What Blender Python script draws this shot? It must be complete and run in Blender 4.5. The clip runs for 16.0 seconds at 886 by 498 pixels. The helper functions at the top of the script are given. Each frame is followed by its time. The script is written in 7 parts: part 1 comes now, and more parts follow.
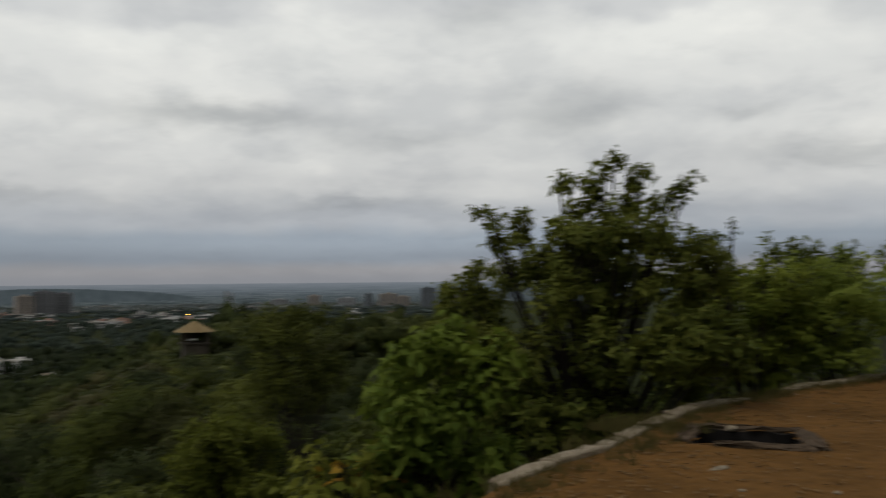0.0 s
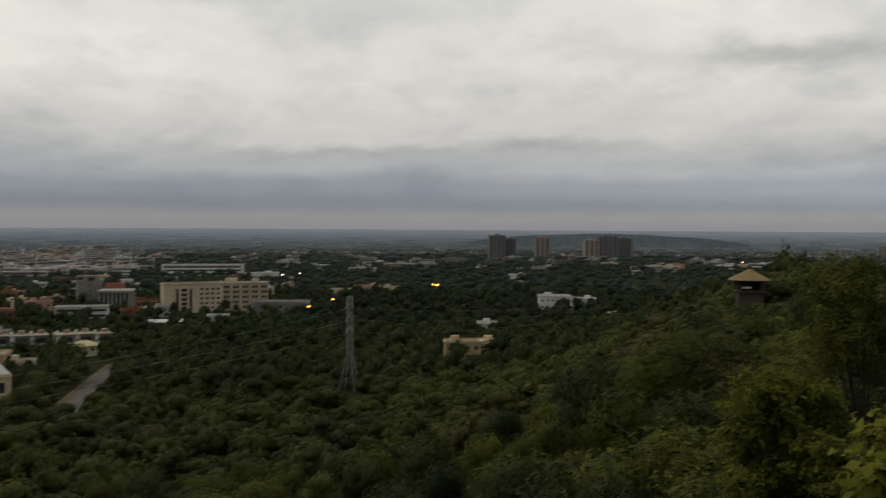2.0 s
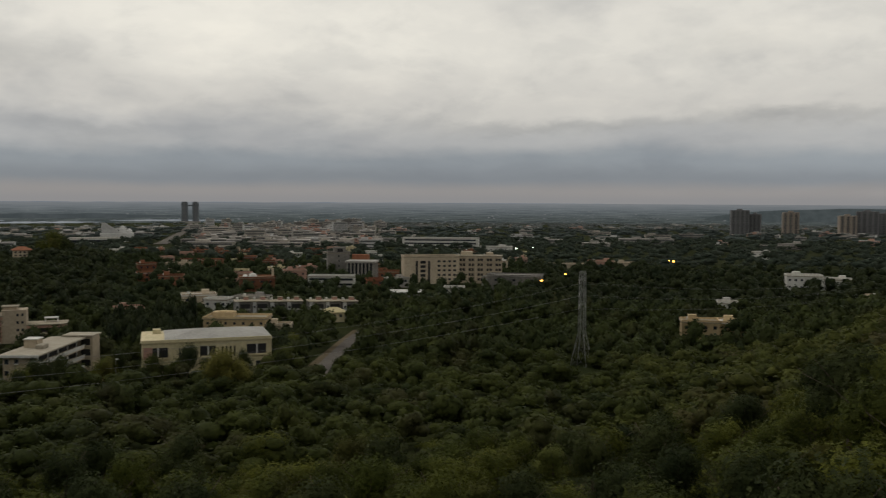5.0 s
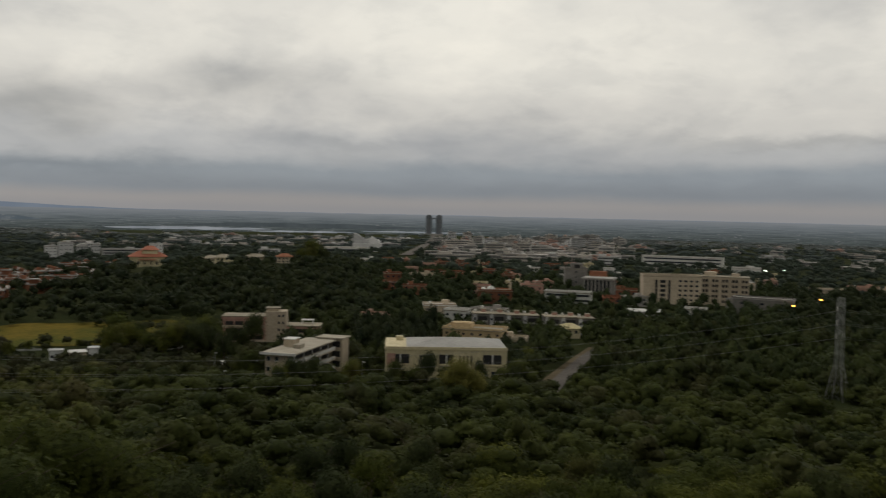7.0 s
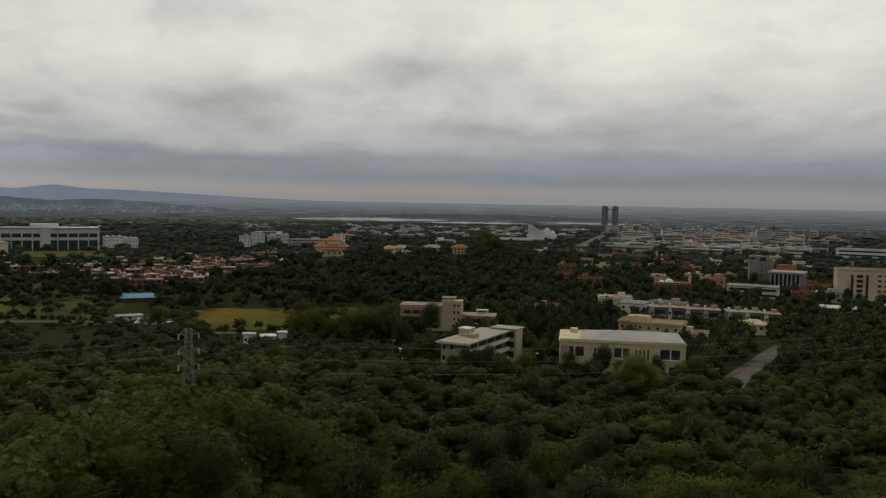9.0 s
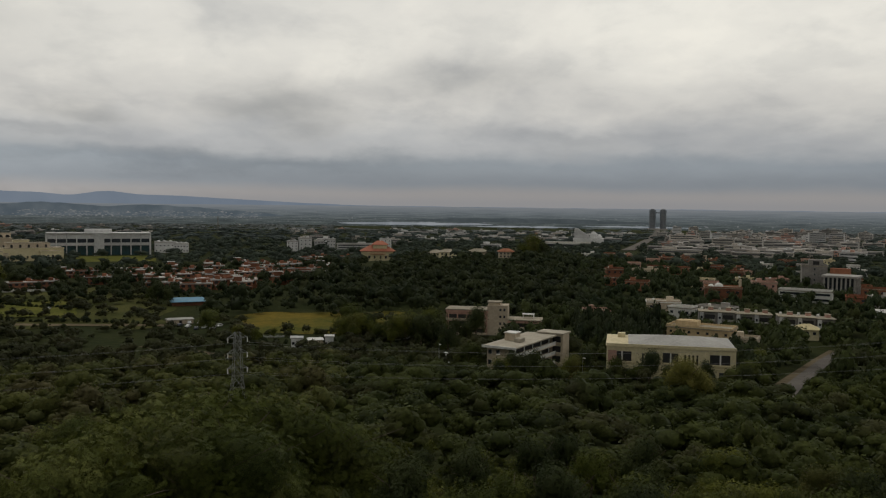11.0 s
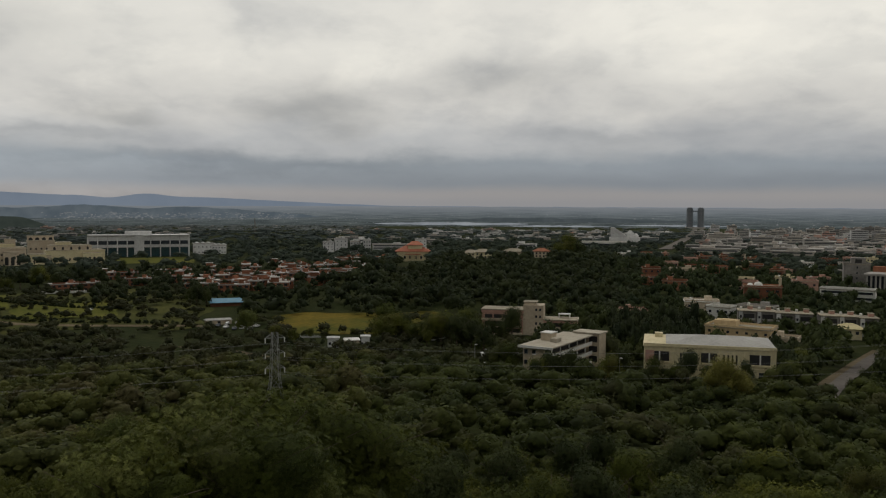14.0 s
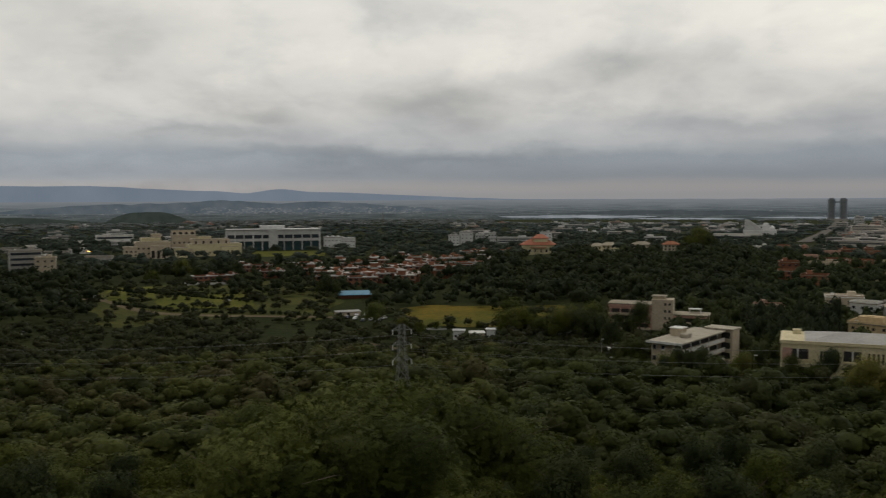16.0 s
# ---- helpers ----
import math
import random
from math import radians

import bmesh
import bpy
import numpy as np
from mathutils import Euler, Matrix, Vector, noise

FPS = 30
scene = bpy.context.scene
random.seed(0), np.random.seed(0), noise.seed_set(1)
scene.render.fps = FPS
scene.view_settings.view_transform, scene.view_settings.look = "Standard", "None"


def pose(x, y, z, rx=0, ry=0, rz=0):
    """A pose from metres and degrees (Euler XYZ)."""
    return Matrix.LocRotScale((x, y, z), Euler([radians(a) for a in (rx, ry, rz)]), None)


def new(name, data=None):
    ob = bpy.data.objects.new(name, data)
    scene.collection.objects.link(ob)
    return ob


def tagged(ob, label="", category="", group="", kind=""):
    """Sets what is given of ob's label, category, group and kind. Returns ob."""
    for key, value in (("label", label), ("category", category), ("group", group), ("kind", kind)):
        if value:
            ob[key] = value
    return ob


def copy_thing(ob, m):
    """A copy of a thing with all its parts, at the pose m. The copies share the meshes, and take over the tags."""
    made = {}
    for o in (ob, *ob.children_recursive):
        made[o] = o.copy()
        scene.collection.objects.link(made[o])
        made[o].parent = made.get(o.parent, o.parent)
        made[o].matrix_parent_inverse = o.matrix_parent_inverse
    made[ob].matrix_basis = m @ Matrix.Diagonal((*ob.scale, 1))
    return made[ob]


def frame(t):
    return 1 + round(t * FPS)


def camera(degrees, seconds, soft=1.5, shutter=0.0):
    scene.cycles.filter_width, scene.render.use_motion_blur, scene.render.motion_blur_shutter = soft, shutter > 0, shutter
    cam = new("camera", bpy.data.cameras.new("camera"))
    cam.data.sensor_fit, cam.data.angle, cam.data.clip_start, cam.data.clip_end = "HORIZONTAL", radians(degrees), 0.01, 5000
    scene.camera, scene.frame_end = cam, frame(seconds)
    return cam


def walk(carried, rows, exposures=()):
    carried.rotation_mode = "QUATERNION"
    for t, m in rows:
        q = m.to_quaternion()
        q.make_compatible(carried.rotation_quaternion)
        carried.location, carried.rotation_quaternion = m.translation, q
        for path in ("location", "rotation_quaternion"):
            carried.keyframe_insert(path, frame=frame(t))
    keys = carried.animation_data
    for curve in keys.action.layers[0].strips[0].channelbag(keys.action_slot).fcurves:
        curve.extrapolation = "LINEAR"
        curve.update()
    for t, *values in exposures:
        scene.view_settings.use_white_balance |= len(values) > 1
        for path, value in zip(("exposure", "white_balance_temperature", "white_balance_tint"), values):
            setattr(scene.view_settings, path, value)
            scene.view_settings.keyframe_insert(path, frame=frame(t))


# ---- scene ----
cam = camera(53.7, 16.0, soft=1.2, shutter=0.5)
PATH = [
    (0.0, pose(0, 0, 0, 91.987, 0.512, 0.018)),
    (0.5, pose(0, 0, 0, 91.332, 0.131, 11.437)),
    (1.0, pose(0, 0, 0, 90.521, -0.324, 20.464)),
    (1.5, pose(0, 0, 0, 89.796, -0.295, 28.590)),
    (2.0, pose(0, 0, 0, 88.589, -0.294, 35.187)),
    (2.5, pose(0, 0, 0, 87.405, -0.504, 38.320)),
    (3.0, pose(0, 0, 0, 87.214, -0.925, 40.444)),
    (5.5, pose(0, 0, 0, 86.947, -0.146, 53.034)),
    (6.0, pose(0, 0, 0, 87.107, -0.322, 56.250)),
    (6.5, pose(0, 0, 0, 87.094, -0.714, 61.407)),
    (7.0, pose(0, 0, 0, 87.658, -1.256, 65.897)),
    (7.5, pose(0, 0, 0, 87.561, -1.439, 70.167)),
    (8.0, pose(0, 0, 0, 87.071, -1.290, 73.071)),
    (8.5, pose(0, 0, 0, 86.580, -1.135, 75.691)),
    (9.0, pose(0, 0, 0, 86.860, -1.001, 77.279)),
    (9.5, pose(0, 0, 0, 87.120, -0.928, 78.410)),
    (12.0, pose(0, 0, 0, 87.005, -0.628, 80.625)),
    (12.5, pose(0, 0, 0, 87.021, -0.609, 81.056)),
    (13.0, pose(0, 0, 0, 86.778, -0.487, 82.738)),
    (13.5, pose(0, 0, 0, 87.012, -0.292, 83.093)),
    (14.0, pose(0, 0, 0, 87.072, -0.289, 82.548)),
    (14.5, pose(0, 0, 0, 87.394, -0.218, 83.200)),
    (15.0, pose(0, 0, 0, 87.657, -0.080, 85.329)),
    (15.5, pose(0, 0, 0, 86.812, 0.096, 87.891)),
    (16.0, pose(0, 0, 0, 86.631, 0.222, 90.709)),
]
walk(cam, PATH, exposures=((0.0, 0.03, 6250, 10), (2.0, 0.03, 6550, 10), (3.0, 0.04, 6700, 10), (9.5, 0.03, 6650, 10), (12.0, 0.04, 6600, 10), (16.0, 0.08, 6600, 10)))

# ---- sky and sun: late, heavy overcast ----
SUN_UP, SUN_TURN = 64.0, 250.0
world = bpy.data.worlds.new("overcast_sky")
scene.world = world
world.use_nodes = True
wt = world.node_tree
wt.nodes.clear()


def wnode(kind, **values):
    n = wt.nodes.new(kind)
    for key, value in values.items():
        n.inputs[key].default_value = value
    return n


def wmath(op, a, b=None, clamp=False):
    n = wt.nodes.new("ShaderNodeMath")
    n.operation, n.use_clamp = op, clamp
    for i, v in enumerate((a, b)):
        if v is None:
            continue
        if isinstance(v, (int, float)):
            n.inputs[i].default_value = v
        else:
            wt.links.new(v, n.inputs[i])
    return n.outputs[0]


def wramp(fac, stops, mode="EASE"):
    n = wt.nodes.new("ShaderNodeValToRGB")
    n.color_ramp.interpolation = mode
    els = n.color_ramp.elements
    while len(els) < len(stops):
        els.new(0.5)
    for e, (p, c) in zip(els, stops):
        e.position = p
        e.color = (*c, 1) if len(c) == 3 else c
    wt.links.new(fac, n.inputs[0])
    return n.outputs[0]


def wmix(fac, a, b, blend="MIX"):
    n = wt.nodes.new("ShaderNodeMix")
    n.data_type, n.blend_type = "RGBA", blend
    for i, v in ((0, fac), (6, a), (7, b)):
        if isinstance(v, (int, float)):
            n.inputs[i].default_value = v
        elif isinstance(v, tuple):
            n.inputs[i].default_value = (*v, 1)
        else:
            wt.links.new(v, n.inputs[i])
    return n.outputs[2]


coord = wt.nodes.new("ShaderNodeTexCoord")
sep = wt.nodes.new("ShaderNodeSeparateXYZ")
wt.links.new(coord.outputs["Generated"], sep.inputs[0])
up = wmath("MAXIMUM", sep.outputs[2], 0.0)
lift = wmath("ADD", up, 0.32)
flat = wt.nodes.new("ShaderNodeCombineXYZ")
wt.links.new(wmath("DIVIDE", sep.outputs[0], lift), flat.inputs[0])
wt.links.new(wmath("DIVIDE", sep.outputs[1], lift), flat.inputs[1])


def cloud_noise(scale, detail, rough, offset):
    m = wt.nodes.new("ShaderNodeMapping")
    m.inputs["Location"].default_value = offset
    wt.links.new(flat.outputs[0], m.inputs[0])
    n = wnode("ShaderNodeTexNoise", Scale=scale, Detail=detail, Roughness=rough, Distortion=0.2)
    wt.links.new(m.outputs[0], n.inputs["Vector"])
    return n.outputs["Fac"]


# bearing and height in the sky, in degrees, with ragged edges for the darker clouds
rag = wmath("SUBTRACT", cloud_noise(4.2, 5.0, 0.6, (2.0, 5.0, 0.0)), 0.5)
rag2 = wmath("SUBTRACT", cloud_noise(1.7, 4.0, 0.55, (6.0, 3.0, 0.0)), 0.5)
sky_az = wmath("ADD", wmath("MULTIPLY", wmath("ARCTAN2", wmath("MULTIPLY", sep.outputs[0], -1.0), sep.outputs[1]), 57.2958), wmath("MULTIPLY", rag2, 14.0))
sky_el = wmath("ADD", wmath("MULTIPLY", wmath("ARCSINE", sep.outputs[2]), 57.2958), wmath("ADD", wmath("MULTIPLY", rag, 3.2), wmath("MULTIPLY", rag2, 3.0)))


def dark_cloud(az, el, wide, tall, depth):
    u = wmath("MULTIPLY", wmath("SUBTRACT", sky_az, az), 1.0 / wide)
    v = wmath("MULTIPLY", wmath("SUBTRACT", sky_el, el), 1.0 / tall)
    r = wmath("ADD", wmath("MULTIPLY", u, u), wmath("MULTIPLY", v, v))
    return wmath("MULTIPLY", wmath("POWER", 2.718, wmath("MULTIPLY", r, -1.0)), depth * 1.35)


shade = None
for spec in ((90.7, 5.9, 4.2, 1.6, 0.30), (103.2, 5.5, 2.6, 0.9, 0.26), (105.8, 4.0, 4.5, 0.5, 0.18), (77.5, 8.0, 4.4, 1.1, 0.17), (71.5, 4.1, 3.5, 0.5, 0.12),
             (-7.3, 11.0, 3.6, 1.7, 0.26), (12.5, 10.5, 6.5, 0.8, 0.20), (-19.3, 10.4, 2.4, 0.6, 0.18), (3.1, 9.3, 5.0, 0.9, 0.18), (-24.3, 7.6, 5.0, 0.8, 0.22),
             (28.0, 5.2, 5.5, 0.5, 0.18), (43.3, 4.8, 9.0, 0.5, 0.18), (112.5, 10.5, 7.0, 2.2, 0.20), (5.3, 5.0, 4.0, 0.35, 0.14), (93.0, 2.8, 12.0, 0.7, 0.16),
             (16.0, 10.4, 5.0, 0.8, 0.14), (-3.0, 16.6, 3.0, 1.2, 0.16), (33.0, 9.7, 3.5, 0.9, 0.07)):
    one = dark_cloud(*spec)
    shade = one if shade is None else wmath("ADD", shade, one)
# cloud base: a bright deck low in the sky, darkened overhead out of view to dim the ground, a dark bank over a paler
# gap near the ground
bank = wmath("MAXIMUM", wmath("ADD", up, wmath("MULTIPLY", wmath("ADD", rag2, wmath("MULTIPLY", rag, 0.4)), wmath("MULTIPLY", up, 0.7, True))), 0.0)
deck = wramp(wmath("MULTIPLY", bank, 3.3), [
    (0.000, (0.250, 0.252, 0.264)), (0.035, (0.272, 0.267, 0.272)), (0.085, (0.206, 0.230, 0.260)),
    (0.150, (0.252, 0.282, 0.316)), (0.220, (0.400, 0.410, 0.422)), (0.340, (0.590, 0.580, 0.555)),
    (0.600, (0.728, 0.714, 0.668)), (0.900, (0.748, 0.737, 0.690)), (1.000, (0.640, 0.635, 0.610))])
overhead = wmath("MULTIPLY", wmath("SUBTRACT", up, 0.30), 2.6, True)
deck = wmix(overhead, deck, (0.400, 0.400, 0.390))
puffs = wramp(cloud_noise(1.75, 6.0, 0.54, (3.1, 7.4, 0.0)), [(0.35, (0.815, 0.824, 0.84)), (0.50, (0.985, 0.985, 0.98)), (0.65, (1.095, 1.09, 1.07))])
wisps = wramp(cloud_noise(4.6, 8.0, 0.58, (9.0, 1.0, 0.0)), [(0.34, (0.905, 0.91, 0.918)), (0.52, (1.0, 1.0, 0.998)), (0.68, (1.055, 1.05, 1.04))])
amount = wmath("MULTIPLY", up, 9.0, True)
shaped = wmix(amount, (1.0, 1.0, 1.0), wmix(1.0, puffs, wisps, "MULTIPLY"))
clouds = wmix(1.0, deck, shaped, "MULTIPLY")
clouds = wmix(shade, clouds, wmix(1.0, clouds, (0.12, 0.15, 0.19), "MULTIPLY"))
pale = wmath("ADD", dark_cloud(112.0, 1.2, 16.0, 1.4, 0.45), dark_cloud(98.0, 4.6, 30.0, 1.6, 0.16))
pale = wmath("ADD", pale, dark_cloud(0.0, 2.2, 26.0, 1.5, 0.38))
clouds = wmix(pale, clouds, wmix(1.0, clouds, (1.7, 1.68, 1.65), "MULTIPLY"))
sky = wt.nodes.new("ShaderNodeTexSky")
sky.sky_type, sky.sun_disc = "NISHITA", False
sky.sun_elevation, sky.sun_rotation = radians(SUN_UP), radians(SUN_TURN)
clear = wmix(1.0, sky.outputs[0], (0.08, 0.08, 0.08), "MULTIPLY")
whole = wmix(0.96, clear, clouds)
back = wnode("ShaderNodeBackground", Strength=1.0)
wt.links.new(whole, back.inputs[0])
wout = wt.nodes.new("ShaderNodeOutputWorld")
wt.links.new(back.outputs[0], wout.inputs[0])

sun = new("sun", bpy.data.lights.new("sun", "SUN"))
sun.data.energy, sun.data.angle, sun.data.color = 0.85, radians(28), (1.0, 0.96, 0.9)
sun.matrix_world = pose(0, 0, 60, 90 - SUN_UP, 0, 180 - SUN_TURN)


# ---- materials ----
def surf(name, c1, c2, scale=0.6, rough=0.85, bump=0.15, metal=0.0, rand=0.12, fine=9.0, spec=0.3):
    m = bpy.data.materials.new(name)
    m.use_nodes = True
    t = m.node_tree
    b = t.nodes["Principled BSDF"]
    b.inputs["Roughness"].default_value, b.inputs["Metallic"].default_value = rough, metal
    b.inputs["Specular IOR Level"].default_value = spec
    tc = t.nodes.new("ShaderNodeTexCoord")

    def nz(s, detail):
        n = t.nodes.new("ShaderNodeTexNoise")
        n.inputs["Scale"].default_value, n.inputs["Detail"].default_value = s, detail
        t.links.new(tc.outputs["Object"], n.inputs["Vector"])
        return n.outputs["Fac"]

    def mx(f, a, c, blend="MIX"):
        n = t.nodes.new("ShaderNodeMix")
        n.data_type, n.blend_type = "RGBA", blend
        for i, v in ((0, f), (6, a), (7, c)):
            if isinstance(v, (int, float)):
                n.inputs[i].default_value = v
            elif isinstance(v, tuple):
                n.inputs[i].default_value = (*v, 1)
            else:
                t.links.new(v, n.inputs[i])
        return n.outputs[2]

    def rmp(f, lo, hi, a, c):
        n = t.nodes.new("ShaderNodeMapRange")
        for i, v in enumerate((lo, hi, a, c)):
            n.inputs[i + 1].default_value = v
        t.links.new(f, n.inputs[0])
        return n.outputs[0]

    big, small = nz(scale, 4.0), nz(scale * fine, 3.0)
    col = mx(rmp(big, 0.35, 0.65, 0, 1), c1, c2)
    col = mx(0.35, col, mx(rmp(small, 0.3, 0.7, 0, 1), tuple(v * 0.7 for v in c1), tuple(min(1, v * 1.2) for v in c2)))
    if rand:
        oi = t.nodes.new("ShaderNodeObjectInfo")
        g = t.nodes.new("ShaderNodeCombineColor")
        for i in range(3):
            t.links.new(rmp(oi.outputs["Random"], 0, 1, 1 - rand, 1 + rand), g.inputs[i])
        col = mx(1.0, col, g.outputs[0], "MULTIPLY")
    t.links.new(col, b.inputs["Base Color"])
    if bump:
        bp = t.nodes.new("ShaderNodeBump")
        bp.inputs["Strength"].default_value = bump
        bp.inputs["Distance"].default_value = 0.4 / (scale * fine)
        t.links.new(small, bp.inputs["Height"])
        t.links.new(bp.outputs[0], b.inputs["Normal"])
    return m


def leafy(name, dark, light, tip, patch=0.11, rand=0.3, thin=0.25, gaps=0.0, twiggy=0.0, clump=0.0):
    """Foliage: drifts from tree to tree, varies from leaf to leaf and lets some light through."""
    m = bpy.data.materials.new(name)
    m.use_nodes = True
    t = m.node_tree
    b = t.nodes["Principled BSDF"]
    b.inputs["Roughness"].default_value, b.inputs["Specular IOR Level"].default_value = 0.75, 0.12
    geo = t.nodes.new("ShaderNodeNewGeometry")
    oi = t.nodes.new("ShaderNodeObjectInfo")
    n = t.nodes.new("ShaderNodeTexNoise")
    n.inputs["Scale"].default_value, n.inputs["Detail"].default_value = patch, 3.0
    t.links.new(geo.outputs["Position"], n.inputs["Vector"])

    def mx(f, a, c, blend="MIX"):
        k = t.nodes.new("ShaderNodeMix")
        k.data_type, k.blend_type = "RGBA", blend
        for i, v in ((0, f), (6, a), (7, c)):
            if isinstance(v, (int, float)):
                k.inputs[i].default_value = v
            elif isinstance(v, tuple):
                k.inputs[i].default_value = (*v, 1)
            else:
                t.links.new(v, k.inputs[i])
        return k.outputs[2]

    def rmp(f, lo, hi, a, c):
        k = t.nodes.new("ShaderNodeMapRange")
        for i, v in enumerate((lo, hi, a, c)):
            k.inputs[i + 1].default_value = v
        t.links.new(f, k.inputs[0])
        return k.outputs[0]

    dark, light, tip = (tuple(v * 0.78 for v in c) for c in (dark, light, tip))
    col = mx(rmp(n.outputs["Fac"], 0.36, 0.64, 0, 1), dark, light)
    col = mx(rmp(geo.outputs["Random Per Island"], 0.5, 1.0, 0, 0.45), col, tip)
    if twiggy:
        # half-bare brownish bushes here and there
        k = t.nodes.new("ShaderNodeTexNoise")
        k.inputs["Scale"].default_value, k.inputs["Detail"].default_value = patch * 0.7, 2.0
        sh = t.nodes.new("ShaderNodeVectorMath")
        sh.operation = "ADD"
        sh.inputs[1].default_value = (310.0, 170.0, 40.0)
        t.links.new(geo.outputs["Position"], sh.inputs[0])
        t.links.new(sh.outputs[0], k.inputs["Vector"])
        col = mx(rmp(k.outputs["Fac"], 0.54, 0.66, 0, twiggy), col, (light[0] * 0.95, light[0] * 0.80, light[0] * 0.36))
    if clump:
        # clumps of leaves, lighter and darker
        k = t.nodes.new("ShaderNodeTexNoise")
        k.inputs["Scale"].default_value, k.inputs["Detail"].default_value, k.inputs["Roughness"].default_value = clump, 4.0, 0.65
        t.links.new(geo.outputs["Position"], k.inputs["Vector"])
        f = rmp(k.outputs["Fac"], 0.30, 0.70, 0.58, 1.38)
        gr = t.nodes.new("ShaderNodeCombineColor")
        for i in range(3):
            t.links.new(f, gr.inputs[i])
        col = mx(1.0, col, gr.outputs[0], "MULTIPLY")
        bp = t.nodes.new("ShaderNodeBump")
        bp.inputs["Strength"].default_value, bp.inputs["Distance"].default_value = 0.4, 0.4 / clump
        t.links.new(k.outputs["Fac"], bp.inputs["Height"])
        t.links.new(bp.outputs[0], b.inputs["Normal"])
    g = t.nodes.new("ShaderNodeCombineColor")
    for i in range(3):
        t.links.new(rmp(oi.outputs["Random"], 0, 1, 1 - rand * (1.0, 0.8, 0.9)[i], 1 + rand * (1.0, 0.8, 0.6)[i]), g.inputs[i])
    col = mx(1.0, col, g.outputs[0], "MULTIPLY")
    t.links.new(col, b.inputs["Base Color"])
    tr = t.nodes.new("ShaderNodeBsdfTranslucent")
    t.links.new(col, tr.inputs["Color"])
    ms = t.nodes.new("ShaderNodeMixShader")
    ms.inputs[0].default_value = thin
    t.links.new(b.outputs[0], ms.inputs[1])
    t.links.new(tr.outputs[0], ms.inputs[2])
    last = ms.outputs[0]
    if gaps:
        # each spray is broken up into small leaves with open gaps between them
        v = t.nodes.new("ShaderNodeTexVoronoi")
        v.inputs["Scale"].default_value = gaps
        t.links.new(geo.outputs["Position"], v.inputs["Vector"])
        lt = t.nodes.new("ShaderNodeMath")
        lt.operation = "LESS_THAN"
        lt.inputs[1].default_value = 0.52
        t.links.new(v.outputs["Distance"], lt.inputs[0])
        tp = t.nodes.new("ShaderNodeBsdfTransparent")
        cut = t.nodes.new("ShaderNodeMixShader")
        t.links.new(lt.outputs[0], cut.inputs[0])
        t.links.new(tp.outputs[0], cut.inputs[1])
        t.links.new(last, cut.inputs[2])
        last = cut.outputs[0]
    t.links.new(last, t.nodes["Material Output"].inputs[0])
    return m


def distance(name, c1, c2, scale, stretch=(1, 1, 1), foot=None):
    """Far distance: a plain glowing backdrop with broad drifts, haze put into its colour; foot: (height, colour) that
    darkens its wooded near rim.
    """
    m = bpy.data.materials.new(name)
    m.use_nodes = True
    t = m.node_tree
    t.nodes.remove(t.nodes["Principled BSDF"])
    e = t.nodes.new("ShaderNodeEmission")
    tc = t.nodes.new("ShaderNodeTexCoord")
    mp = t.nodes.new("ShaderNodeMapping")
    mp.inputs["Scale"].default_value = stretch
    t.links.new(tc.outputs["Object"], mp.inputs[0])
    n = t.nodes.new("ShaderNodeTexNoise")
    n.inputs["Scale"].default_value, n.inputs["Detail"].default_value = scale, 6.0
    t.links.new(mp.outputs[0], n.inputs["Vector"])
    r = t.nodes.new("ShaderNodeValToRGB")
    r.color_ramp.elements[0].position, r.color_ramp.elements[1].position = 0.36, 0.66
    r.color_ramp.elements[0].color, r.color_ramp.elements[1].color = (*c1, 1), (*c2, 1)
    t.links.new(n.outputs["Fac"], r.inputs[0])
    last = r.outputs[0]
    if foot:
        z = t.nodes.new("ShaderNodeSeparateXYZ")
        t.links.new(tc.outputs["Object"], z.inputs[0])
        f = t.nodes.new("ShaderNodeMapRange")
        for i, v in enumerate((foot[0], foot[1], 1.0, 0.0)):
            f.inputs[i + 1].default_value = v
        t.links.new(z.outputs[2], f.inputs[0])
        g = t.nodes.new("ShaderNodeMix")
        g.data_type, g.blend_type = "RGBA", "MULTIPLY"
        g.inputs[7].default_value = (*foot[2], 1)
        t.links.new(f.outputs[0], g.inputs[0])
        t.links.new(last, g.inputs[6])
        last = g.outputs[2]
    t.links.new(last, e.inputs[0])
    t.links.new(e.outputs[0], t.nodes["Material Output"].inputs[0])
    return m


def glow(name, c, strength):
    m = bpy.data.materials.new(name)
    m.use_nodes = True
    b = m.node_tree.nodes["Principled BSDF"]
    b.inputs["Base Color"].default_value = (*c, 1)
    b.inputs["Emission Color"].default_value = (*c, 1)
    b.inputs["Emission Strength"].default_value = strength
    return m


SOIL = surf("scrub_soil", (0.018, 0.025, 0.009), (0.034, 0.038, 0.014), 0.03, 0.95, 0.3, rand=0, fine=12, spec=0.02)
EARTH = surf("red_earth", (0.086, 0.044, 0.012), (0.158, 0.078, 0.022), 0.55, 0.95, 0.5, rand=0, fine=14, spec=0.06)
KERB = surf("weathered_kerb_concrete", (0.15, 0.115, 0.07), (0.32, 0.265, 0.185), 2.6, 0.9, 0.5)
PITCON = surf("dark_rough_concrete", (0.048, 0.035, 0.023), (0.105, 0.074, 0.048), 2.4, 0.95, 0.6, spec=0.1)
ASPHALT = surf("worn_asphalt", (0.082, 0.073, 0.064), (0.125, 0.112, 0.098), 0.05, 0.9, 0.1, rand=0.05, spec=0.1)
PATH_EARTH = surf("trodden_earth", (0.085, 0.068, 0.042), (0.145, 0.115, 0.072), 0.06, 0.95, 0.1, spec=0.05)
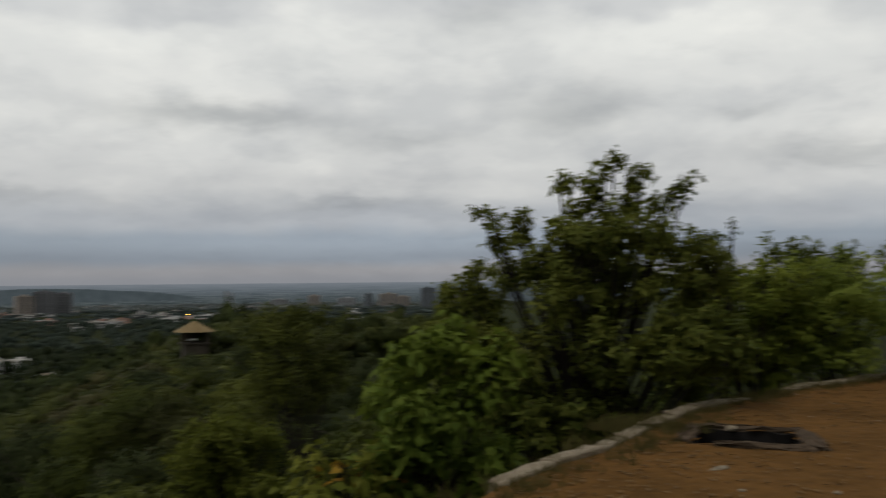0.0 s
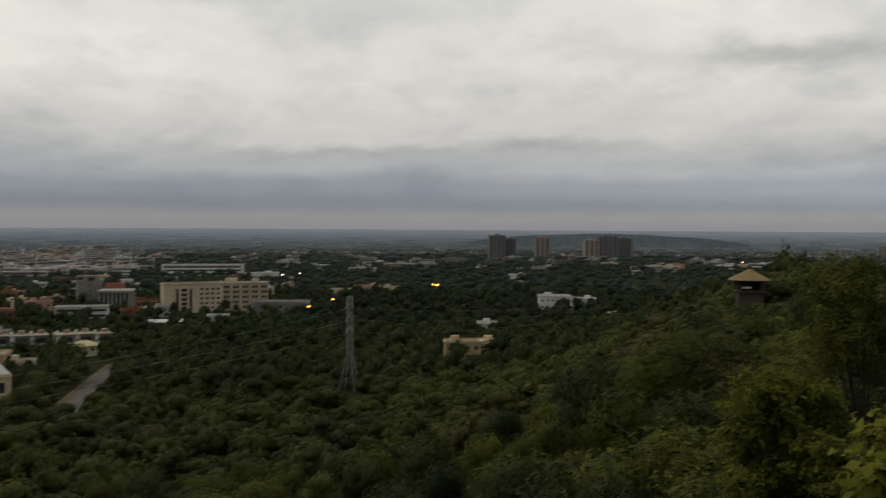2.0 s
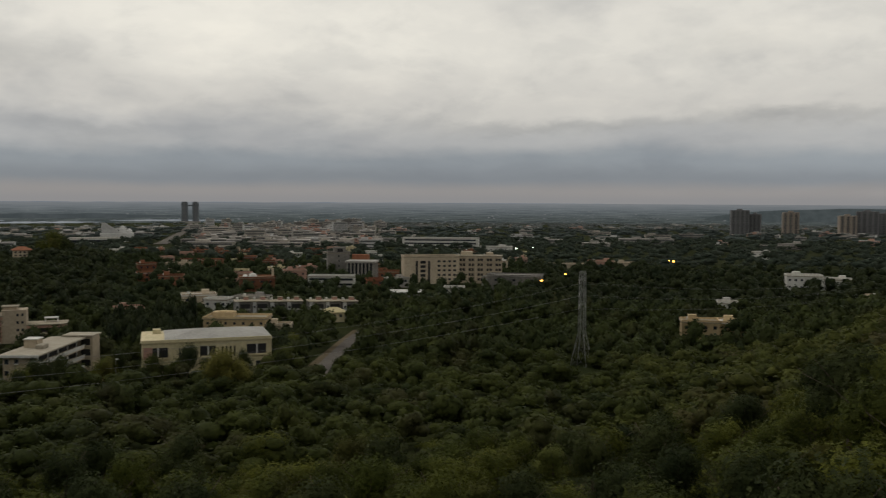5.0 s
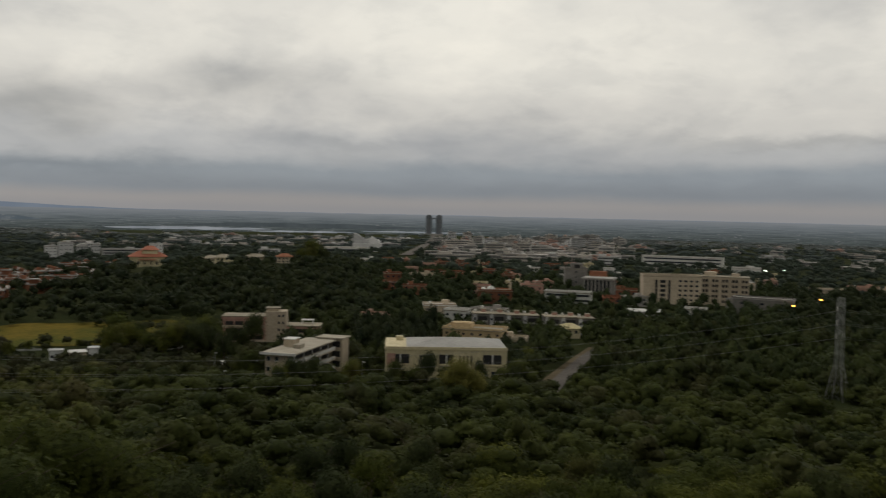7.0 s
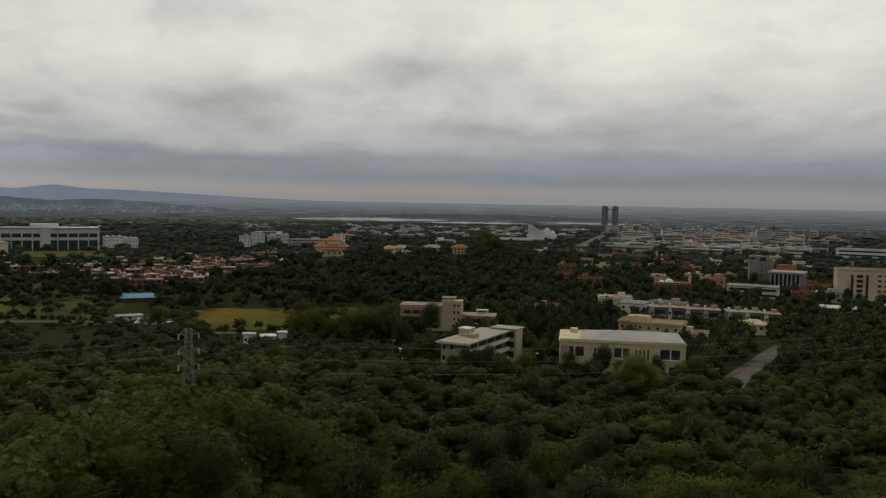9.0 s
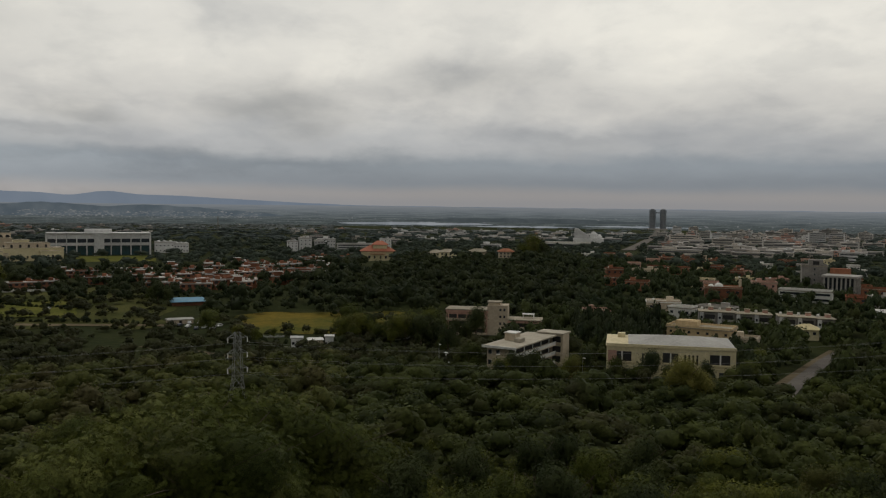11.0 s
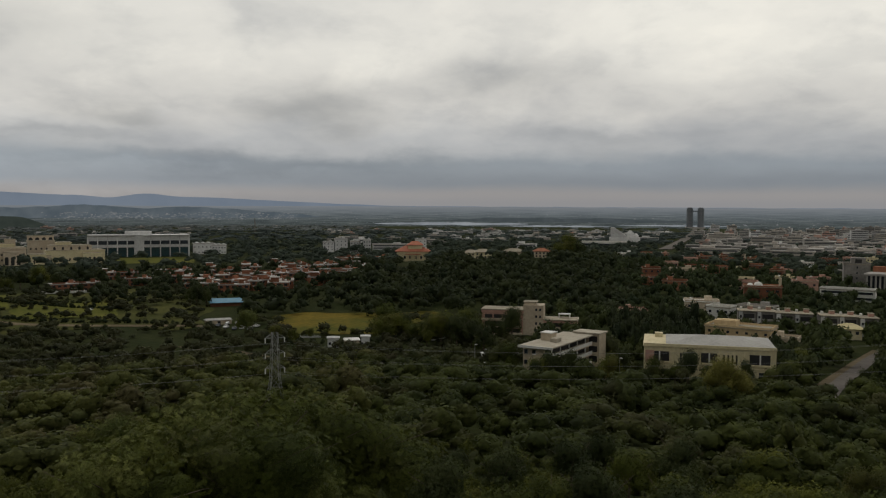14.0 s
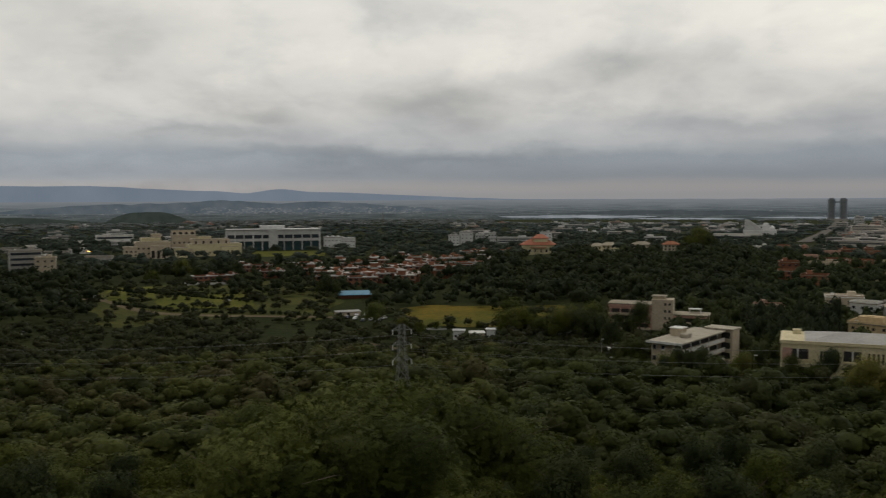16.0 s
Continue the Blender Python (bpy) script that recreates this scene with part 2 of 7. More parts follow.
GRASS = surf("rough_grass", (0.032, 0.039, 0.012), (0.068, 0.067, 0.020), 0.05, 0.95, 0.2, rand=0.15, spec=0.03)
MEADOW = surf("dry_yellow_meadow", (0.048, 0.060, 0.013), (0.135, 0.098, 0.018), 0.045, 0.95, 0.2, rand=0.1, spec=0.03)
CREAM = surf("cream_render", (0.50, 0.43, 0.26), (0.60, 0.53, 0.34), 0.10, 0.85, 0.05)
BEIGE = surf("beige_render", (0.39, 0.322, 0.235), (0.50, 0.42, 0.312), 0.10, 0.85, 0.05)
PINK = surf("dusty_pink_render", (0.35, 0.20, 0.155), (0.44, 0.265, 0.205), 0.12, 0.85, 0.05)
YELLOW = surf("yellow_render", (0.44, 0.33, 0.18), (0.54, 0.41, 0.24), 0.12, 0.85, 0.05)
WHITE = surf("off_white_paint", (0.52, 0.51, 0.48), (0.66, 0.65, 0.61), 0.10, 0.8, 0.05)
GREY = surf("grey_concrete", (0.24, 0.23, 0.21), (0.36, 0.34, 0.31), 0.12, 0.9, 0.1)
DARKCON = surf("stained_concrete", (0.13, 0.125, 0.115), (0.22, 0.205, 0.185), 0.12, 0.9, 0.1)
BRICK = surf("red_brick", (0.165, 0.070, 0.041), (0.262, 0.115, 0.067), 0.25, 0.9, 0.1, rand=0.35, spec=0.1)
TILE = surf("orange_red_roof_tile", (0.25, 0.088, 0.052), (0.34, 0.125, 0.072), 0.4, 0.8, 0.2)
ROOF = surf("stained_flat_roof", (0.19, 0.165, 0.115), (0.30, 0.265, 0.20), 0.12, 0.9, 0.1, rand=0.2)
SHEET = surf("grey_sheet_roof", (0.22, 0.215, 0.195), (0.31, 0.302, 0.275), 0.15, 0.6, 0.05)
BLUE = surf("blue_tarpaulin", (0.075, 0.21, 0.32), (0.13, 0.30, 0.42), 0.4, 0.6, 0.2)
STONE = surf("brown_rubble_stone", (0.050, 0.042, 0.030), (0.092, 0.076, 0.054), 0.5, 0.95, 0.4)
SANDROOF = surf("sandy_screed_roof", (0.29, 0.26, 0.20), (0.40, 0.36, 0.285), 0.2, 0.9, 0.1, rand=0.1)
YELLOWROOF = surf("pale_yellow_roof", (0.42, 0.36, 0.19), (0.54, 0.47, 0.27), 0.2, 0.85, 0.1)
LITTER = surf("dry_leaf_litter", (0.085, 0.050, 0.020), (0.20, 0.125, 0.05), 3.0, 0.9, 0.0, rand=0)
DRYGRASS = leafy("dry_olive_grass", (0.075, 0.070, 0.022), (0.135, 0.115, 0.038), (0.16, 0.135, 0.05), patch=1.5)
THATCH = surf("ochre_pavilion_roof", (0.17, 0.118, 0.052), (0.225, 0.158, 0.07), 0.5, 0.9, 0.3)
# near-black panels for openings, the shade inside put into the colour
DARK = surf("opening_shade", (0.012, 0.012, 0.013), (0.022, 0.021, 0.02), 0.4, 0.7, 0.0, rand=0.3)
GLASS = surf("dark_window_glass", (0.016, 0.020, 0.026), (0.030, 0.036, 0.044), 0.3, 0.18, 0.0, rand=0.3, spec=0.5)
TEAL = surf("teal_window_glass", (0.020, 0.050, 0.056), (0.035, 0.075, 0.085), 0.2, 0.2, 0.0, spec=0.5)
STEEL = surf("galvanised_steel", (0.17, 0.175, 0.165), (0.26, 0.265, 0.25), 0.8, 0.55, 0.05, metal=0.15)
WIRE = surf("dull_aluminium_wire", (0.20, 0.20, 0.20), (0.26, 0.26, 0.26), 0.2, 0.5, 0, metal=0.5, rand=0)
BARK = surf("grey_brown_bark", (0.055, 0.042, 0.030), (0.11, 0.085, 0.06), 1.5, 0.95, 0.5)
# tower colours are paled and greyed: distance haze put into them
TOWERCON = surf("hazed_grey_tower_concrete", (0.125, 0.125, 0.13), (0.17, 0.168, 0.172), 0.06, 0.85, 0.05, rand=0.15)
TOWERPALE = surf("pale_tan_tower_concrete", (0.24, 0.20, 0.165), (0.31, 0.265, 0.22), 0.06, 0.85, 0.05)
TOWERBLUE = surf("hazed_blue_curtain_wall", (0.11, 0.125, 0.14), (0.15, 0.165, 0.18), 0.05, 0.4, 0.0, rand=0.1)
CARWHITE = surf("white_car_paint", (0.50, 0.50, 0.49), (0.60, 0.60, 0.59), 1.0, 0.3, 0.0)
CARSILVER = surf("silver_car_paint", (0.24, 0.245, 0.25), (0.30, 0.305, 0.31), 1.0, 0.3, 0.0, metal=0.4)
CARDARK = surf("dark_blue_car_paint", (0.030, 0.035, 0.05), (0.045, 0.05, 0.07), 1.0, 0.3, 0.0)
# walls dulled to put the haze over the town into their colour
TOWNWHITE = surf("dulled_white_town_wall", (0.40, 0.40, 0.39), (0.54, 0.535, 0.52), 0.05, 0.9, 0.0, rand=0.25, spec=0.1)
TOWNBEIGE = surf("dulled_beige_town_wall", (0.30, 0.275, 0.238), (0.42, 0.385, 0.335), 0.05, 0.9, 0.0, rand=0.25, spec=0.1)
# far walls in a misty grey-white, haze put into the colour
FARWALL = surf("hazed_white_far_wall", (0.20, 0.205, 0.21), (0.36, 0.36, 0.36), 0.01, 0.9, 0.0, rand=0, spec=0.1)
TYRE = surf("black_rubber", (0.015, 0.015, 0.015), (0.025, 0.025, 0.025), 2.0, 0.9, 0.0)
LEAF_WOOD = leafy("woodland_leaves", (0.049, 0.063, 0.012), (0.116, 0.13, 0.021), (0.152, 0.166, 0.031), patch=0.13, gaps=9.0, twiggy=0.4, rand=0.34, clump=2.2)
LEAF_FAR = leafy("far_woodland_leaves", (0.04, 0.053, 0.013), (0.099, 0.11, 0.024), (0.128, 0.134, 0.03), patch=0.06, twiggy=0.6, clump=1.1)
LEAF_CITY = leafy("town_tree_leaves", (0.015, 0.025, 0.01), (0.033, 0.044, 0.016), (0.046, 0.057, 0.021), clump=0.5, patch=0.06)
LEAF_DARK = leafy("dark_green_leaves", (0.100, 0.126, 0.024), (0.175, 0.196, 0.034), (0.275, 0.268, 0.048), patch=0.9, thin=0.4)
LEAF_BIG = leafy("broad_green_leaves", (0.088, 0.134, 0.018), (0.143, 0.196, 0.026), (0.198, 0.237, 0.036), patch=1.5, thin=0.4)
LEAF_LIME = leafy("yellow_green_leaves", (0.148, 0.168, 0.022), (0.213, 0.222, 0.031), (0.267, 0.258, 0.043), patch=1.2, thin=0.4)
LEAF_GOLD = leafy("turning_yellow_leaves", (0.40, 0.21, 0.02), (0.50, 0.28, 0.03), (0.56, 0.36, 0.05), patch=2.0)
LEAF_FERN = leafy("feathery_light_leaves", (0.155, 0.196, 0.025), (0.23, 0.267, 0.037), (0.287, 0.305, 0.046), patch=0.8, thin=0.42)
# haze over the ranges is put into their glowing blue-grey colours
FAR_RIDGE = distance("haze_blue_mountain", (0.136, 0.168, 0.214), (0.158, 0.190, 0.236), 0.004)
MID_RIDGE = distance("haze_blue_hill", (0.064, 0.082, 0.098), (0.094, 0.113, 0.128), 0.012)
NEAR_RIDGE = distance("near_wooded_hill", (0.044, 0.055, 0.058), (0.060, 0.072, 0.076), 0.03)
# the far water glows, its brightness put into the colour
FAR_WATER = distance("glowing_far_water", (0.165, 0.185, 0.205), (0.235, 0.255, 0.275), 0.008)
# far leaves get greyer and paler with distance: haze put into the colour
LEAF_HAZE = leafy("haze_tinted_far_leaves", (0.081, 0.103, 0.099), (0.117, 0.14, 0.131), (0.131, 0.149, 0.138), patch=0.004, clump=0.1)
LEAF_REMOTE = leafy("haze_paled_remote_leaves", (0.129, 0.156, 0.161), (0.161, 0.186, 0.191), (0.172, 0.196, 0.198), patch=0.003)
# far window rows, lighter than near openings to lower their contrast
WINFAR = surf("softened_window_rows", (0.055, 0.058, 0.062), (0.085, 0.088, 0.09), 0.3, 0.5, 0.0, rand=0.3)
LEAF_KNOLL = leafy("knoll_leaves", (0.018, 0.026, 0.01), (0.035, 0.046, 0.015), (0.048, 0.056, 0.018), clump=0.5, patch=0.06)
LEAF_OLIVE = leafy("dull_olive_scrub_leaves", (0.036, 0.042, 0.018), (0.066, 0.070, 0.028), (0.086, 0.086, 0.036), patch=0.05, twiggy=0.5, clump=0.9)
LAWN = surf("mown_grass", (0.060, 0.072, 0.014), (0.105, 0.102, 0.022), 0.05, 0.95, 0.2, rand=0.12, spec=0.03)
# near-black earth: the shade inside the pit is put into the colour
PITSHADE = surf("pit_shade_earth", (0.006, 0.005, 0.004), (0.014, 0.011, 0.009), 2.0, 0.95, 0.4)
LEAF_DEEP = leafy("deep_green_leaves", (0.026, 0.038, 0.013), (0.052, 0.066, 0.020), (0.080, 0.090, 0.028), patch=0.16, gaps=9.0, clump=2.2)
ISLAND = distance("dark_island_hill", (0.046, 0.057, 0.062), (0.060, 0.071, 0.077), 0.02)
FLATROOF = surf("weathered_flat_roof", (0.20, 0.185, 0.17), (0.36, 0.34, 0.315), 0.15, 0.9, 0.1, rand=0.5, spec=0.1)
LEAF_PALE = leafy("pale_feathery_leaves", (0.336, 0.39, 0.068), (0.457, 0.497, 0.088), (0.524, 0.551, 0.105), patch=0.8, thin=0.48)
LEAF_DULL = leafy("dull_slope_leaves", (0.044, 0.055, 0.016), (0.103, 0.113, 0.028), (0.147, 0.149, 0.037), patch=0.06, twiggy=0.7, clump=1.1)
# darker copy of the slope's leaf colour, with shade put into the colour
LEAF_SHADE = leafy("shade_toned_slope_leaves", (0.034, 0.046, 0.012), (0.081, 0.094, 0.021), (0.112, 0.123, 0.029), patch=0.06, twiggy=0.6, clump=1.1)
LEAF_TOWN = leafy("garden_tree_leaves", (0.027, 0.042, 0.017), (0.056, 0.074, 0.027), (0.078, 0.094, 0.034), patch=0.05, clump=0.5)
# bluer than nearby leaves, with thin haze put into the colour
LEAF_PLAIN = leafy("haze_tinted_plain_leaves", (0.038, 0.055, 0.041), (0.065, 0.083, 0.06), (0.082, 0.098, 0.072), patch=0.03, clump=0.25)
LEAF_VALE = leafy("olive_green_valley_leaves", (0.037, 0.052, 0.017), (0.082, 0.097, 0.026), (0.108, 0.119, 0.034), patch=0.04, twiggy=0.4, clump=0.7)
# walls of the remotest houses glow so that they stay pale on the backdrop
FARHOUSE = distance("glowing_pale_walls", (0.092, 0.106, 0.118), (0.175, 0.18, 0.182), 0.05)
DARK_HILL = distance("dark_wooded_hill", (0.024, 0.031, 0.027), (0.034, 0.042, 0.036), 0.03)


def hazy_plain(name):
    """The remotest plain, a plain glowing backdrop: streaks of wood and fields with specks of houses, paler towards the
    horizon with haze put into its glow.
    """
    m = bpy.data.materials.new(name)
    m.use_nodes = True
    t = m.node_tree
    t.nodes.remove(t.nodes["Principled BSDF"])
    e = t.nodes.new("ShaderNodeEmission")
    tc = t.nodes.new("ShaderNodeTexCoord")
    s = t.nodes.new("ShaderNodeSeparateXYZ")
    t.links.new(tc.outputs["Object"], s.inputs[0])
    turn = t.nodes.new("ShaderNodeMath")
    turn.operation = "ARCTAN2"
    t.links.new(s.outputs[0], turn.inputs[0])
    t.links.new(s.outputs[1], turn.inputs[1])
    flat_co = t.nodes.new("ShaderNodeCombineXYZ")
    t.links.new(turn.outputs[0], flat_co.inputs[0])
    t.links.new(s.outputs[2], flat_co.inputs[1])

    def streaks(sx, sy, detail):
        mp = t.nodes.new("ShaderNodeMapping")
        mp.inputs["Scale"].default_value = (sx, sy, 1)
        t.links.new(flat_co.outputs[0], mp.inputs[0])
        n = t.nodes.new("ShaderNodeTexNoise")
        n.inputs["Scale"].default_value, n.inputs["Detail"].default_value = 1.0, detail
        t.links.new(mp.outputs[0], n.inputs["Vector"])
        return n.outputs["Fac"]

    def ramp(f, stops):
        r = t.nodes.new("ShaderNodeValToRGB")
        while len(r.color_ramp.elements) < len(stops):
            r.color_ramp.elements.new(0.5)
        for el, (p, c) in zip(r.color_ramp.elements, stops):
            el.position, el.color = p, (*c, 1)
        t.links.new(f, r.inputs[0])
        return r.outputs[0]

    def mix(f, a, b, blend):
        n = t.nodes.new("ShaderNodeMix")
        n.data_type, n.blend_type = "RGBA", blend
        for i, v in ((0, f), (6, a), (7, b)):
            if isinstance(v, tuple):
                n.inputs[i].default_value = (*v, 1)
            else:
                t.links.new(v, n.inputs[i])
        return n.outputs[2]

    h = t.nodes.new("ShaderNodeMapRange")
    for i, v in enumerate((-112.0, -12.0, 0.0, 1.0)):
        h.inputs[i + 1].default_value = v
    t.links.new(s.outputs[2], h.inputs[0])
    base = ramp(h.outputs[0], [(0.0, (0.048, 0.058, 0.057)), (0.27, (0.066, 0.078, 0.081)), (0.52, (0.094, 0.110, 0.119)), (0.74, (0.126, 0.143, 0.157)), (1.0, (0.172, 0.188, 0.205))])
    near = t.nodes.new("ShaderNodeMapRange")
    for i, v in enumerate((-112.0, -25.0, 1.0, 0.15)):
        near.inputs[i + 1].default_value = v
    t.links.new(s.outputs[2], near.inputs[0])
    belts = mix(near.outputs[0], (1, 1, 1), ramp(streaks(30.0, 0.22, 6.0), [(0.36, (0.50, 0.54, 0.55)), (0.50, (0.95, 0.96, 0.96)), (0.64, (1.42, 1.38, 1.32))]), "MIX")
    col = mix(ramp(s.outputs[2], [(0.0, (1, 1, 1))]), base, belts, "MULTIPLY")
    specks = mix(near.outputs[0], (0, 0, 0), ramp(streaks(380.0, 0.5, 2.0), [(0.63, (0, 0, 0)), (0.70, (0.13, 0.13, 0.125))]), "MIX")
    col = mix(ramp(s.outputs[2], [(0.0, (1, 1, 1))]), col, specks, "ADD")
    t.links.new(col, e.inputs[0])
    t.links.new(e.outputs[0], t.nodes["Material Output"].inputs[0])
    return m


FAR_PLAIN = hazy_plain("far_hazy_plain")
LEAF_TAWNY = leafy("tawny_olive_leaves", (0.115, 0.118, 0.028), (0.165, 0.158, 0.038), (0.20, 0.185, 0.048), patch=0.3, gaps=6.0)
LEAF_SOFT = leafy("soft_green_leaves", (0.097, 0.119, 0.029), (0.149, 0.165, 0.042), (0.182, 0.189, 0.053), patch=0.4, gaps=9.0, clump=2.2)


# ---- the lie of the land ----
def ease(a, b, v):
    s = np.clip((v - a) / (b - a), 0.0, 1.0)
    return s * s * (3 - 2 * s)


def ground(x, y):
    """Height of the ground: a hilltop spur falling to a gently sloping plain with one wooded knoll."""
    x, y = np.asarray(x, float), np.asarray(y, float)
    d = np.hypot(x, y)
    az = np.degrees(np.arctan2(-x, y))
    plain = -48.45 - 0.0142 * np.maximum(d, 250.0)
    k = 146.0 + 23700.0 * np.exp(-np.maximum(az, 0.0) / 5.2) + 3000.0 * ease(125, 165, az)
    ledge = 2.6 * ease(3.5, 9, d) * ease(3, 12, az) * (1 - ease(20, 60, d)) * (1 - ease(125, 150, az))
    hill = (50.4 * np.exp(-d / k) - 10.0 * ease(5, 46, d)) * (1 - ease(300, 600, d)) - 1.2 * np.exp(-d / 30.0) - ledge
    bumps = 1.7 * np.sin(x * 0.13 + 1.4 * np.sin(y * 0.09)) * np.sin(y * 0.12 + 1.1 * np.sin(x * 0.07 + 2.0)) * ease(30, 60, d) * (1 - ease(210, 300, d))
    hill = hill - 8.0 * ease(110, 240, d) * (1 - ease(7, 13, az)) * ease(-60, -30, az) * (1 - ease(500, 900, d))
    # unseen rise behind the camera, added to block light from that side
    behind = np.maximum(ease(128, 158, az), ease(45, 80, -az))
    slope = behind * 0.42 * np.maximum(d - 24.0, 0.0) * np.clip(1.4 - d / 900.0, 0.25, 1.0)
    kx, ky = bearing(76, 755)
    knoll = 13.0 * np.exp(-((x - kx) ** 2 + (y - ky) ** 2) / (2 * 112.0 ** 2))
    return np.where(d < 700, plain + hill + knoll + bumps, plain + hill + knoll) + np.minimum(slope, 260.0)


def bearing(az, d):
    a = radians(az)
    return -d * math.sin(a), d * math.cos(a)


def spot(az, d):
    x, y = bearing(az, d)
    return Vector((x, y, float(ground(x, y))))


FOOT = []     # footprints kept free of trees: frame, half sizes
KEEP = []     # circles kept free of trees, some along the camera's sight lines: x, y, radius
STRIPS = []   # bearings and distances kept free of trees
OPEN = []     # open ground in front of them, where only low shrubs grow


def mesh_obj(name, verts, faces, mats, parent=None, label=""):
    me = bpy.data.meshes.new(name)
    me.from_pydata(verts, [], faces)
    for m in mats if isinstance(mats, (list, tuple)) else [mats]:
        me.materials.append(m)
    me.update()
    ob = new(name, me)
    ob.parent = parent
    if label:
        ob["label"] = label
    return ob


def part(name, bm, material, parent, label=""):
    me = bpy.data.meshes.new(name)
    bm.to_mesh(me)
    bm.free()
    for m in material if isinstance(material, (list, tuple)) else [material]:
        me.materials.append(m)
    ob = new(name, me)
    ob.parent = parent
    if label:
        ob["label"] = label
    return ob


def sheet(name, az0, az1, d0, d1, lift, material, label, category, na=24, nd=14, wob=0.0, kind="structure"):
    """A patch of surface laid on the ground between two bearings and two distances, with an uneven rim."""
    verts, faces = [], []
    for i in range(na + 1):
        for j in range(nd + 1):
            u, v = i / na, j / nd
            w = wob * math.sin(u * 9.0 + az0) * (1 if 0 < v < 1 else 1)
            a = az0 + (az1 - az0) * u + wob * 0.01 * math.sin(v * 7 + d0) * (az1 - az0)
            a += (az1 - az0) * 0.16 * wob * noise.noise(Vector((v * 4.0, az0, d0 * 0.01))) * (1 if u < 0.5 else -1) * abs(2 * u - 1) ** 3
            d = d0 + (d1 - d0) * v + w * (d1 - d0) * 0.06 + (d1 - d0) * 0.05 * wob * math.sin(u * 17 + d0)
            p = spot(a, d)
            verts.append((p.x, p.y, p.z + lift))
    for i in range(na):
        for j in range(nd):
            a = i * (nd + 1) + j
            faces.append((a, a + 1, a + nd + 2, a + nd + 1))
    STRIPS.append((min(az0, az1), max(az0, az1), d0, d1))
    return tagged(mesh_obj(name, verts, faces, material), label, category, kind=kind)


def ribbon(name, points, width, lift, material, label, category, clear=True):
    """A road or path along bearings and distances, smoothed, laid on the ground."""
    pts = [Vector((*bearing(a, d), 0)) for a, d in points]
    for _ in range(3):
        q = [pts[0]]
        for a, b in zip(pts, pts[1:]):
            q += [a.lerp(b, 0.25), a.lerp(b, 0.75)]
        pts = q + [pts[-1]]
    verts, faces = [], []
    for i, p in enumerate(pts):
        t = (pts[min(i + 1, len(pts) - 1)] - pts[max(i - 1, 0)]).normalized()
        n = Vector((-t.y, t.x, 0)) * width / 2
        for s in (-1, -0.33, 0.33, 1):
            q = p + n * s
            verts.append((q.x, q.y, float(ground(q.x, q.y)) + lift))
        if clear:
            KEEP.append((p.x, p.y, width * 0.5 + 1.2))
    for i in range(len(pts) - 1):
        for s in range(3):
            a = i * 4 + s
            faces.append((a, a + 1, a + 5, a + 4))
    return tagged(mesh_obj(name, verts, faces, material), label, category, kind="structure")


# ground: one sheet from the hilltop to the horizon
rings = [0.0] + [2.0 * (4940 / 2.0) ** (i / 130) for i in range(131)]
NA = 240
gx = np.array([[-r * math.sin(2 * math.pi * j / NA) for j in range(NA)] for r in rings])
gy = np.array([[r * math.cos(2 * math.pi * j / NA) for j in range(NA)] for r in rings])
gz = ground(gx, gy)
gverts = np.stack([gx, gy, gz], -1).reshape(-1, 3).tolist()
gfaces = [(i * NA + j, i * NA + (j + 1) % NA, (i + 1) * NA + (j + 1) % NA, (i + 1) * NA + j)
          for i in range(len(rings) - 1) for j in range(NA)]
ground_ob = tagged(mesh_obj("ground", gverts, gfaces, SOIL), "scrub-covered ground falling from a hilltop to a wide plain", "ground", kind="structure")

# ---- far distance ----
# plain as a cone, tilted up to fit the camera's view of the horizon
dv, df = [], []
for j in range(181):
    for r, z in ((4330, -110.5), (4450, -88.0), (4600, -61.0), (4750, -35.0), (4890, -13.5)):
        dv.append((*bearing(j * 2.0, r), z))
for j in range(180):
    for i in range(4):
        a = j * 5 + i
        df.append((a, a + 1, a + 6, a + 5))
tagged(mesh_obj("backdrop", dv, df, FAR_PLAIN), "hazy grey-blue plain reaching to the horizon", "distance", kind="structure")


def ridge(az0, az1, r, low, high, rough, material, label, seed, shape=None):
    """A far range of hills: elevations in degrees, tapering to both ends."""
    n = 220
    verts, faces = [], []
    for i in range(n + 1):
        u = i / n
        az = az0 + (az1 - az0) * u
        s = noise.fractal(Vector((az * rough, seed, 0)), 1.0, 2.0, 5) * 0.5
        s += 0.3 * noise.noise(Vector((az * rough * 7, seed + 5, 0))) * 0.4
        body = math.sin(math.pi * u) ** 0.5 if shape is None else shape(az)
        el = low + (high - low) * max(0.0, (body * (1 + 0.45 * s) if shape is None else body + 0.06 * s))
        x, y = bearing(az, r)
        top = r * math.tan(radians(el))
        foot = r * math.tan(radians(low)) - 6
        fx, fy = bearing(az, r - 45)
        bx, by = bearing(az, r + 25)
        verts += [(fx, fy, foot), (x, y, max(top, foot + 1)), (bx, by, foot)]
    for i in range(n):
        for k in range(2):
            a = i * 3 + k
            faces.append((a, a + 1, a + 4, a + 3))
    return tagged(mesh_obj("backdrop", verts, faces, material), label, "mountain range", kind="structure")


def skyline(az):
    """Height of the far mountains along the horizon, as a share of the highest."""
    rise = 0.30 * float(ease(84, 97, az)) + 0.42 * float(ease(102, 113, az))
    peak = 0.26 * math.exp(-((az - 101.3) / 1.5) ** 2) + 0.10 * math.exp(-((az - 98) / 2.5) ** 2) + 0.10 * math.exp(-((az - 105) / 1.2) ** 2)
    return 0.17 + rise + peak


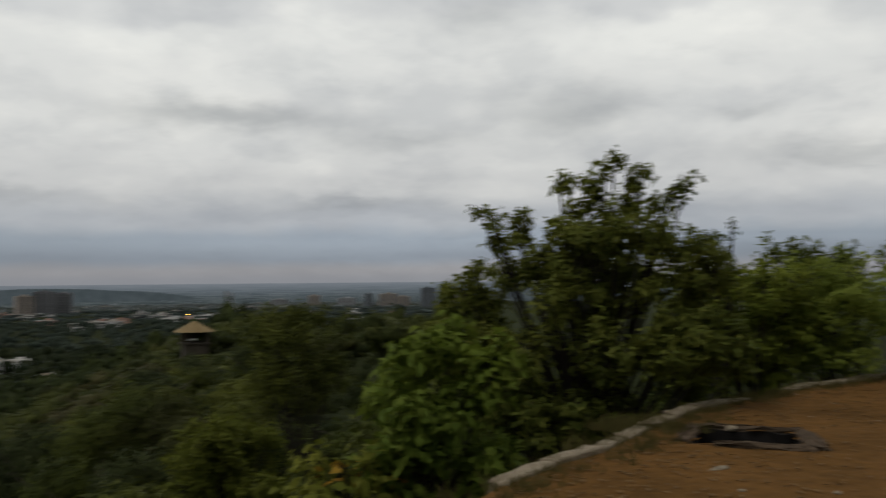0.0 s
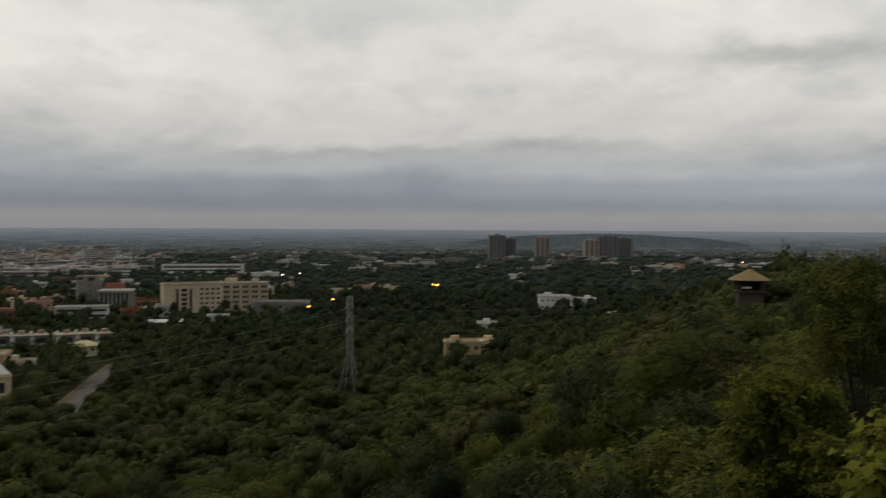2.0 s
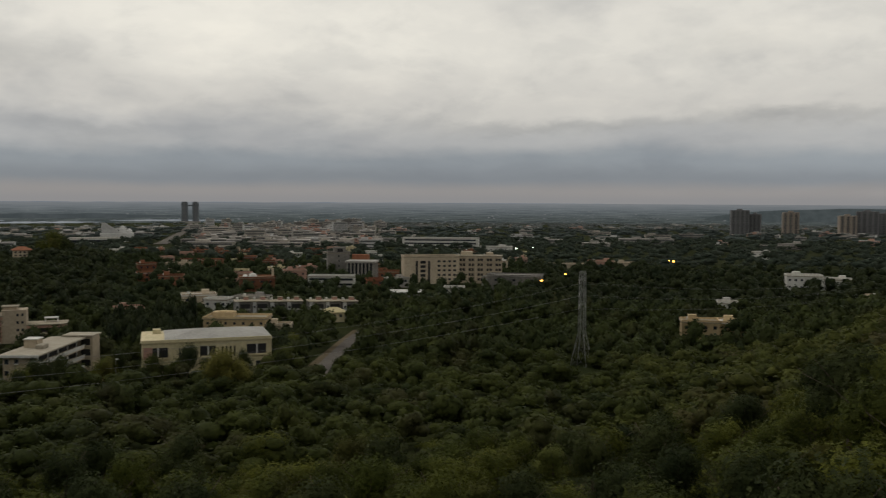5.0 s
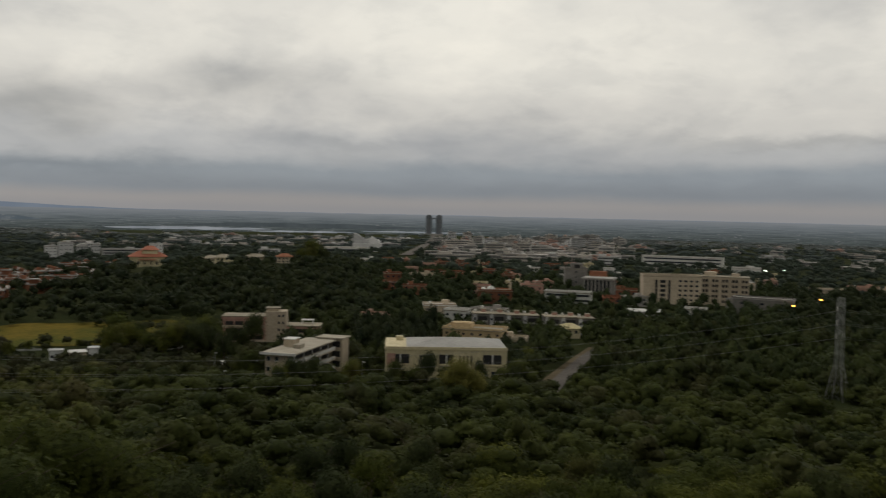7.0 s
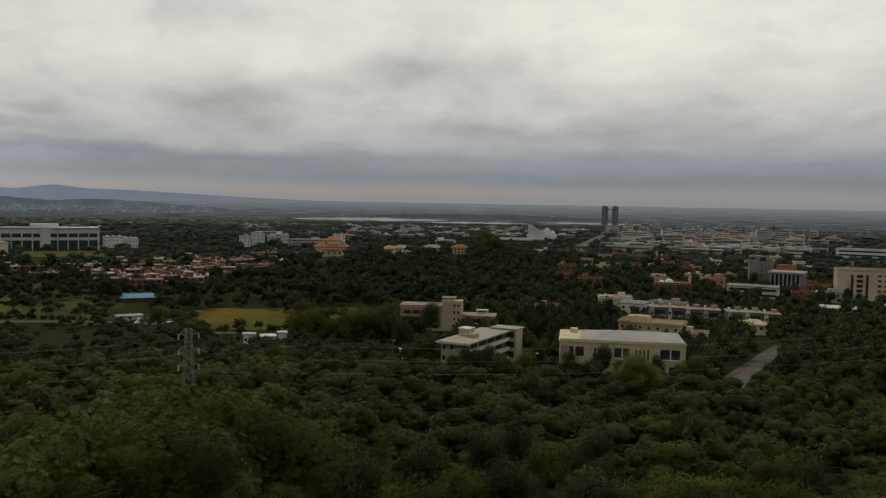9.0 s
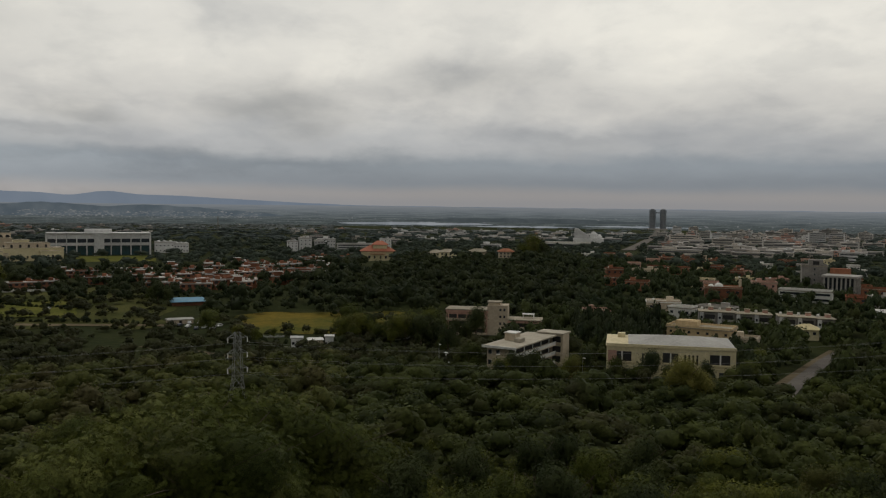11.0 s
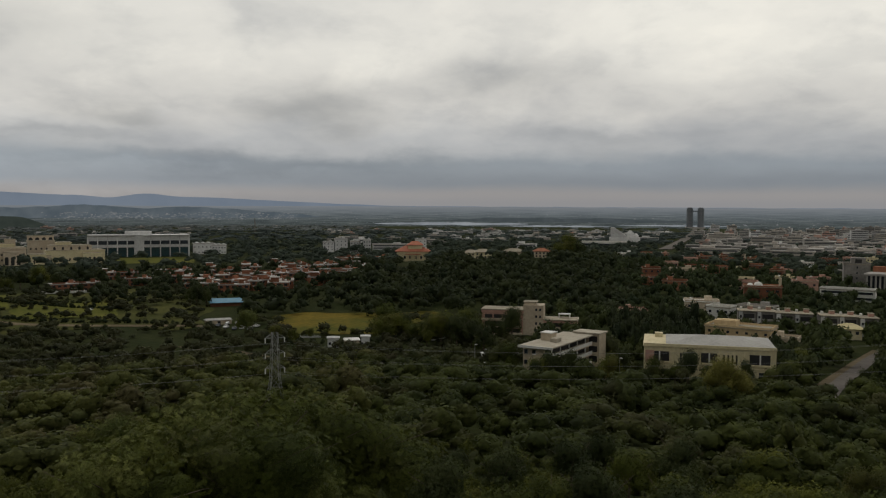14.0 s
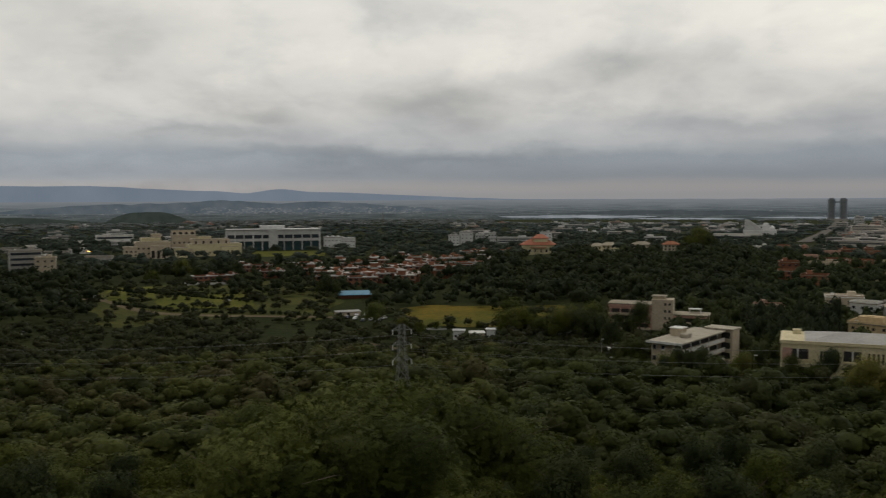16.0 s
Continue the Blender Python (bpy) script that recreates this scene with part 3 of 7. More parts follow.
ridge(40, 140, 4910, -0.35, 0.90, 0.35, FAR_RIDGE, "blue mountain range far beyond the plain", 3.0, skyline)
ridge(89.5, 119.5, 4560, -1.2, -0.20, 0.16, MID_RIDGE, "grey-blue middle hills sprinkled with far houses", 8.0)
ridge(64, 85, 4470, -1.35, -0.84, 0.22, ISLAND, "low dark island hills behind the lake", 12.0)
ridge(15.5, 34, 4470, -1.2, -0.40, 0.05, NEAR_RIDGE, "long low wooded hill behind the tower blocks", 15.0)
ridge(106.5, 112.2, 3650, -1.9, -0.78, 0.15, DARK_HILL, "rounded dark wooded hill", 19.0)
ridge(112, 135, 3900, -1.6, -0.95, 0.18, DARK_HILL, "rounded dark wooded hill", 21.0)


def lake(az0, az1, el0, el1, seed):
    """A pale glowing sheet for far water, tilted to fit the camera's view: two shores given as elevations."""
    verts, faces, n = [], [], 60
    for i in range(n + 1):
        u = i / n
        a = az0 + (az1 - az0) * u
        taper = math.sin(math.pi * min(max(u, 0.01), 0.99)) ** 0.5
        mid = (el0 + el1) / 2 + 0.03 * noise.noise(Vector((u * 5, seed, 3)))
        half = (el1 - el0) / 2 * taper * (1 + 0.6 * noise.noise(Vector((u * 11, seed, 0))))
        for s, r in ((-1, 4300), (1, 4312)):
            verts.append((*bearing(a, r), r * math.tan(radians(mid + s * half))))
    for i in range(n):
        faces.append((2 * i, 2 * i + 1, 2 * i + 3, 2 * i + 2))
    return tagged(mesh_obj("water", verts, faces, FAR_WATER), "pale still lake on the far plain", "lake", kind="structure")


STRIPS.append((62.5, 87, 3000, 4330))
lake(77.0, 87.0, -1.36, -1.18, 2.0)
lake(71.5, 78.5, -1.46, -1.34, 6.0)
lake(63.8, 71.2, -1.34, -1.25, 4.0)

# ---- roads, fields ----
ribbon("road", [(58.9, 250), (58.5, 277), (57.9, 304), (57.2, 333), (56.3, 372), (55.3, 402), (54.4, 414), (52.8, 420)], 5.2, 0.32, ASPHALT, "worn grey road bending up between verges", "road")
for a0, d0 in ((58.5, 277), (57.9, 304), (57.55, 318), (57.2, 333), (56.75, 352), (56.3, 372), (55.8, 388), (55.3, 402), (54.4, 414)):
    KEEP += [(*bearing(a0, d0 - 8), 5.5), (*bearing(a0, d0 - 17), 5.0), (*bearing(a0, d0 - 26), 4.0)]
ribbon("verge", [(59.9, 250), (59.4, 277), (58.7, 304), (57.85, 333), (56.9, 368), (56.0, 398)], 3.0, 0.22, PATH_EARTH, "bare brown earth verge beside the road", "verge")
BLVD = [(68.3, 1380), (67.97, 1498), (67.25, 1900), (66.68, 2600), (66.45, 4200)]
for (a0, d0), (a1, d1) in zip(BLVD, BLVD[1:]):
    for i in range(int((d1 - d0) / 22)):
        u = i * 22 / (d1 - d0)
        KEEP.append((*bearing(a0 + (a1 - a0) * u, d0 + (d1 - d0) * u), 15))
for d0 in range(1130, 1400, 20):
    KEEP.append((*bearing(68.1, d0), 14))
ribbon("road", BLVD, 20, 1.2, ASPHALT, "straight pale boulevard running to the twin towers", "road")
ribbon("road", [(117, 520), (112.4, 545), (110, 470), (106, 450), (102, 440), (97, 430)], 6, 0.3, PATH_EARTH, "dusty lane along the fields", "road")
ribbon("path", [(99, 372), (95.5, 345), (93, 318), (90.5, 312)], 8, 0.3, PATH_EARTH, "bare earth track between scrub", "path")
sheet("field", 98.0, 112.6, 436, 606, 0.2, GRASS, "open rough green fields with scattered shrubs", "field", 60, 40, wob=0.8)
sheet("field", 103.0, 108.9, 474, 536, 0.5, LAWN, "brighter mown field between lanes", "field", wob=0.5)
sheet("field", 109.0, 111.8, 520, 590, 0.5, LAWN, "mown field with a few young trees", "field", wob=0.5)
sheet("field", 98.4, 103.0, 940, 1060, 0.3, LAWN, "lawn before the large white building", "field", wob=0.2)
sheet("meadow", 83.0, 93.2, 396, 466, 0.2, MEADOW, "yellow dry meadow bordered by trees", "meadow", wob=0.6)
OPEN += [(94.0, 97.8, 392, 424), (98.0, 112.8, 404, 640), (98.2, 102.6, 345, 404), (86.8, 92.8, 346, 386), (98.2, 103.2, 860, 960), (88.6, 103.6, 520, 800)]

# ---- buildings ----
CACHE = {}


def box_data(sx, sy, sz, material, bevel=0.0):
    key = (round(sx, 2), round(sy, 2), round(sz, 2), material.name)
    if key not in CACHE:
        bm = bmesh.new()
        bmesh.ops.create_cube(bm, size=1)
        bmesh.ops.scale(bm, vec=(sx, sy, sz), verts=bm.verts)
        bmesh.ops.translate(bm, vec=(0, 0, sz / 2), verts=bm.verts)
        if bevel:
            bmesh.ops.bevel(bm, geom=bm.edges[:], offset=bevel, segments=1, affect="EDGES")
        me = bpy.data.meshes.new("block")
        bm.to_mesh(me)
        bm.free()
        me.materials.append(material)
        CACHE[key] = me
    return CACHE[key]


def window_data(w, h, frame_mat, glass_mat, panes=2):
    """A window unit: a proud frame with its panes set back inside it."""
    key = ("win", round(w, 2), round(h, 2), frame_mat.name, glass_mat.name, panes)
    if key not in CACHE:
        bm = bmesh.new()
        rows = [[bm.verts.new((-w / 2 + w * i / panes, y, z)) for i in range(panes + 1)] for y, z in ((-0.1, 0), (-0.1, h), (0.12, h), (0.12, 0))]
        front = [bm.faces.new((rows[0][i], rows[0][i + 1], rows[1][i + 1], rows[1][i])) for i in range(panes)]
        for a, b in ((1, 2), (2, 3), (3, 0)):
            for i in range(panes):
                bm.faces.new((rows[a][i], rows[a][i + 1], rows[b][i + 1], rows[b][i]))
        bm.faces.new([r[0] for r in rows])
        bm.faces.new([r[-1] for r in rows][::-1])
        bmesh.ops.inset_individual(bm, faces=front, thickness=min(0.12, w * 0.08), depth=-0.09)
        for f in front:
            f.material_index = 1
        bmesh.ops.recalc_face_normals(bm, faces=bm.faces[:])
        me = bpy.data.meshes.new("window")
        bm.to_mesh(me)
        bm.free()
        me.materials.append(frame_mat)
        me.materials.append(glass_mat)
        CACHE[key] = me
    return CACHE[key]


def root(name, az, d, turn, label, category, group="", keep=None, sink=0.6):
    """Foot of a building: local x runs to the right as seen from the hill, y away from it."""
    e = new(name)
    p = spot(az, d)
    e.matrix_world = pose(p.x, p.y, p.z - sink, 0, 0, az + turn)
    e.empty_display_size = 2
    if keep:
        KEEP.append((p.x, p.y, keep))
    return tagged(e, label, category, group)


def add(parent, name, sx, sy, sz, x, y, z, material, label="", bevel=0.0, rz=0.0):
    ob = new(name, box_data(sx, sy, sz, material, bevel))
    ob.parent = parent
    ob.matrix_basis = pose(x, y, z, 0, 0, rz)
    if label:
        ob["label"] = label
    return ob


def win(parent, w, h, x, y, z, rz=0.0, frame_mat=None, glass_mat=None, panes=2):
    ob = new("window", window_data(w, h, frame_mat or WHITE, glass_mat or GLASS, panes))
    ob.parent = parent
    ob.matrix_basis = pose(x, y, z, 0, 0, rz)
    return ob


def prism(parent, name, w, dep, h, x, y, z, material, ridge_share=0.5, over=0.6, label=""):
    """A hipped roof; ridge_share is the ridge's share of the width."""
    bm = bmesh.new()
    a, b, r = w / 2 + over, dep / 2 + over, w / 2 * ridge_share
    low = [bm.verts.new(v) for v in ((-a, -b, 0), (a, -b, 0), (a, b, 0), (-a, b, 0))]
    mid = [bm.verts.new((v.co.x, v.co.y, 0.25)) for v in low]
    top = [bm.verts.new((-r, 0, h)), bm.verts.new((r, 0, h))]
    bm.faces.new(low[::-1])
    for i in range(4):
        j = (i + 1) % 4
        bm.faces.new((low[i], low[j], mid[j], mid[i]))
    bm.faces.new((mid[0], mid[1], top[1], top[0]))
    bm.faces.new((mid[2], mid[3], top[0], top[1]))
    bm.faces.new((mid[1], mid[2], top[1]))
    bm.faces.new((mid[3], mid[0], top[0]))
    ob = part(name, bm, material, parent, label)
    ob.matrix_basis = pose(x, y, z)
    return ob


def dome(parent, r, x, y, z, material, squash=0.85, name="dome"):
    bm = bmesh.new()
    bmesh.ops.create_uvsphere(bm, u_segments=18, v_segments=10, radius=r)
    bmesh.ops.delete(bm, geom=[v for v in bm.verts if v.co.z < -0.05], context="VERTS")
    bmesh.ops.scale(bm, vec=(1, 1, squash), verts=bm.verts)
    for f in bm.faces:
        f.smooth = True
    ob = part(name, bm, material, parent)
    ob.matrix_basis = pose(x, y, z)
    return ob


def flat_block(name, az, d, w, dep, h, material, label, category="building", turn=0.0, floors=2, cols=4, group="",
               win_w=1.4, win_h=1.3, roof=None, side=0, band=False, glass=None, extra=True, keep=None):
    """A flat-roofed building: walls, roof slab with parapet, windows on the front and the sides, roof hut and tanks."""
    e = root(name, az, d + dep / 2, turn, label, category, group, keep)
    FOOT.append((e.matrix_world.inverted(), w / 2, dep / 2))
    add(e, "wall", w, dep, h + 0.6, 0, 0, 0, material)
    add(e, "roof", w + 0.9, dep + 0.9, 0.35, 0, 0, h + 0.6, roof or ROOF)
    for sx, sy, x, y in ((w + 0.5, 0.25, 0, -dep / 2), (w + 0.5, 0.25, 0, dep / 2), (0.25, dep, -w / 2, 0), (0.25, dep, w / 2, 0)):
        add(e, "parapet", sx, sy, 0.8, x, y, h + 0.95, material)
    fh = h / floors
    for f in range(floors):
        z = 0.6 + fh * f + fh * 0.32
        if band:
            add(e, "window_band", w * 0.94, 0.2, fh * 0.42, 0, -dep / 2 - 0.03, z, glass or GLASS)
            add(e, "sill", w * 0.97, 0.5, 0.25, 0, -dep / 2 - 0.1, z - 0.28, material)
        else:
            for c in range(cols):
                x = -w / 2 + w * (c + 0.5) / cols
                win(e, win_w, win_h, x, -dep / 2 - 0.02, z, 0, material if material is not BRICK else WHITE, glass)
            for s in range(side):
                y = -dep / 2 + dep * (s + 0.5) / side
                win(e, win_w, win_h, w / 2 + 0.02, y, z, 90, material if material is not BRICK else WHITE, glass)
    if extra:
        add(e, "stair_hut", w * 0.22, dep * 0.3, 2.4, w * 0.2 * (-1 if int(az * 7) % 2 else 1), dep * 0.1, h + 0.95, material)
        add(e, "water_tank", 1.4, 1.4, 1.3, -w * 0.3, dep * 0.2, h + 0.95, WHITE, "white rooftop water tank", 0.25)
    return e


# cream assembly hall with a low sheet roof
hall = root("hall", 65.6, 300, 3, "cream rendered two-storey hall with a low grey sheet roof", "building", keep=26)
add(hall, "wall", 40, 24, 10.6, 0, 0, 0, CREAM)
add(hall, "cornice", 40.8, 24.8, 0.35, 0, 0, 10.6, CREAM)
prism(hall, "roof", 33, 22, 2.0, 3.5, 0.5, 10.95, SHEET, 0.35, 0.2, "low grey-white sheet roof")
add(hall, "parapet", 40.4, 0.3, 0.5, 0, -12.1, 10.95, CREAM)
# flat dark panels stand in for the shade of balcony recesses
for x, w in ((-15.3, 6.2), (0.0, 4.8), (15.3, 6.2)):
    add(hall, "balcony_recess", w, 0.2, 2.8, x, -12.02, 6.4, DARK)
    add(hall, "balcony_ledge", w + 0.8, 0.7, 0.35, x, -12.3, 5.9, CREAM)
    add(hall, "mullion", 0.45, 0.3, 2.8, x + 0.1, -12.06, 6.4, WHITE)
for x0 in (-8.6, 4.6):
    for i in range(4):
        add(hall, "slit_window", 0.55, 0.2, 3.0, x0 + i * 1.25, -12.02, 5.9, DARK)
for x in (-18, -13.6, -10, -7.4, -1.0, 1.8, 12.6, 16.0, 18.4):
    win(hall, 1.9, 1.8, x, -12.02, 2.4, 0, CREAM)
for y in (-8, -2.5, 3, 8):
    win(hall, 1.6, 2.0, 20.02, y, 6.2, 90, CREAM)
    win(hall, 1.6, 1.8, 20.02, y, 2.4, 90, CREAM)
add(hall, "corner_recess", 3.0, 0.25, 3.4, -18.4, -12.06, 6.0, PINK, "pinkish recessed corner loggia")
for x in (-19.9, -10.8, 3.0, 10.8, 19.9):
    add(hall, "pilaster", 0.45, 0.35, 10.4, x, -12.12, 0, CREAM)
add(hall, "string_course", 40.3, 0.35, 0.3, 0, -12.1, 5.0, CREAM)
add(hall, "stair_hut", 2.6, 3, 1.3, -15.5, 7, 10.95, CREAM)

hall.scale = (1.0, 1.0, 1.1)

# long pale gallery building with open corridors on three floors
gal = root("gallery_block", 74.95, 297, -24, "pale three-storey block with open access corridors and flat roof", "building", keep=22)
for y in (-14, 0, 14):
    KEEP.append((*(gal.matrix_world @ Vector((6, y, 0))).to_2d(), 9))
add(gal, "wall", 8, 38, 9.6, -1.2, 0, 0, BEIGE)
add(gal, "roof", 12.6, 41.4, 0.4, 0, 0, 9.6, SANDROOF)
add(gal, "fascia", 12.9, 0.25, 0.7, 0, -20.7, 9.4, WHITE)
for f in range(3):
    add(gal, "corridor_slab", 2.6, 40, 0.3, 4.6, 0, 0.6 + f * 3.0, BEIGE)
    add(gal, "corridor_parapet", 0.2, 40, 1.0, 5.85, 0, 0.9 + f * 3.0, WHITE)
    add(gal, "corridor_shade", 0.1, 39, 1.7, 3.36, 0, 1.4 + f * 3.0, DARK)
    for c in range(6):
        add(gal, "post", 0.25, 0.25, 2.7, 5.75, -19.8 + c * 7.92, 0.9 + f * 3.0, WHITE)
add(gal, "stair_hut", 4.0, 5, 2.2, -2.5, -3, 10.0, BEIGE)
add(gal, "hut_roof", 4.6, 5.6, 0.25, -2.5, -3, 12.2, WHITE)
add(gal, "water_tank", 2.6, 4.5, 1.2, 1.5, -6, 10.0, SANDROOF, "", 0.2)
add(gal, "end_wing", 10, 7, 10.2, 3.6, 22.5, 0, BEIGE)
add(gal, "roof", 11, 8.4, 0.4, 3.6, 22.5, 10.2, SANDROOF)
for f in range(3):
    add(gal, "balcony_recess", 3.2, 0.2, 1.9, 6.2, 18.96, 1.4 + f * 3.1, DARK)
    add(gal, "corridor_parapet", 3.6, 0.5, 0.5, 6.2, 18.8, 0.9 + f * 3.1, BEIGE)
for f in range(3):
    for x in (-3.6, -0.6):
        win(gal, 1.3, 1.3, x, -20.02, 1.6 + f * 3.0, 0, WHITE)

gal.scale = (0.95, 0.88, 1.12)

# dusty pink block with a stair tower
pink = root("pink_block", 77.0, 402, -6, "dusty pink four-level block with balconies and a pale stair tower", "building", keep=26)
add(pink, "wall", 19, 12, 10.6, -10.5, 0, 0, PINK)
add(pink, "roof", 20, 13, 0.4, -10.5, 0, 11.7, ROOF)
add(pink, "fascia", 19.6, 12.6, 1.1, -10.5, 0, 10.6, PINK)
for f in range(3):
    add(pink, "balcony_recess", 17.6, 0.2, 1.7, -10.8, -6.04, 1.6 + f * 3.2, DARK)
    add(pink, "balcony_parapet", 18.6, 1.0, 0.9, -10.8, -6.5, 0.6 + f * 3.2, BEIGE)
    for c in range(5):
        add(pink, "pier", 0.5, 0.6, 3.0, -19 + c * 4.2, -6.3, 0.6 + f * 3.2, PINK)
add(pink, "stair_tower", 9.2, 9, 14.2, 3.4, -1.5, 0, BEIGE)
add(pink, "tower_cap", 6.4, 6.4, 0.4, 1.8, -1.5, 15.3, ROOF)
add(pink, "tower_hut", 5.4, 5.4, 1.1, 1.8, -1.5, 14.2, BEIGE)
for f in range(4):
    win(pink, 0.9, 1.1, 4.8, -6.02, 2.4 + f * 3.1, 0, BEIGE)
    win(pink, 0.9, 1.1, 6.6, -6.02, 2.4 + f * 3.1, 0, BEIGE)
add(pink, "right_wing", 15, 11, 7.6, 15.5, 0, 0, PINK)
add(pink, "roof", 16, 12, 0.4, 15.5, 0, 7.6, ROOF)
for f in range(2):
    add(pink, "balcony_recess", 13.6, 0.2, 1.6, 15.5, -5.54, 1.6 + f * 3.2, DARK)
    add(pink, "balcony_parapet", 14.2, 0.9, 0.8, 15.5, -5.9, 0.7 + f * 3.2, BEIGE)
add(pink, "roof_canopy", 5.5, 4, 0.3, 17, 2, 9.6, WHITE)
for sx in (-2.4, 2.4):
    add(pink, "canopy_post", 0.3, 3.4, 1.6, 17 + sx, 2, 8.0, WHITE)

# yellow flats behind the hall
flats = flat_block("yellow_flats", 63.6, 372, 26, 12, 9.2, YELLOW, "yellow rendered flats with small dark windows and slab roofs", "building", -14, 3, 7, win_w=1.1, win_h=1.0, side=3)
add(flats, "roof_step", 9, 6, 2.2, -6, 1, 10.1, YELLOW)
flat_block("beige_house", 61.0, 366, 10, 9, 6.4, BEIGE, "beige flat-roofed house beside the hall", "house", -8, 2, 3)
flat_block("white_roofed_house", 66.0, 470, 17, 10, 8.0, BEIGE, "grey house with a broad white flat roof", "house", 4, 2, 4, roof=WHITE)
hip = root("hip_roofed_house", 57.5, 428, 6, "small house under a pale yellow hipped roof", "house", keep=9)
KEEP += [(*bearing(57.55, d), 6.5) for d in (417, 406, 395)]
add(hip, "wall", 10, 8, 5.2, 0, 0, 0, CREAM)
prism(hip, "roof", 10.4, 8.4, 2.4, 0, 0, 5.2, YELLOWROOF, 0.3, 0.7, "pale yellow hipped roof")
for x in (-3, 0, 3):
    win(hip, 1.3, 1.4, x, -4.02, 3.0, 0, WHITE)
flat_block("peach_house", 70.2, 430, 12, 10, 7.5, PINK, "peach house half hidden by dark trees", "house", 10, 2, 3)
flat_block("peach_house", 68.6, 405, 8, 8, 5.5, TILE, "small terracotta house half hidden by dark trees", "house", 0, 2, 2)


def row_house():
    e = root("row_house", 63.3, 436, 4, "white and grey terraced house with dark balconies and roof hut", "house", "terraced row", 7)
    add(e, "wall", 8.0, 10, 10.2, 0, 0, 0, DARKCON)
    add(e, "roof", 8.6, 10.8, 0.35, 0, -0.3, 10.2, ROOF)
    add(e, "side_pier", 1.7, 1.2, 10.0, -2.9, -5.4, 0, TOWNWHITE)
    for f in range(2):
        add(e, "balcony_recess", 4.6, 0.2, 2.2, 0.8, -5.05, 3.0 + f * 3.8, DARK)
        add(e, "balcony_parapet", 5.0, 0.9, 0.8, 0.8, -5.5, 2.3 + f * 3.8, GREY)
    win(e, 0.9, 1.2, -2.9, -6.02, 3.6, 0, WHITE)
    win(e, 0.9, 1.2, -2.9, -6.02, 7.2, 0, WHITE)
    add(e, "roof_hut", 2.2, 2.8, 1.4, 1.6, 1, 10.55, PINK)
    add(e, "hut_roof", 2.6, 3.2, 0.2, 1.6, 1, 11.95, ROOF)
    add(e, "water_tank", 1.2, 1.2, 1.2, -2.4, 2, 10.55, WHITE, "", 0.2)
    return e


unit = row_house()
base_m = unit.matrix_world.copy()
for i in range(1, 7):
    m = base_m @ pose(8.3 * i + (2.5 if i > 3 else 0), (1.5 if i % 2 else 0), -0.25 * i, 0, 0, 0)
    copy_thing(unit, m)
    KEEP.append((m.translation.x, m.translation.y, 7))

# brick building with two white domes
domed = flat_block("brick_mosque", 62.4, 545, 21, 13, 8.0, BRICK, "red brick building with two small white domes", "building", 3, 2, 4, extra=False, win_w=1.8)
dome(domed, 2.6, -2.5, -1, 9.4, WHITE)
dome(domed, 1.7, -7.0, -1, 9.4, WHITE)
add(domed, "minaret", 1.5, 1.5, 14, 10.0, 4, 0, BEIGE, "slim beige minaret", 0.2)
for az, d, w, h in ((68.9, 598, 17, 5.2), (66.5, 690, 14, 6.0), (64.2, 880, 22, 8.0), (63.0, 760, 16, 6.5), (61.0, 800, 18, 6.5)):
    flat_block("brick_house", az, d, w, 9, h, BRICK, "long red brick house among dark trees", "house", az % 9 - 4, 2, 4, "brick houses in the woods", roof=FLATROOF, extra=False)

# concrete office with colonnade
office = flat_block("concrete_office", 57.2, 640, 16, 16, 18, DARKCON, "bare stained concrete office slab with a roof hut", "building", 4, 5, 1, win_w=0.8, extra=False)
add(office, "roof_hut", 9, 8, 4.0, 1, 0, 18.9, DARKCON)
add(office, "louvre", 4, 0.3, 2.6, 1, -4.1, 19.4, DARK)
colon = root("colonnade_building", 55.65, 628, -10, "grey building fronted by tall pale fins under a deep roof slab", "building", keep=16)
add(colon, "wall", 19, 15, 13, 0, 0, 0, GLASS)
add(colon, "roof", 22, 18, 1.5, 0, 0, 13, GREY, "", 0.2)
for i in range(8):
    add(colon, "fin", 0.9, 1.2, 13, -9.2 + i * 2.62, -8.0, 0, GREY)
for i in range(6):
    add(colon, "fin", 1.2, 0.9, 13, 9.9, -6.6 + i * 2.62, 0, GREY)
add(colon, "maroon_wall", 12, 6, 5, -3, 12, 13, BRICK)
flat_block("white_office", 57.6, 570, 30, 9, 6.5, WHITE, "low white office wing with ribbon windows", "building", -8, 2, 6, band=True, extra=False)
flat_block("brick_house", 54.8, 545, 11, 9, 7.0, BRICK, "bright red brick house beside an office", "house", 5, 2, 2, "brick houses in the woods", roof=TILE, extra=False)
flat_block("brick_house", 53.9, 600, 14, 9, 7.5, BRICK, "red brick house with pale balcony bands", "house", 0, 2, 3, "brick houses in the woods", extra=False)
shed = root("white_shed", 52.8, 520, 2, "long low shed with a white roof beside the flats", "shed", keep=14)
add(shed, "wall", 22, 9, 3.6, 0, 0, 0, GREY)
prism(shed, "roof", 23, 10, 1.4, 0, 0, 3.6, WHITE, 0.9, 0.5)

# six-storey beige hospital flats: two wings and a low annex
wing1 = root("apartment_block", 51.2, 604, 10, "beige six-storey apartment block with deep window slots", "apartment building", keep=26)
add(wing1, "wall", 38, 15, 18.6, 0, 0, 0, BEIGE)
add(wing1, "roof", 38.6, 15.6, 0.4, 0, 0, 18.6, ROOF)
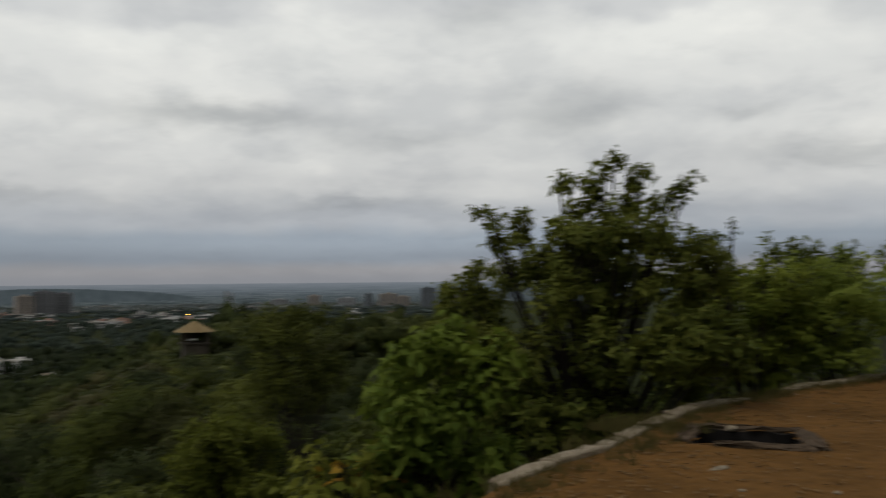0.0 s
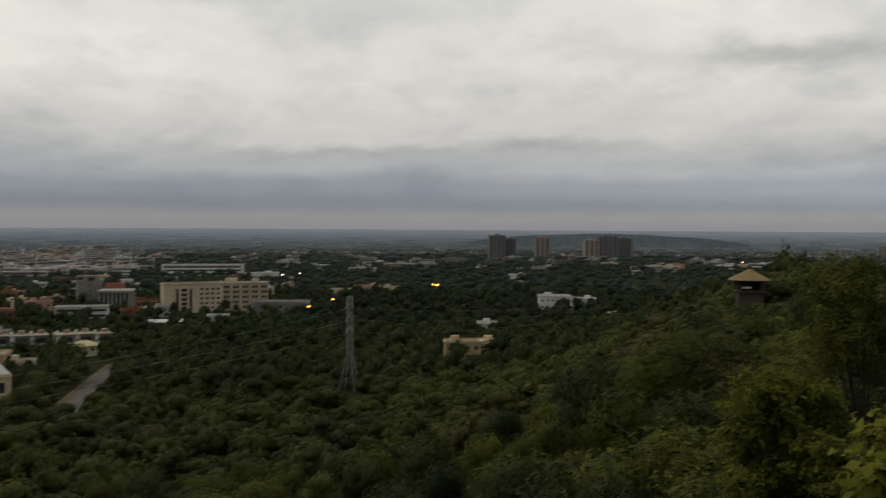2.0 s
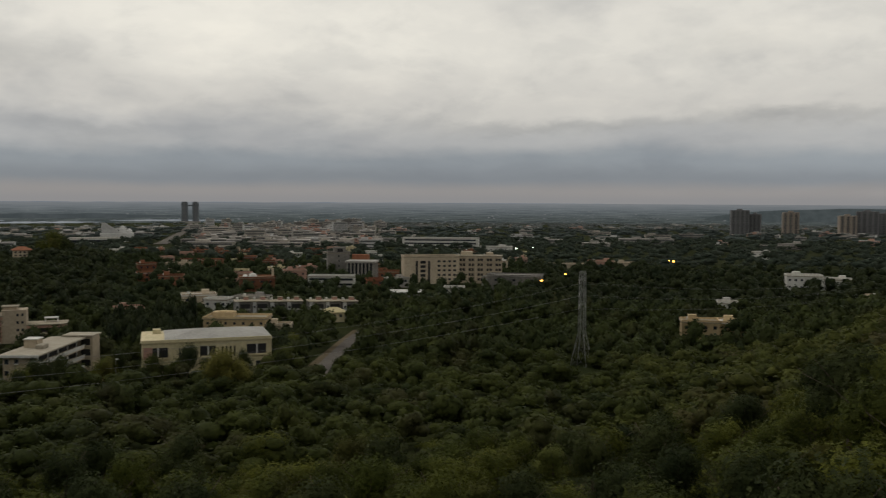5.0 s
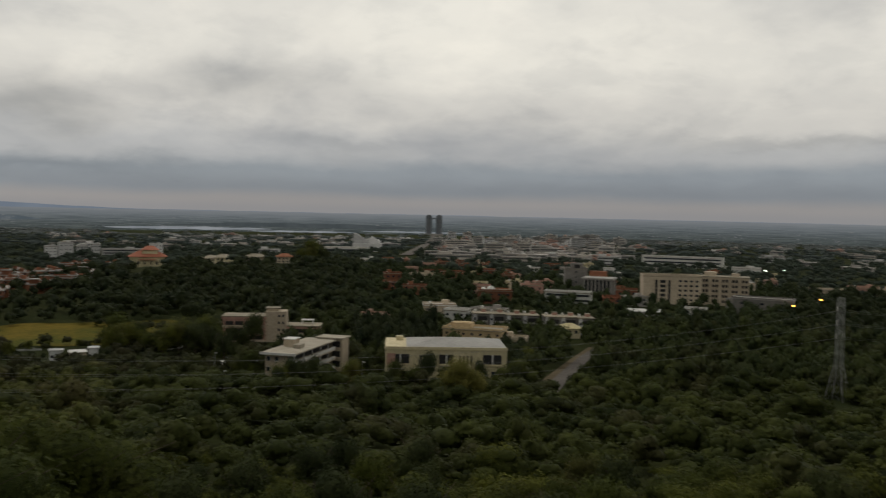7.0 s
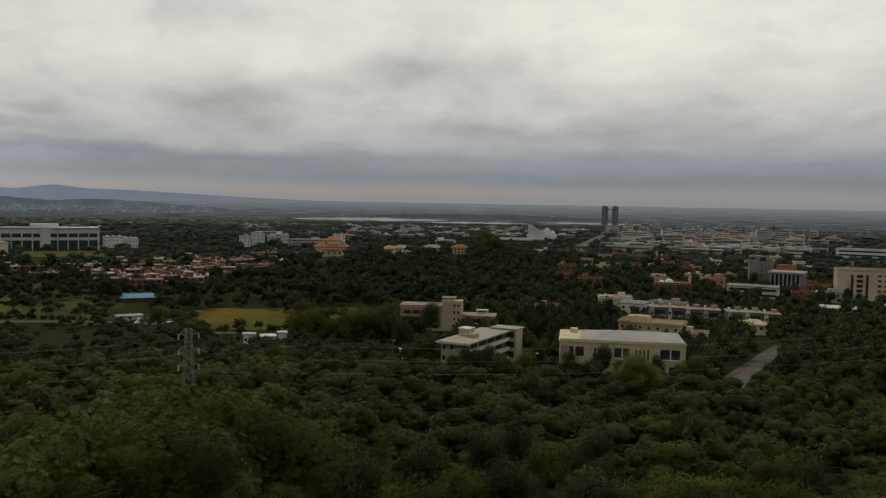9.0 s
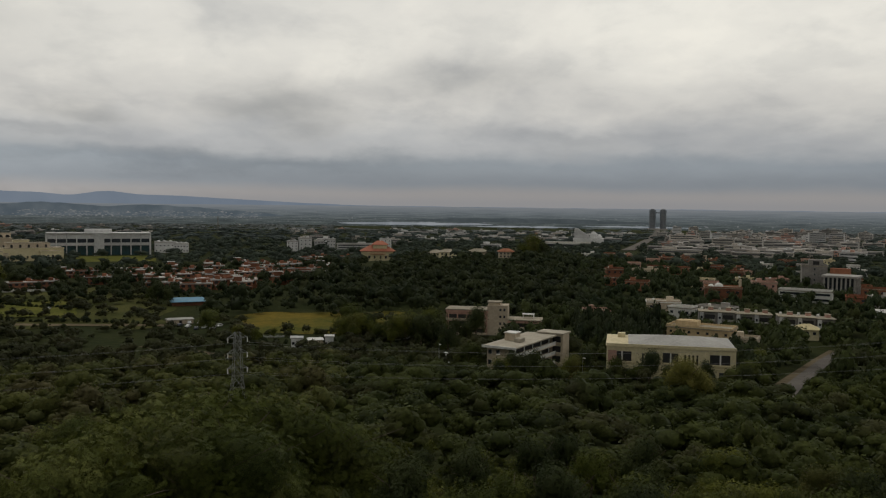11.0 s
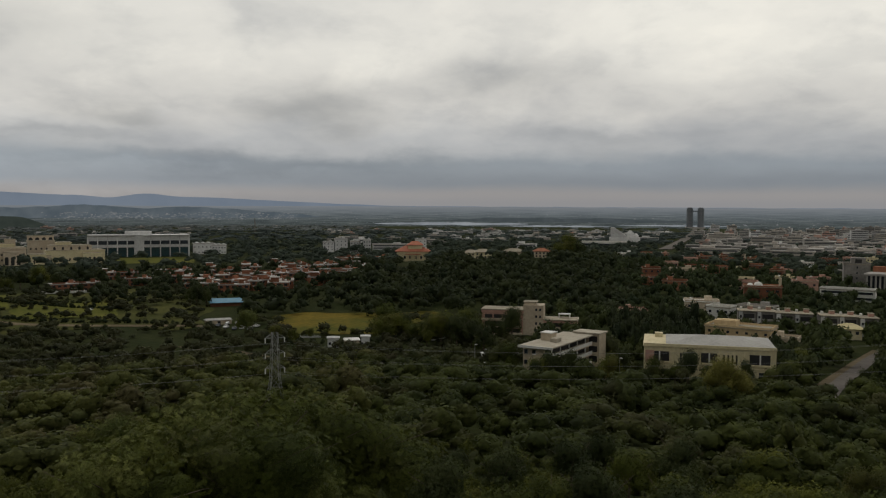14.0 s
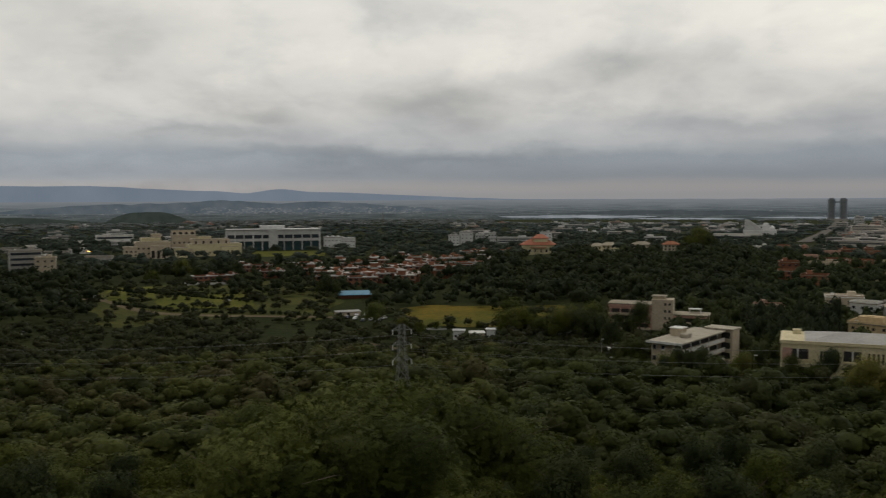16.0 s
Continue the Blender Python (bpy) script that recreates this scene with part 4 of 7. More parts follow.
for sx, sy, x, y in ((38.2, 0.3, 0, -7.6), (38.2, 0.3, 0, 7.6), (0.3, 15, -19, 0), (0.3, 15, 19, 0)):
    add(wing1, "parapet", sx, sy, 1.0, x, y, 19.0, BEIGE)
for x in (-10.5, -2.0):
    add(wing1, "window_slot", 1.5, 0.25, 14, x, -7.52, 2.5, DARK)
for f in range(5):
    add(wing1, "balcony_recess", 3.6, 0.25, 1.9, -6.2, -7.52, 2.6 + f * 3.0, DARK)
    for x in (5, 8.6, 12.2, 15.8):
        win(wing1, 2.0, 1.3, x, -7.52, 3.0 + f * 3.1, 0, BEIGE)
add(wing1, "roof_sign_wall", 12, 0.4, 1.2, 3, -6, 19.0, ROOF)
wing2 = root("apartment_block", 47.95, 612, 0, "tan six-storey apartment wing with ranks of dark windows", "apartment building", keep=22)
add(wing2, "wall", 31, 16, 19.4, 0, 0, 0, BEIGE)
add(wing2, "roof", 31.6, 16.6, 0.4, 0, 0, 19.4, ROOF)
add(wing2, "stair_hut", 8, 6, 2.6, -9, 2, 19.8, BEIGE)
add(wing2, "stair_hut", 5, 5, 2.0, 7, 0, 19.8, BEIGE)
for i in range(5):
    x = -12.4 + i * 6.2
    add(wing2, "pier", 1.2, 0.8, 19.4, x - 2.6, -8.3, 0, BEIGE)
    for f in range(5):
        win(wing2, 1.6, 1.7, x - 0.6, -8.02, 2.6 + f * 3.4, 0, BEIGE, DARK)
        win(wing2, 1.6, 1.7, x + 1.5, -8.02, 2.6 + f * 3.4, 0, BEIGE, DARK)
annex = flat_block("annex", 45.6, 556, 34, 14, 9.0, DARKCON, "low grey concrete annex with a flat roof", "building", -8, 2, 3, win_w=2.2, extra=False, side=2, roof=GREY)

# long white ribbon-window slab
flat_block("white_slab_block", 50.5, 1200, 105, 18, 14, WHITE, "long white three-storey slab with dark ribbon windows", "building", -6, 3, 1, band=True, extra=False)
flat_block("white_house", 46.9, 1000, 38, 14, 10, WHITE, "white rambling house with roof huts", "house", 0, 2, 7)
flat_block("low_house", 42.3, 735, 29, 12, 6, BEIGE, "low house under a broad dark flat roof", "house", 5, 1, 5, roof=GREY, extra=False)
flat_block("pinkish_house", 40.1, 755, 22, 11, 8, PINK, "pinkish rendered house with a flat roof", "house", -3, 2, 5)
flat_block("pinkish_house", 38.5, 762, 20, 11, 6.5, BEIGE, "beige rendered house with a flat roof", "house", 2, 2, 4)

# tower blocks on the plain
def tower(az, d, w, dep, h, material, label, turn=0, ribs=4, glass=None):
    e = root("tower_block", az, d, turn, label, "tower block", "tower blocks", w * 0.8)
    add(e, "wall", w, dep, h, 0, 0, 0, material)
    add(e, "roof", w + 0.8, dep + 0.8, 0.8, 0, 0, h, material)
    add(e, "lift_house", w * 0.3, dep * 0.4, 3.5, 0, 0, h + 0.8, material)
    for i in range(ribs):
        x = -w / 2 + w * (i + 0.5) / ribs
        add(e, "window_bay", w / ribs * 0.5, 0.4, h * 0.94, x, -dep / 2 - 0.1, 2, glass or WINFAR)
        add(e, "rib", w / ribs * 0.16, 1.0, h, x + w / ribs * 0.45, -dep / 2 - 0.4, 0, material)
    n = int(h / 4.2)
    for f in range(n):
        add(e, "floor_band", w * 0.98, 0.5, 0.9, 0, -dep / 2 - 0.2, 2.2 + f * 4.2, material)
    return e


tower(31.66, 2280, 42, 26, 61, TOWERCON, "dark brown-grey slab tower block", 8)
tower(30.75, 2320, 28, 26, 52, TOWERCON, "lower brown-grey tower block beside a taller one", -5, 3)
tower(28.72, 2360, 38, 26, 57, TOWERPALE, "pale tan tower block", 5, 3)
tower(25.58, 2290, 38, 24, 50, TOWERPALE, "pale stepped tower block", 12, 3)
tower(24.50, 2370, 50, 28, 61, TOWERCON, "broad grey-brown tower block", 0, 4)
tower(23.45, 2450, 40, 28, 57, TOWERCON, "dark grey tower block", -10, 4)
tower(13.93, 3700, 13, 14, 60, FARWALL, "slim far white tower", 0, 2, FARWALL)
tower(13.60, 3760, 11, 14, 52, FARWALL, "slim far white tower", 0, 2, FARWALL)
for az, d, w, h, m in ((8.4, 3300, 40, 40, TOWERPALE), (4.9, 2900, 24, 46, TOWERBLUE), (3.6, 2950, 60, 44, TOWERPALE), (2.7, 3050, 50, 34, TOWERPALE), (1.0, 2700, 44, 62, TOWERBLUE),
                       (6.3, 3200, 60, 30, FARWALL), (-0.8, 3000, 50, 46, TOWERPALE), (10.6, 3400, 60, 26, FARWALL), (-2.4, 3100, 26, 66, TOWERBLUE)):
    tower(az, d, w, 24, h, m, "far hazy office tower on the plain", 6, 3, TOWERCON if m is not TOWERBLUE else None)

# twin towers joined by a bridge
twin = root("twin_towers", 66.47, 4240, 0, "pair of dark glass towers joined by a high bridge", "skyscraper", keep=70)
for x in (-24.5, 24.5):
    bm = bmesh.new()
    bmesh.ops.create_cone(bm, cap_ends=True, segments=20, radius1=15, radius2=15, depth=96)
    bmesh.ops.translate(bm, vec=(0, 0, 48), verts=bm.verts)
    body = part("tower", bm, TOWERBLUE, twin)
    body.matrix_basis = pose(x, 0, 0)
    add(twin, "tower_crown", 22, 20, 4, x, 0, 96, TOWERBLUE, "", 3.0)
    for f in range(11):
        add(twin, "floor_band", 19, 1.2, 2.6, x, -14.4, 6 + f * 8.2, TOWERCON)
add(twin, "sky_bridge", 26, 8, 5, 0, 0, 80, TOWERBLUE)
add(twin, "podium", 90, 60, 9, 0, 10, 0, GREY)

# arena, white sheds
arena = root("white_arena", 70.8, 1550, 0, "white hall with a slanting wing and two small domes", "building", keep=40)
add(arena, "wall", 52, 36, 15, 0, 0, 0, TOWNWHITE)
bm = bmesh.new()
for y in (-10, 10):
    for x, z in ((-14, 15), (14, 15), (14, 17), (-8, 32), (-14, 32)):
        bm.verts.new((x, y, z))
bm.verts.ensure_lookup_table()
bm.faces.new([bm.verts[k] for k in range(5)])
bm.faces.new([bm.verts[k] for k in (9, 8, 7, 6, 5)])
for k in range(5):
    bm.faces.new([bm.verts[q] for q in ((k + 1) % 5, k, k + 5, (k + 1) % 5 + 5)])
part("slanting_wing", bm, TOWNWHITE, arena).matrix_basis = pose(-10, 0, 0)
for x, w, h in ((9, 12, 24), (19, 9, 20)):
    add(arena, "roof_tower", w, 12, h - 15, x, -6, 15, TOWNWHITE, "", 0.8)
    dome(arena, w * 0.36, x, -6, h, TOWNWHITE)
add(arena, "window_band", 48, 0.4, 3.0, 0, -18.1, 5, WINFAR)
flat_block("white_warehouse", 72.1, 1445, 74, 24, 9, WHITE, "long low white warehouse", "building", 0, 1, 1, band=True, extra=False)
for az, d, w in ((79.9, 800, 15), (77.9, 812, 18), (76.1, 796, 13), (80.7, 830, 12)):
    e = root("tan_house", az, d, 4, "house with a dull tan hipped roof on the wooded knoll", "house", "knoll houses", 14)
    KEEP.extend((*bearing(az, d - s), 11) for s in (20, 40, 60, 80, 100))
    add(e, "wall", w, 12, 6.2, 0, 0, 0, CREAM if az > 79 else BEIGE)
    prism(e, "roof", w, 12, 3.0, 0, 0, 6.2, BRICK if az < 77 else ROOF, 0.4, 1.2)
    for i in range(4):
        win(e, 1.5, 1.5, -w / 2 + w * (i + 0.5) / 4, -6.02, 1.4, 0, WHITE)
        win(e, 1.5, 1.5, -w / 2 + w * (i + 0.5) / 4, -6.02, 4.0, 0, WHITE)

# yellow villa and white villas below the spur
KEEP += [(*bearing(33.9, 352), 11), (*bearing(31.9, 356), 11), (*bearing(33.0, 334), 9), (*bearing(31.9, 440), 10), (*bearing(27.2, 596), 14)]
yv = flat_block("yellow_villa", 33.9, 372, 15, 10, 7.4, YELLOW, "yellow rendered villa with stepped flat roofs", "house", 6, 2, 4)
flat_block("yellow_villa", 31.7, 380, 17, 11, 5.6, YELLOW, "low yellow villa with white parapets", "house", -5, 2, 5, roof=WHITE)
flat_block("white_villa", 31.9, 458, 16, 10, 6.4, WHITE, "white villa with dark windows behind a yellow one", "house", 3, 2, 4)
flat_block("white_villa", 27.9, 616, 22, 13, 9.0, WHITE, "white villa with stepped terraces and balconies", "house", 8, 2, 6)
flat_block("white_villa", 26.1, 622, 18, 12, 7.0, WHITE, "white flat-roofed villa among trees", "house", -4, 2, 5)
flat_block("white_villa", 23.2, 505, 24, 10, 5.4, BEIGE, "long pale villa half hidden by the wooded spur", "house", 0, 1, 6)
flat_block("white_villa", 30.3, 1020, 20, 10, 8, WHITE, "white house standing among dark trees", "house", 5, 2, 4)
flat_block("pinkish_house", 20.6, 1500, 46, 14, 10, PINK, "pinkish house with a pitched roof", "house", 0, 2, 8)

# lookout pavilion on the spur
pav = root("pavilion", 15.85, 212, 8, "round-shouldered stone lookout pavilion with an ochre pyramid roof", "pavilion", keep=4, sink=0.2)
PZ = 4.9
add(pav, "base", 5.4, 5.4, PZ - 1.4, 0, 0, 0, STONE)
add(pav, "deck", 6.4, 6.4, 0.4, 0, 0, PZ - 1.4, STONE)
for x in (-2.7, 2.7):
    for y in (-2.7, 2.7):
        add(pav, "post", 0.5, 0.5, 2.5, x, y, PZ - 1.0, STONE)
add(pav, "rail", 2.0, 0.2, 0.4, -1.0, -3.0, PZ - 0.4, WHITE, "white front rail")
add(pav, "back_wall", 5.4, 0.3, 2.5, 0, 2.4, PZ - 1.0, STONE)
add(pav, "side_wall", 0.3, 4.8, 2.5, 2.5, 0, PZ - 1.0, STONE)
bm = bmesh.new()
bmesh.ops.create_cone(bm, cap_ends=True, segments=8, radius1=4.9, radius2=0.35, depth=2.4)
bmesh.ops.translate(bm, vec=(0, 0, 1.2), verts=bm.verts)
part("roof", bm, THATCH, pav, "ochre pyramid roof").matrix_basis = pose(0, 0, PZ + 1.45, 0, 0, 22.5)

# large white institute with glazed ground storeys
inst = root("institute", 101.75, 1108, 2, "large white institute with teal glass below and dark bays above", "building", keep=75)
for x, w in ((-29, 54), (30, 55)):
    add(inst, "wall", w, 26, 25, x, 4, 0, TOWNWHITE)
    add(inst, "upper_storey", w, 5, 14, x, -10.5, 12, TOWNWHITE)
    add(inst, "glass_wall", w - 2, 0.5, 12.5, x, -9.2, 0.5, TEAL)
    add(inst, "window_band", w - 3, 0.4, 4.4, x, -13.1, 15.5, GLASS)
    add(inst, "roof", w + 1, 34, 0.7, x, 2, 26, TOWNWHITE)
    for i in range(6):
        px = x - w / 2 + w * i / 5
        add(inst, "column", 1.2, 1.4, 27, px, -13.0, 0, TOWNWHITE)
add(inst, "core", 11, 30, 27, 0.5, -0.5, 0, TOWNWHITE)
add(inst, "roof_house", 30, 14, 4.0, 0, 4, 26.7, TOWNWHITE)
# beige stone college beside it: stepped masses with arched openings


def arch_data(w, h):
    key = ("arch", round(w, 2), round(h, 2))
    if key not in CACHE:
        bm = bmesh.new()
        rim = [(-w / 2, 0.0), (w / 2, 0.0)] + [(w / 2 * math.cos(math.pi * i / 10), h - w / 2 + w / 2 * math.sin(math.pi * i / 10)) for i in range(11)]
        f = bm.faces.new([bm.verts.new((x, -0.15, z)) for x, z in rim])
        ext = bmesh.ops.extrude_face_region(bm, geom=[f])
        bmesh.ops.translate(bm, vec=(0, 0.3, 0), verts=[v for v in ext["geom"] if isinstance(v, bmesh.types.BMVert)])
        me = bpy.data.meshes.new("arch")
        bm.to_mesh(me)
        bm.free()
        me.materials.append(DARK)
        CACHE[key] = me
    return CACHE[key]


def college(az, d, turn, label, masses):
    """masses: width, depth, height, x, y, material, arches (count, width, height, sill) or small windows (count, rows)"""
    e = root("college", az, d, turn, label, "building", "college buildings", 30)
    for w, dep, h, x, y, m, arches, small in masses:
        add(e, "wall", w, dep, h, x, y, 0, m)
        add(e, "cornice", w + 1.0, dep + 1.0, 0.8, x, y, h, m)
        add(e, "roof", w - 0.4, dep - 0.4, 0.5, x, y, h + 0.8, ROOF)
        if arches:
            n, aw, ah, z = arches
            for i in range(n):
                ob = new("arch", arch_data(aw, ah))
                ob.parent = e
                ob.matrix_basis = pose(x - w / 2 + w * (i + 0.5) / n, y - dep / 2 - 0.05, z)
        if small:
            n, rows_n = small
            for r in range(rows_n):
                for i in range(n):
                    win(e, 1.8, 1.9, x - w / 2 + w * (i + 0.5) / n, y - dep / 2 - 0.03, h * (0.3 + 0.62 * r / max(rows_n, 1)), 0, m, DARK)
    return e


college(109.1, 960, 6, "beige stone college with a tall arched loggia and terraces", [
    (34, 22, 17, 0, 2, BEIGE, None, (7, 2)), (16, 8, 13, 4, -12, BEIGE, (3, 3.2, 8.0, 1.5), None), (18, 14, 21, -2, 4, CREAM, None, (4, 1)),
    (9, 8, 25, 4, 4, BEIGE, None, None), (13, 16, 12, -22, 0, BEIGE, None, (3, 2)), (18, 12, 10, 26, -4, CREAM, None, (4, 2))])
college(107.25, 1030, 4, "beige stone college block crowned by round arches", [
    (26, 18, 22, 0, 0, BEIGE, None, (5, 2)), (26, 4, 27, 0, 2, BEIGE, (4, 4.0, 4.6, 21.5), None), (10, 12, 18, 17, 0, CREAM, None, (2, 2))])
college(105.4, 985, 10, "long beige stone college hall with arched windows", [
    (56, 20, 13, 0, 0, CREAM, None, (9, 1)), (40, 16, 18, -4, 3, BEIGE, (5, 2.2, 4.0, 13.4), None), (18, 8, 10, 14, -13, CREAM, (4, 2.4, 6.0, 1.2), None),
    (14, 10, 21, -10, 5, CREAM, None, None), (12, 10, 8, -30, -6, BEIGE, (2, 2.4, 5.0, 1.0), None)])
flat_block("white_annex", 111.3, 1400, 54, 20, 13, WHITE, "white flat-roofed laboratory block", "building", 0, 2, 1, band=True)
for az, w, h in ((97.9, 24, 13), (96.9, 18, 11)):
    e = flat_block("beige_villa_block", az, 1150, w, 16, h, TOWNWHITE, "pale villa block with arched roof vaults", "building", 0, 2, 5, extra=False)
    for i in range(3):
        dome(e, 2.6, -w * 0.3 + i * w * 0.3, 0, h + 0.9, TOWNWHITE, 0.9, "vault")
flat_block("grey_flats", 116.3, 720, 22, 12, 20, GREY, "grey five-storey flats with balcony bands", "building", 6, 5, 1, band=True)
flat_block("grey_flats", 115.2, 700, 14, 12, 15, BEIGE, "pale stone flats with few windows", "building", -4, 4, 3)
for i in range(8):
    az = 112.2 + (i * 37 % 50) / 10.0
    flat_block("low_house", az, 900 + 70 * i, 24, 10, 5.5, WHITE if i % 2 else GREY, "low pale house with a flat roof", "house", i * 5 - 20, 1, 5, "houses beyond the woods", extra=False)

# white apartment blocks beyond the woods
for az, w, h, t in ((90.0, 14, 15, 0), (89.2, 16, 19, 6), (88.3, 12, 16, 0), (87.5, 10, 18, 0)):
    flat_block("white_flats", az, 1130, w, 14, h, TOWNWHITE, "white stepped flats beyond the trees", "apartment building", t, 4, 3, "white flats", extra=True)
flat_block("white_slab_block", 86.0, 1135, 46, 14, 12, TOWNWHITE, "white slab block with ribbon windows beyond the trees", "building", 3, 4, 1, band=True)
flat_block("white_flats", 84.0, 1200, 16, 12, 17, TOWNWHITE, "white stepped flats beyond the trees", "apartment building", 0, 4, 3, "white flats")

# villa with red tiled roofs
KEEP += [(*bearing(84.5, d), 17) for d in (830, 800, 770, 742, 715, 690, 665)]
rv = root("red_roofed_villa", 84.5, 850, 0, "cream villa with overlapping orange-red tiled hip roofs", "house", keep=22)
add(rv, "wall", 30, 15, 7.5, 0, 0, 0, CREAM)
prism(rv, "roof", 30, 15, 4.2, 0, 0, 7.5, TILE, 0.5, 1.5, "orange-red tiled hip roof")
add(rv, "upper_wall", 13, 10, 3.6, 2, 0, 8.6, CREAM)
prism(rv, "roof", 13, 10, 3.0, 2, 0, 12.0, TILE, 0.4, 1.2)
for i in range(6):
    win(rv, 1.8, 2.0, -12.5 + i * 5, -7.52, 2.4, 0, WHITE)
for i in range(4):
    add(rv, "porch_column", 0.5, 0.5, 5.5, -6 + i * 4, -9.2, 0, CREAM)
add(rv, "porch_roof", 14, 3.2, 0.4, 0, -8.8, 5.5, TILE)

rv.scale = (1.05, 1.0, 1.35)


# ---- brick staff houses ----
def brick_villa(w, dep, hut, label):
    e = root("brick_house", 95.0 if hut else 95.6, 600 if hut else 668, 0, label, "house", "brick staff houses", 7)
    add(e, "wall", w, dep, 5.4, 0, 0, 0, BRICK)
    add(e, "roof", w + 0.9, dep + 0.9, 0.28, 0, 0, 5.66, FLATROOF)
    add(e, "fascia", w + 1.0, dep + 1.0, 0.26, 0, 0, 5.4, GREY, "pale concrete roof edge")
    for sx, sy, x, y in ((w * 0.45, 0.3, -w * 0.22, -dep / 2 + 0.2), (0.3, dep * 0.8, w / 2 - 0.2, 0), (w * 0.3, 0.3, w * 0.3, dep / 2 - 0.2)):
        add(e, "parapet", sx, sy, 0.8, x, y, 5.94, BRICK)
    if hut:
        add(e, "upper_wall", 4.6, 5.0, 2.3, -w * 0.18, 0.8, 5.94, BRICK)
        add(e, "roof", 5.4, 5.8, 0.28, -w * 0.18, 0.8, 8.24, FLATROOF)
    else:
        add(e, "roof_hut", 2.6, 2.8, 1.9, w * 0.25, 1.2, 5.94, BRICK)
    add(e, "porch", 3.6, 2.2, 2.8, w * 0.3, -dep / 2 - 1.1, 0, BRICK)
    add(e, "porch_roof", 4.6, 3.2, 0.3, w * 0.3, -dep / 2 - 1.1, 2.8, FLATROOF)
    n = int(w / 3.2)
    for i in range(n):
        x = -w / 2 + w * (i + 0.5) / n
        win(e, 1.9, 1.4, x, -dep / 2 - 0.02, 3.7, 0, WHITE, DARK)
        if x < w * 0.15:
            win(e, 1.9, 1.4, x, -dep / 2 - 0.02, 1.2, 0, WHITE, DARK)
    for y in (-dep * 0.25, dep * 0.25):
        win(e, 1.5, 1.4, w / 2 + 0.02, y, 3.6, 90, WHITE, DARK)
        win(e, 1.5, 1.4, -w / 2 - 0.02, y, 3.6, -90, WHITE, DARK)
    add(e, "doorway", 1.4, 0.2, 2.1, w * 0.3, -dep / 2 - 2.23, 0.3, DARK)
    add(e, "water_tank", 1.2, 1.2, 1.1, w * 0.34, 2.2, 5.94, WHITE, "", 0.2)
    return e


villa0 = brick_villa(12.0, 9.0, True, "red brick house with pale flat roofs and a raised storey")
villa1 = brick_villa(17.0, 8.0, False, "long low red brick house with a pale flat roof")
rnd = random.Random(5)
rows = [(97.9, 565, 3), (98.4, 610, 4), (98.8, 665, 5), (99.4, 735, 6), (94.9, 590, 3), (93.8, 640, 4), (92.6, 690, 4), (94.8, 770, 5), (91.0, 740, 3), (89.2, 850, 3)]
for a0, d0, n in rows:
    for i in range(n):
        az = a0 - i * (20.0 / d0 * 57.3) + rnd.uniform(-0.45, 0.45)
        d = d0 + rnd.uniform(-34, 34)
        p = spot(az, d)
        t = copy_thing(rnd.choice((villa0, villa1, villa1)), pose(p.x, p.y, p.z - 0.4 - rnd.uniform(0, 1.0), 0, 0, az + rnd.choice((0, 0, 90, 8, 12, -14, 24))))
        t.scale = (1.12, 1.1, 1.15)
        KEEP.append((p.x, p.y, 6.0))
for az, d in ((106.0, 606), (104.8, 610), (103.6, 715), (102.5, 712), (101.8, 640), (100.4, 690)):
    p = spot(az, d)
    copy_thing(rnd.choice((villa0, villa1)), pose(p.x, p.y, p.z - 0.4, 0, 0, az + rnd.uniform(-10, 10)))
    KEEP.append((p.x, p.y, 6.0))
garden = root("garden_wall", 105.3, 592, -3, "white garden wall before a brick house", "wall", keep=5)
for i in range(10):
    add(garden, "wall_panel", 4.0, 0.3, 2.2, -18 + i * 4.05, 0, 0, WHITE)
    add(garden, "pier", 0.5, 0.5, 2.6, -20 + i * 4.05, 0, 0, WHITE)
KEEP += [(*bearing(96.5, d), 11) for d in (494, 482, 470, 458)]
tarp = root("blue_tarpaulin_roof", 96.5, 505, 6, "low shelter roofed with bright blue tarpaulin", "shelter", keep=11)
add(tarp, "wall", 17, 8, 2.6, 0, 0, 0, BRICK)
prism(tarp, "roof", 18, 11, 2.2, 0, 0, 2.6, BLUE, 0.9, 0.4, "bright blue tarpaulin")

# gateposts, sheds and cars at the car park
for az, d, w, h in ((89.7, 360, 4.6, 4.2), (87.6, 359, 3.4, 4.8)):
    e = root("gatehouse", az, d, 0, "small white gatehouse with a dark doorway", "gatehouse", "gatehouses", 5)
    add(e, "wall", w, 4, h, 0, 0, 0, TOWNWHITE)
    add(e, "roof", w + 0.8, 4.8, 0.4, 0, 0, h, TOWNWHITE)
    add(e, "doorway", 1.3, 0.2, 2.4, 0.6, -2.03, 0.4, DARK)
    win(e, 1.0, 1.0, -1.4, -2.02, 1.7, 0, TOWNWHITE)
for az, d, w in ((97.0, 438, 12), (88.5, 366, 6), (74.4, 268, 7), (79.6, 322, 6)):
    e = root("shed", az, d, az % 7 * 3 - 8, "low shed with a pale sheet roof", "shed", "sheds", w * 0.7 + 1)
    add(e, "wall", w, 5, 2.6, 0, 0, 0, BEIGE)
    prism(e, "roof", w, 5, 0.9, 0, 0, 2.6, SHEET if w > 8 else WHITE, 0.95, 0.4)
    add(e, "doorway", 1.4, 0.2, 2.0, 0, -2.53, 0.3, DARK)
fence = root("boundary_wall", 91.3, 388, -2, "white boundary wall along the car park", "wall", keep=4)
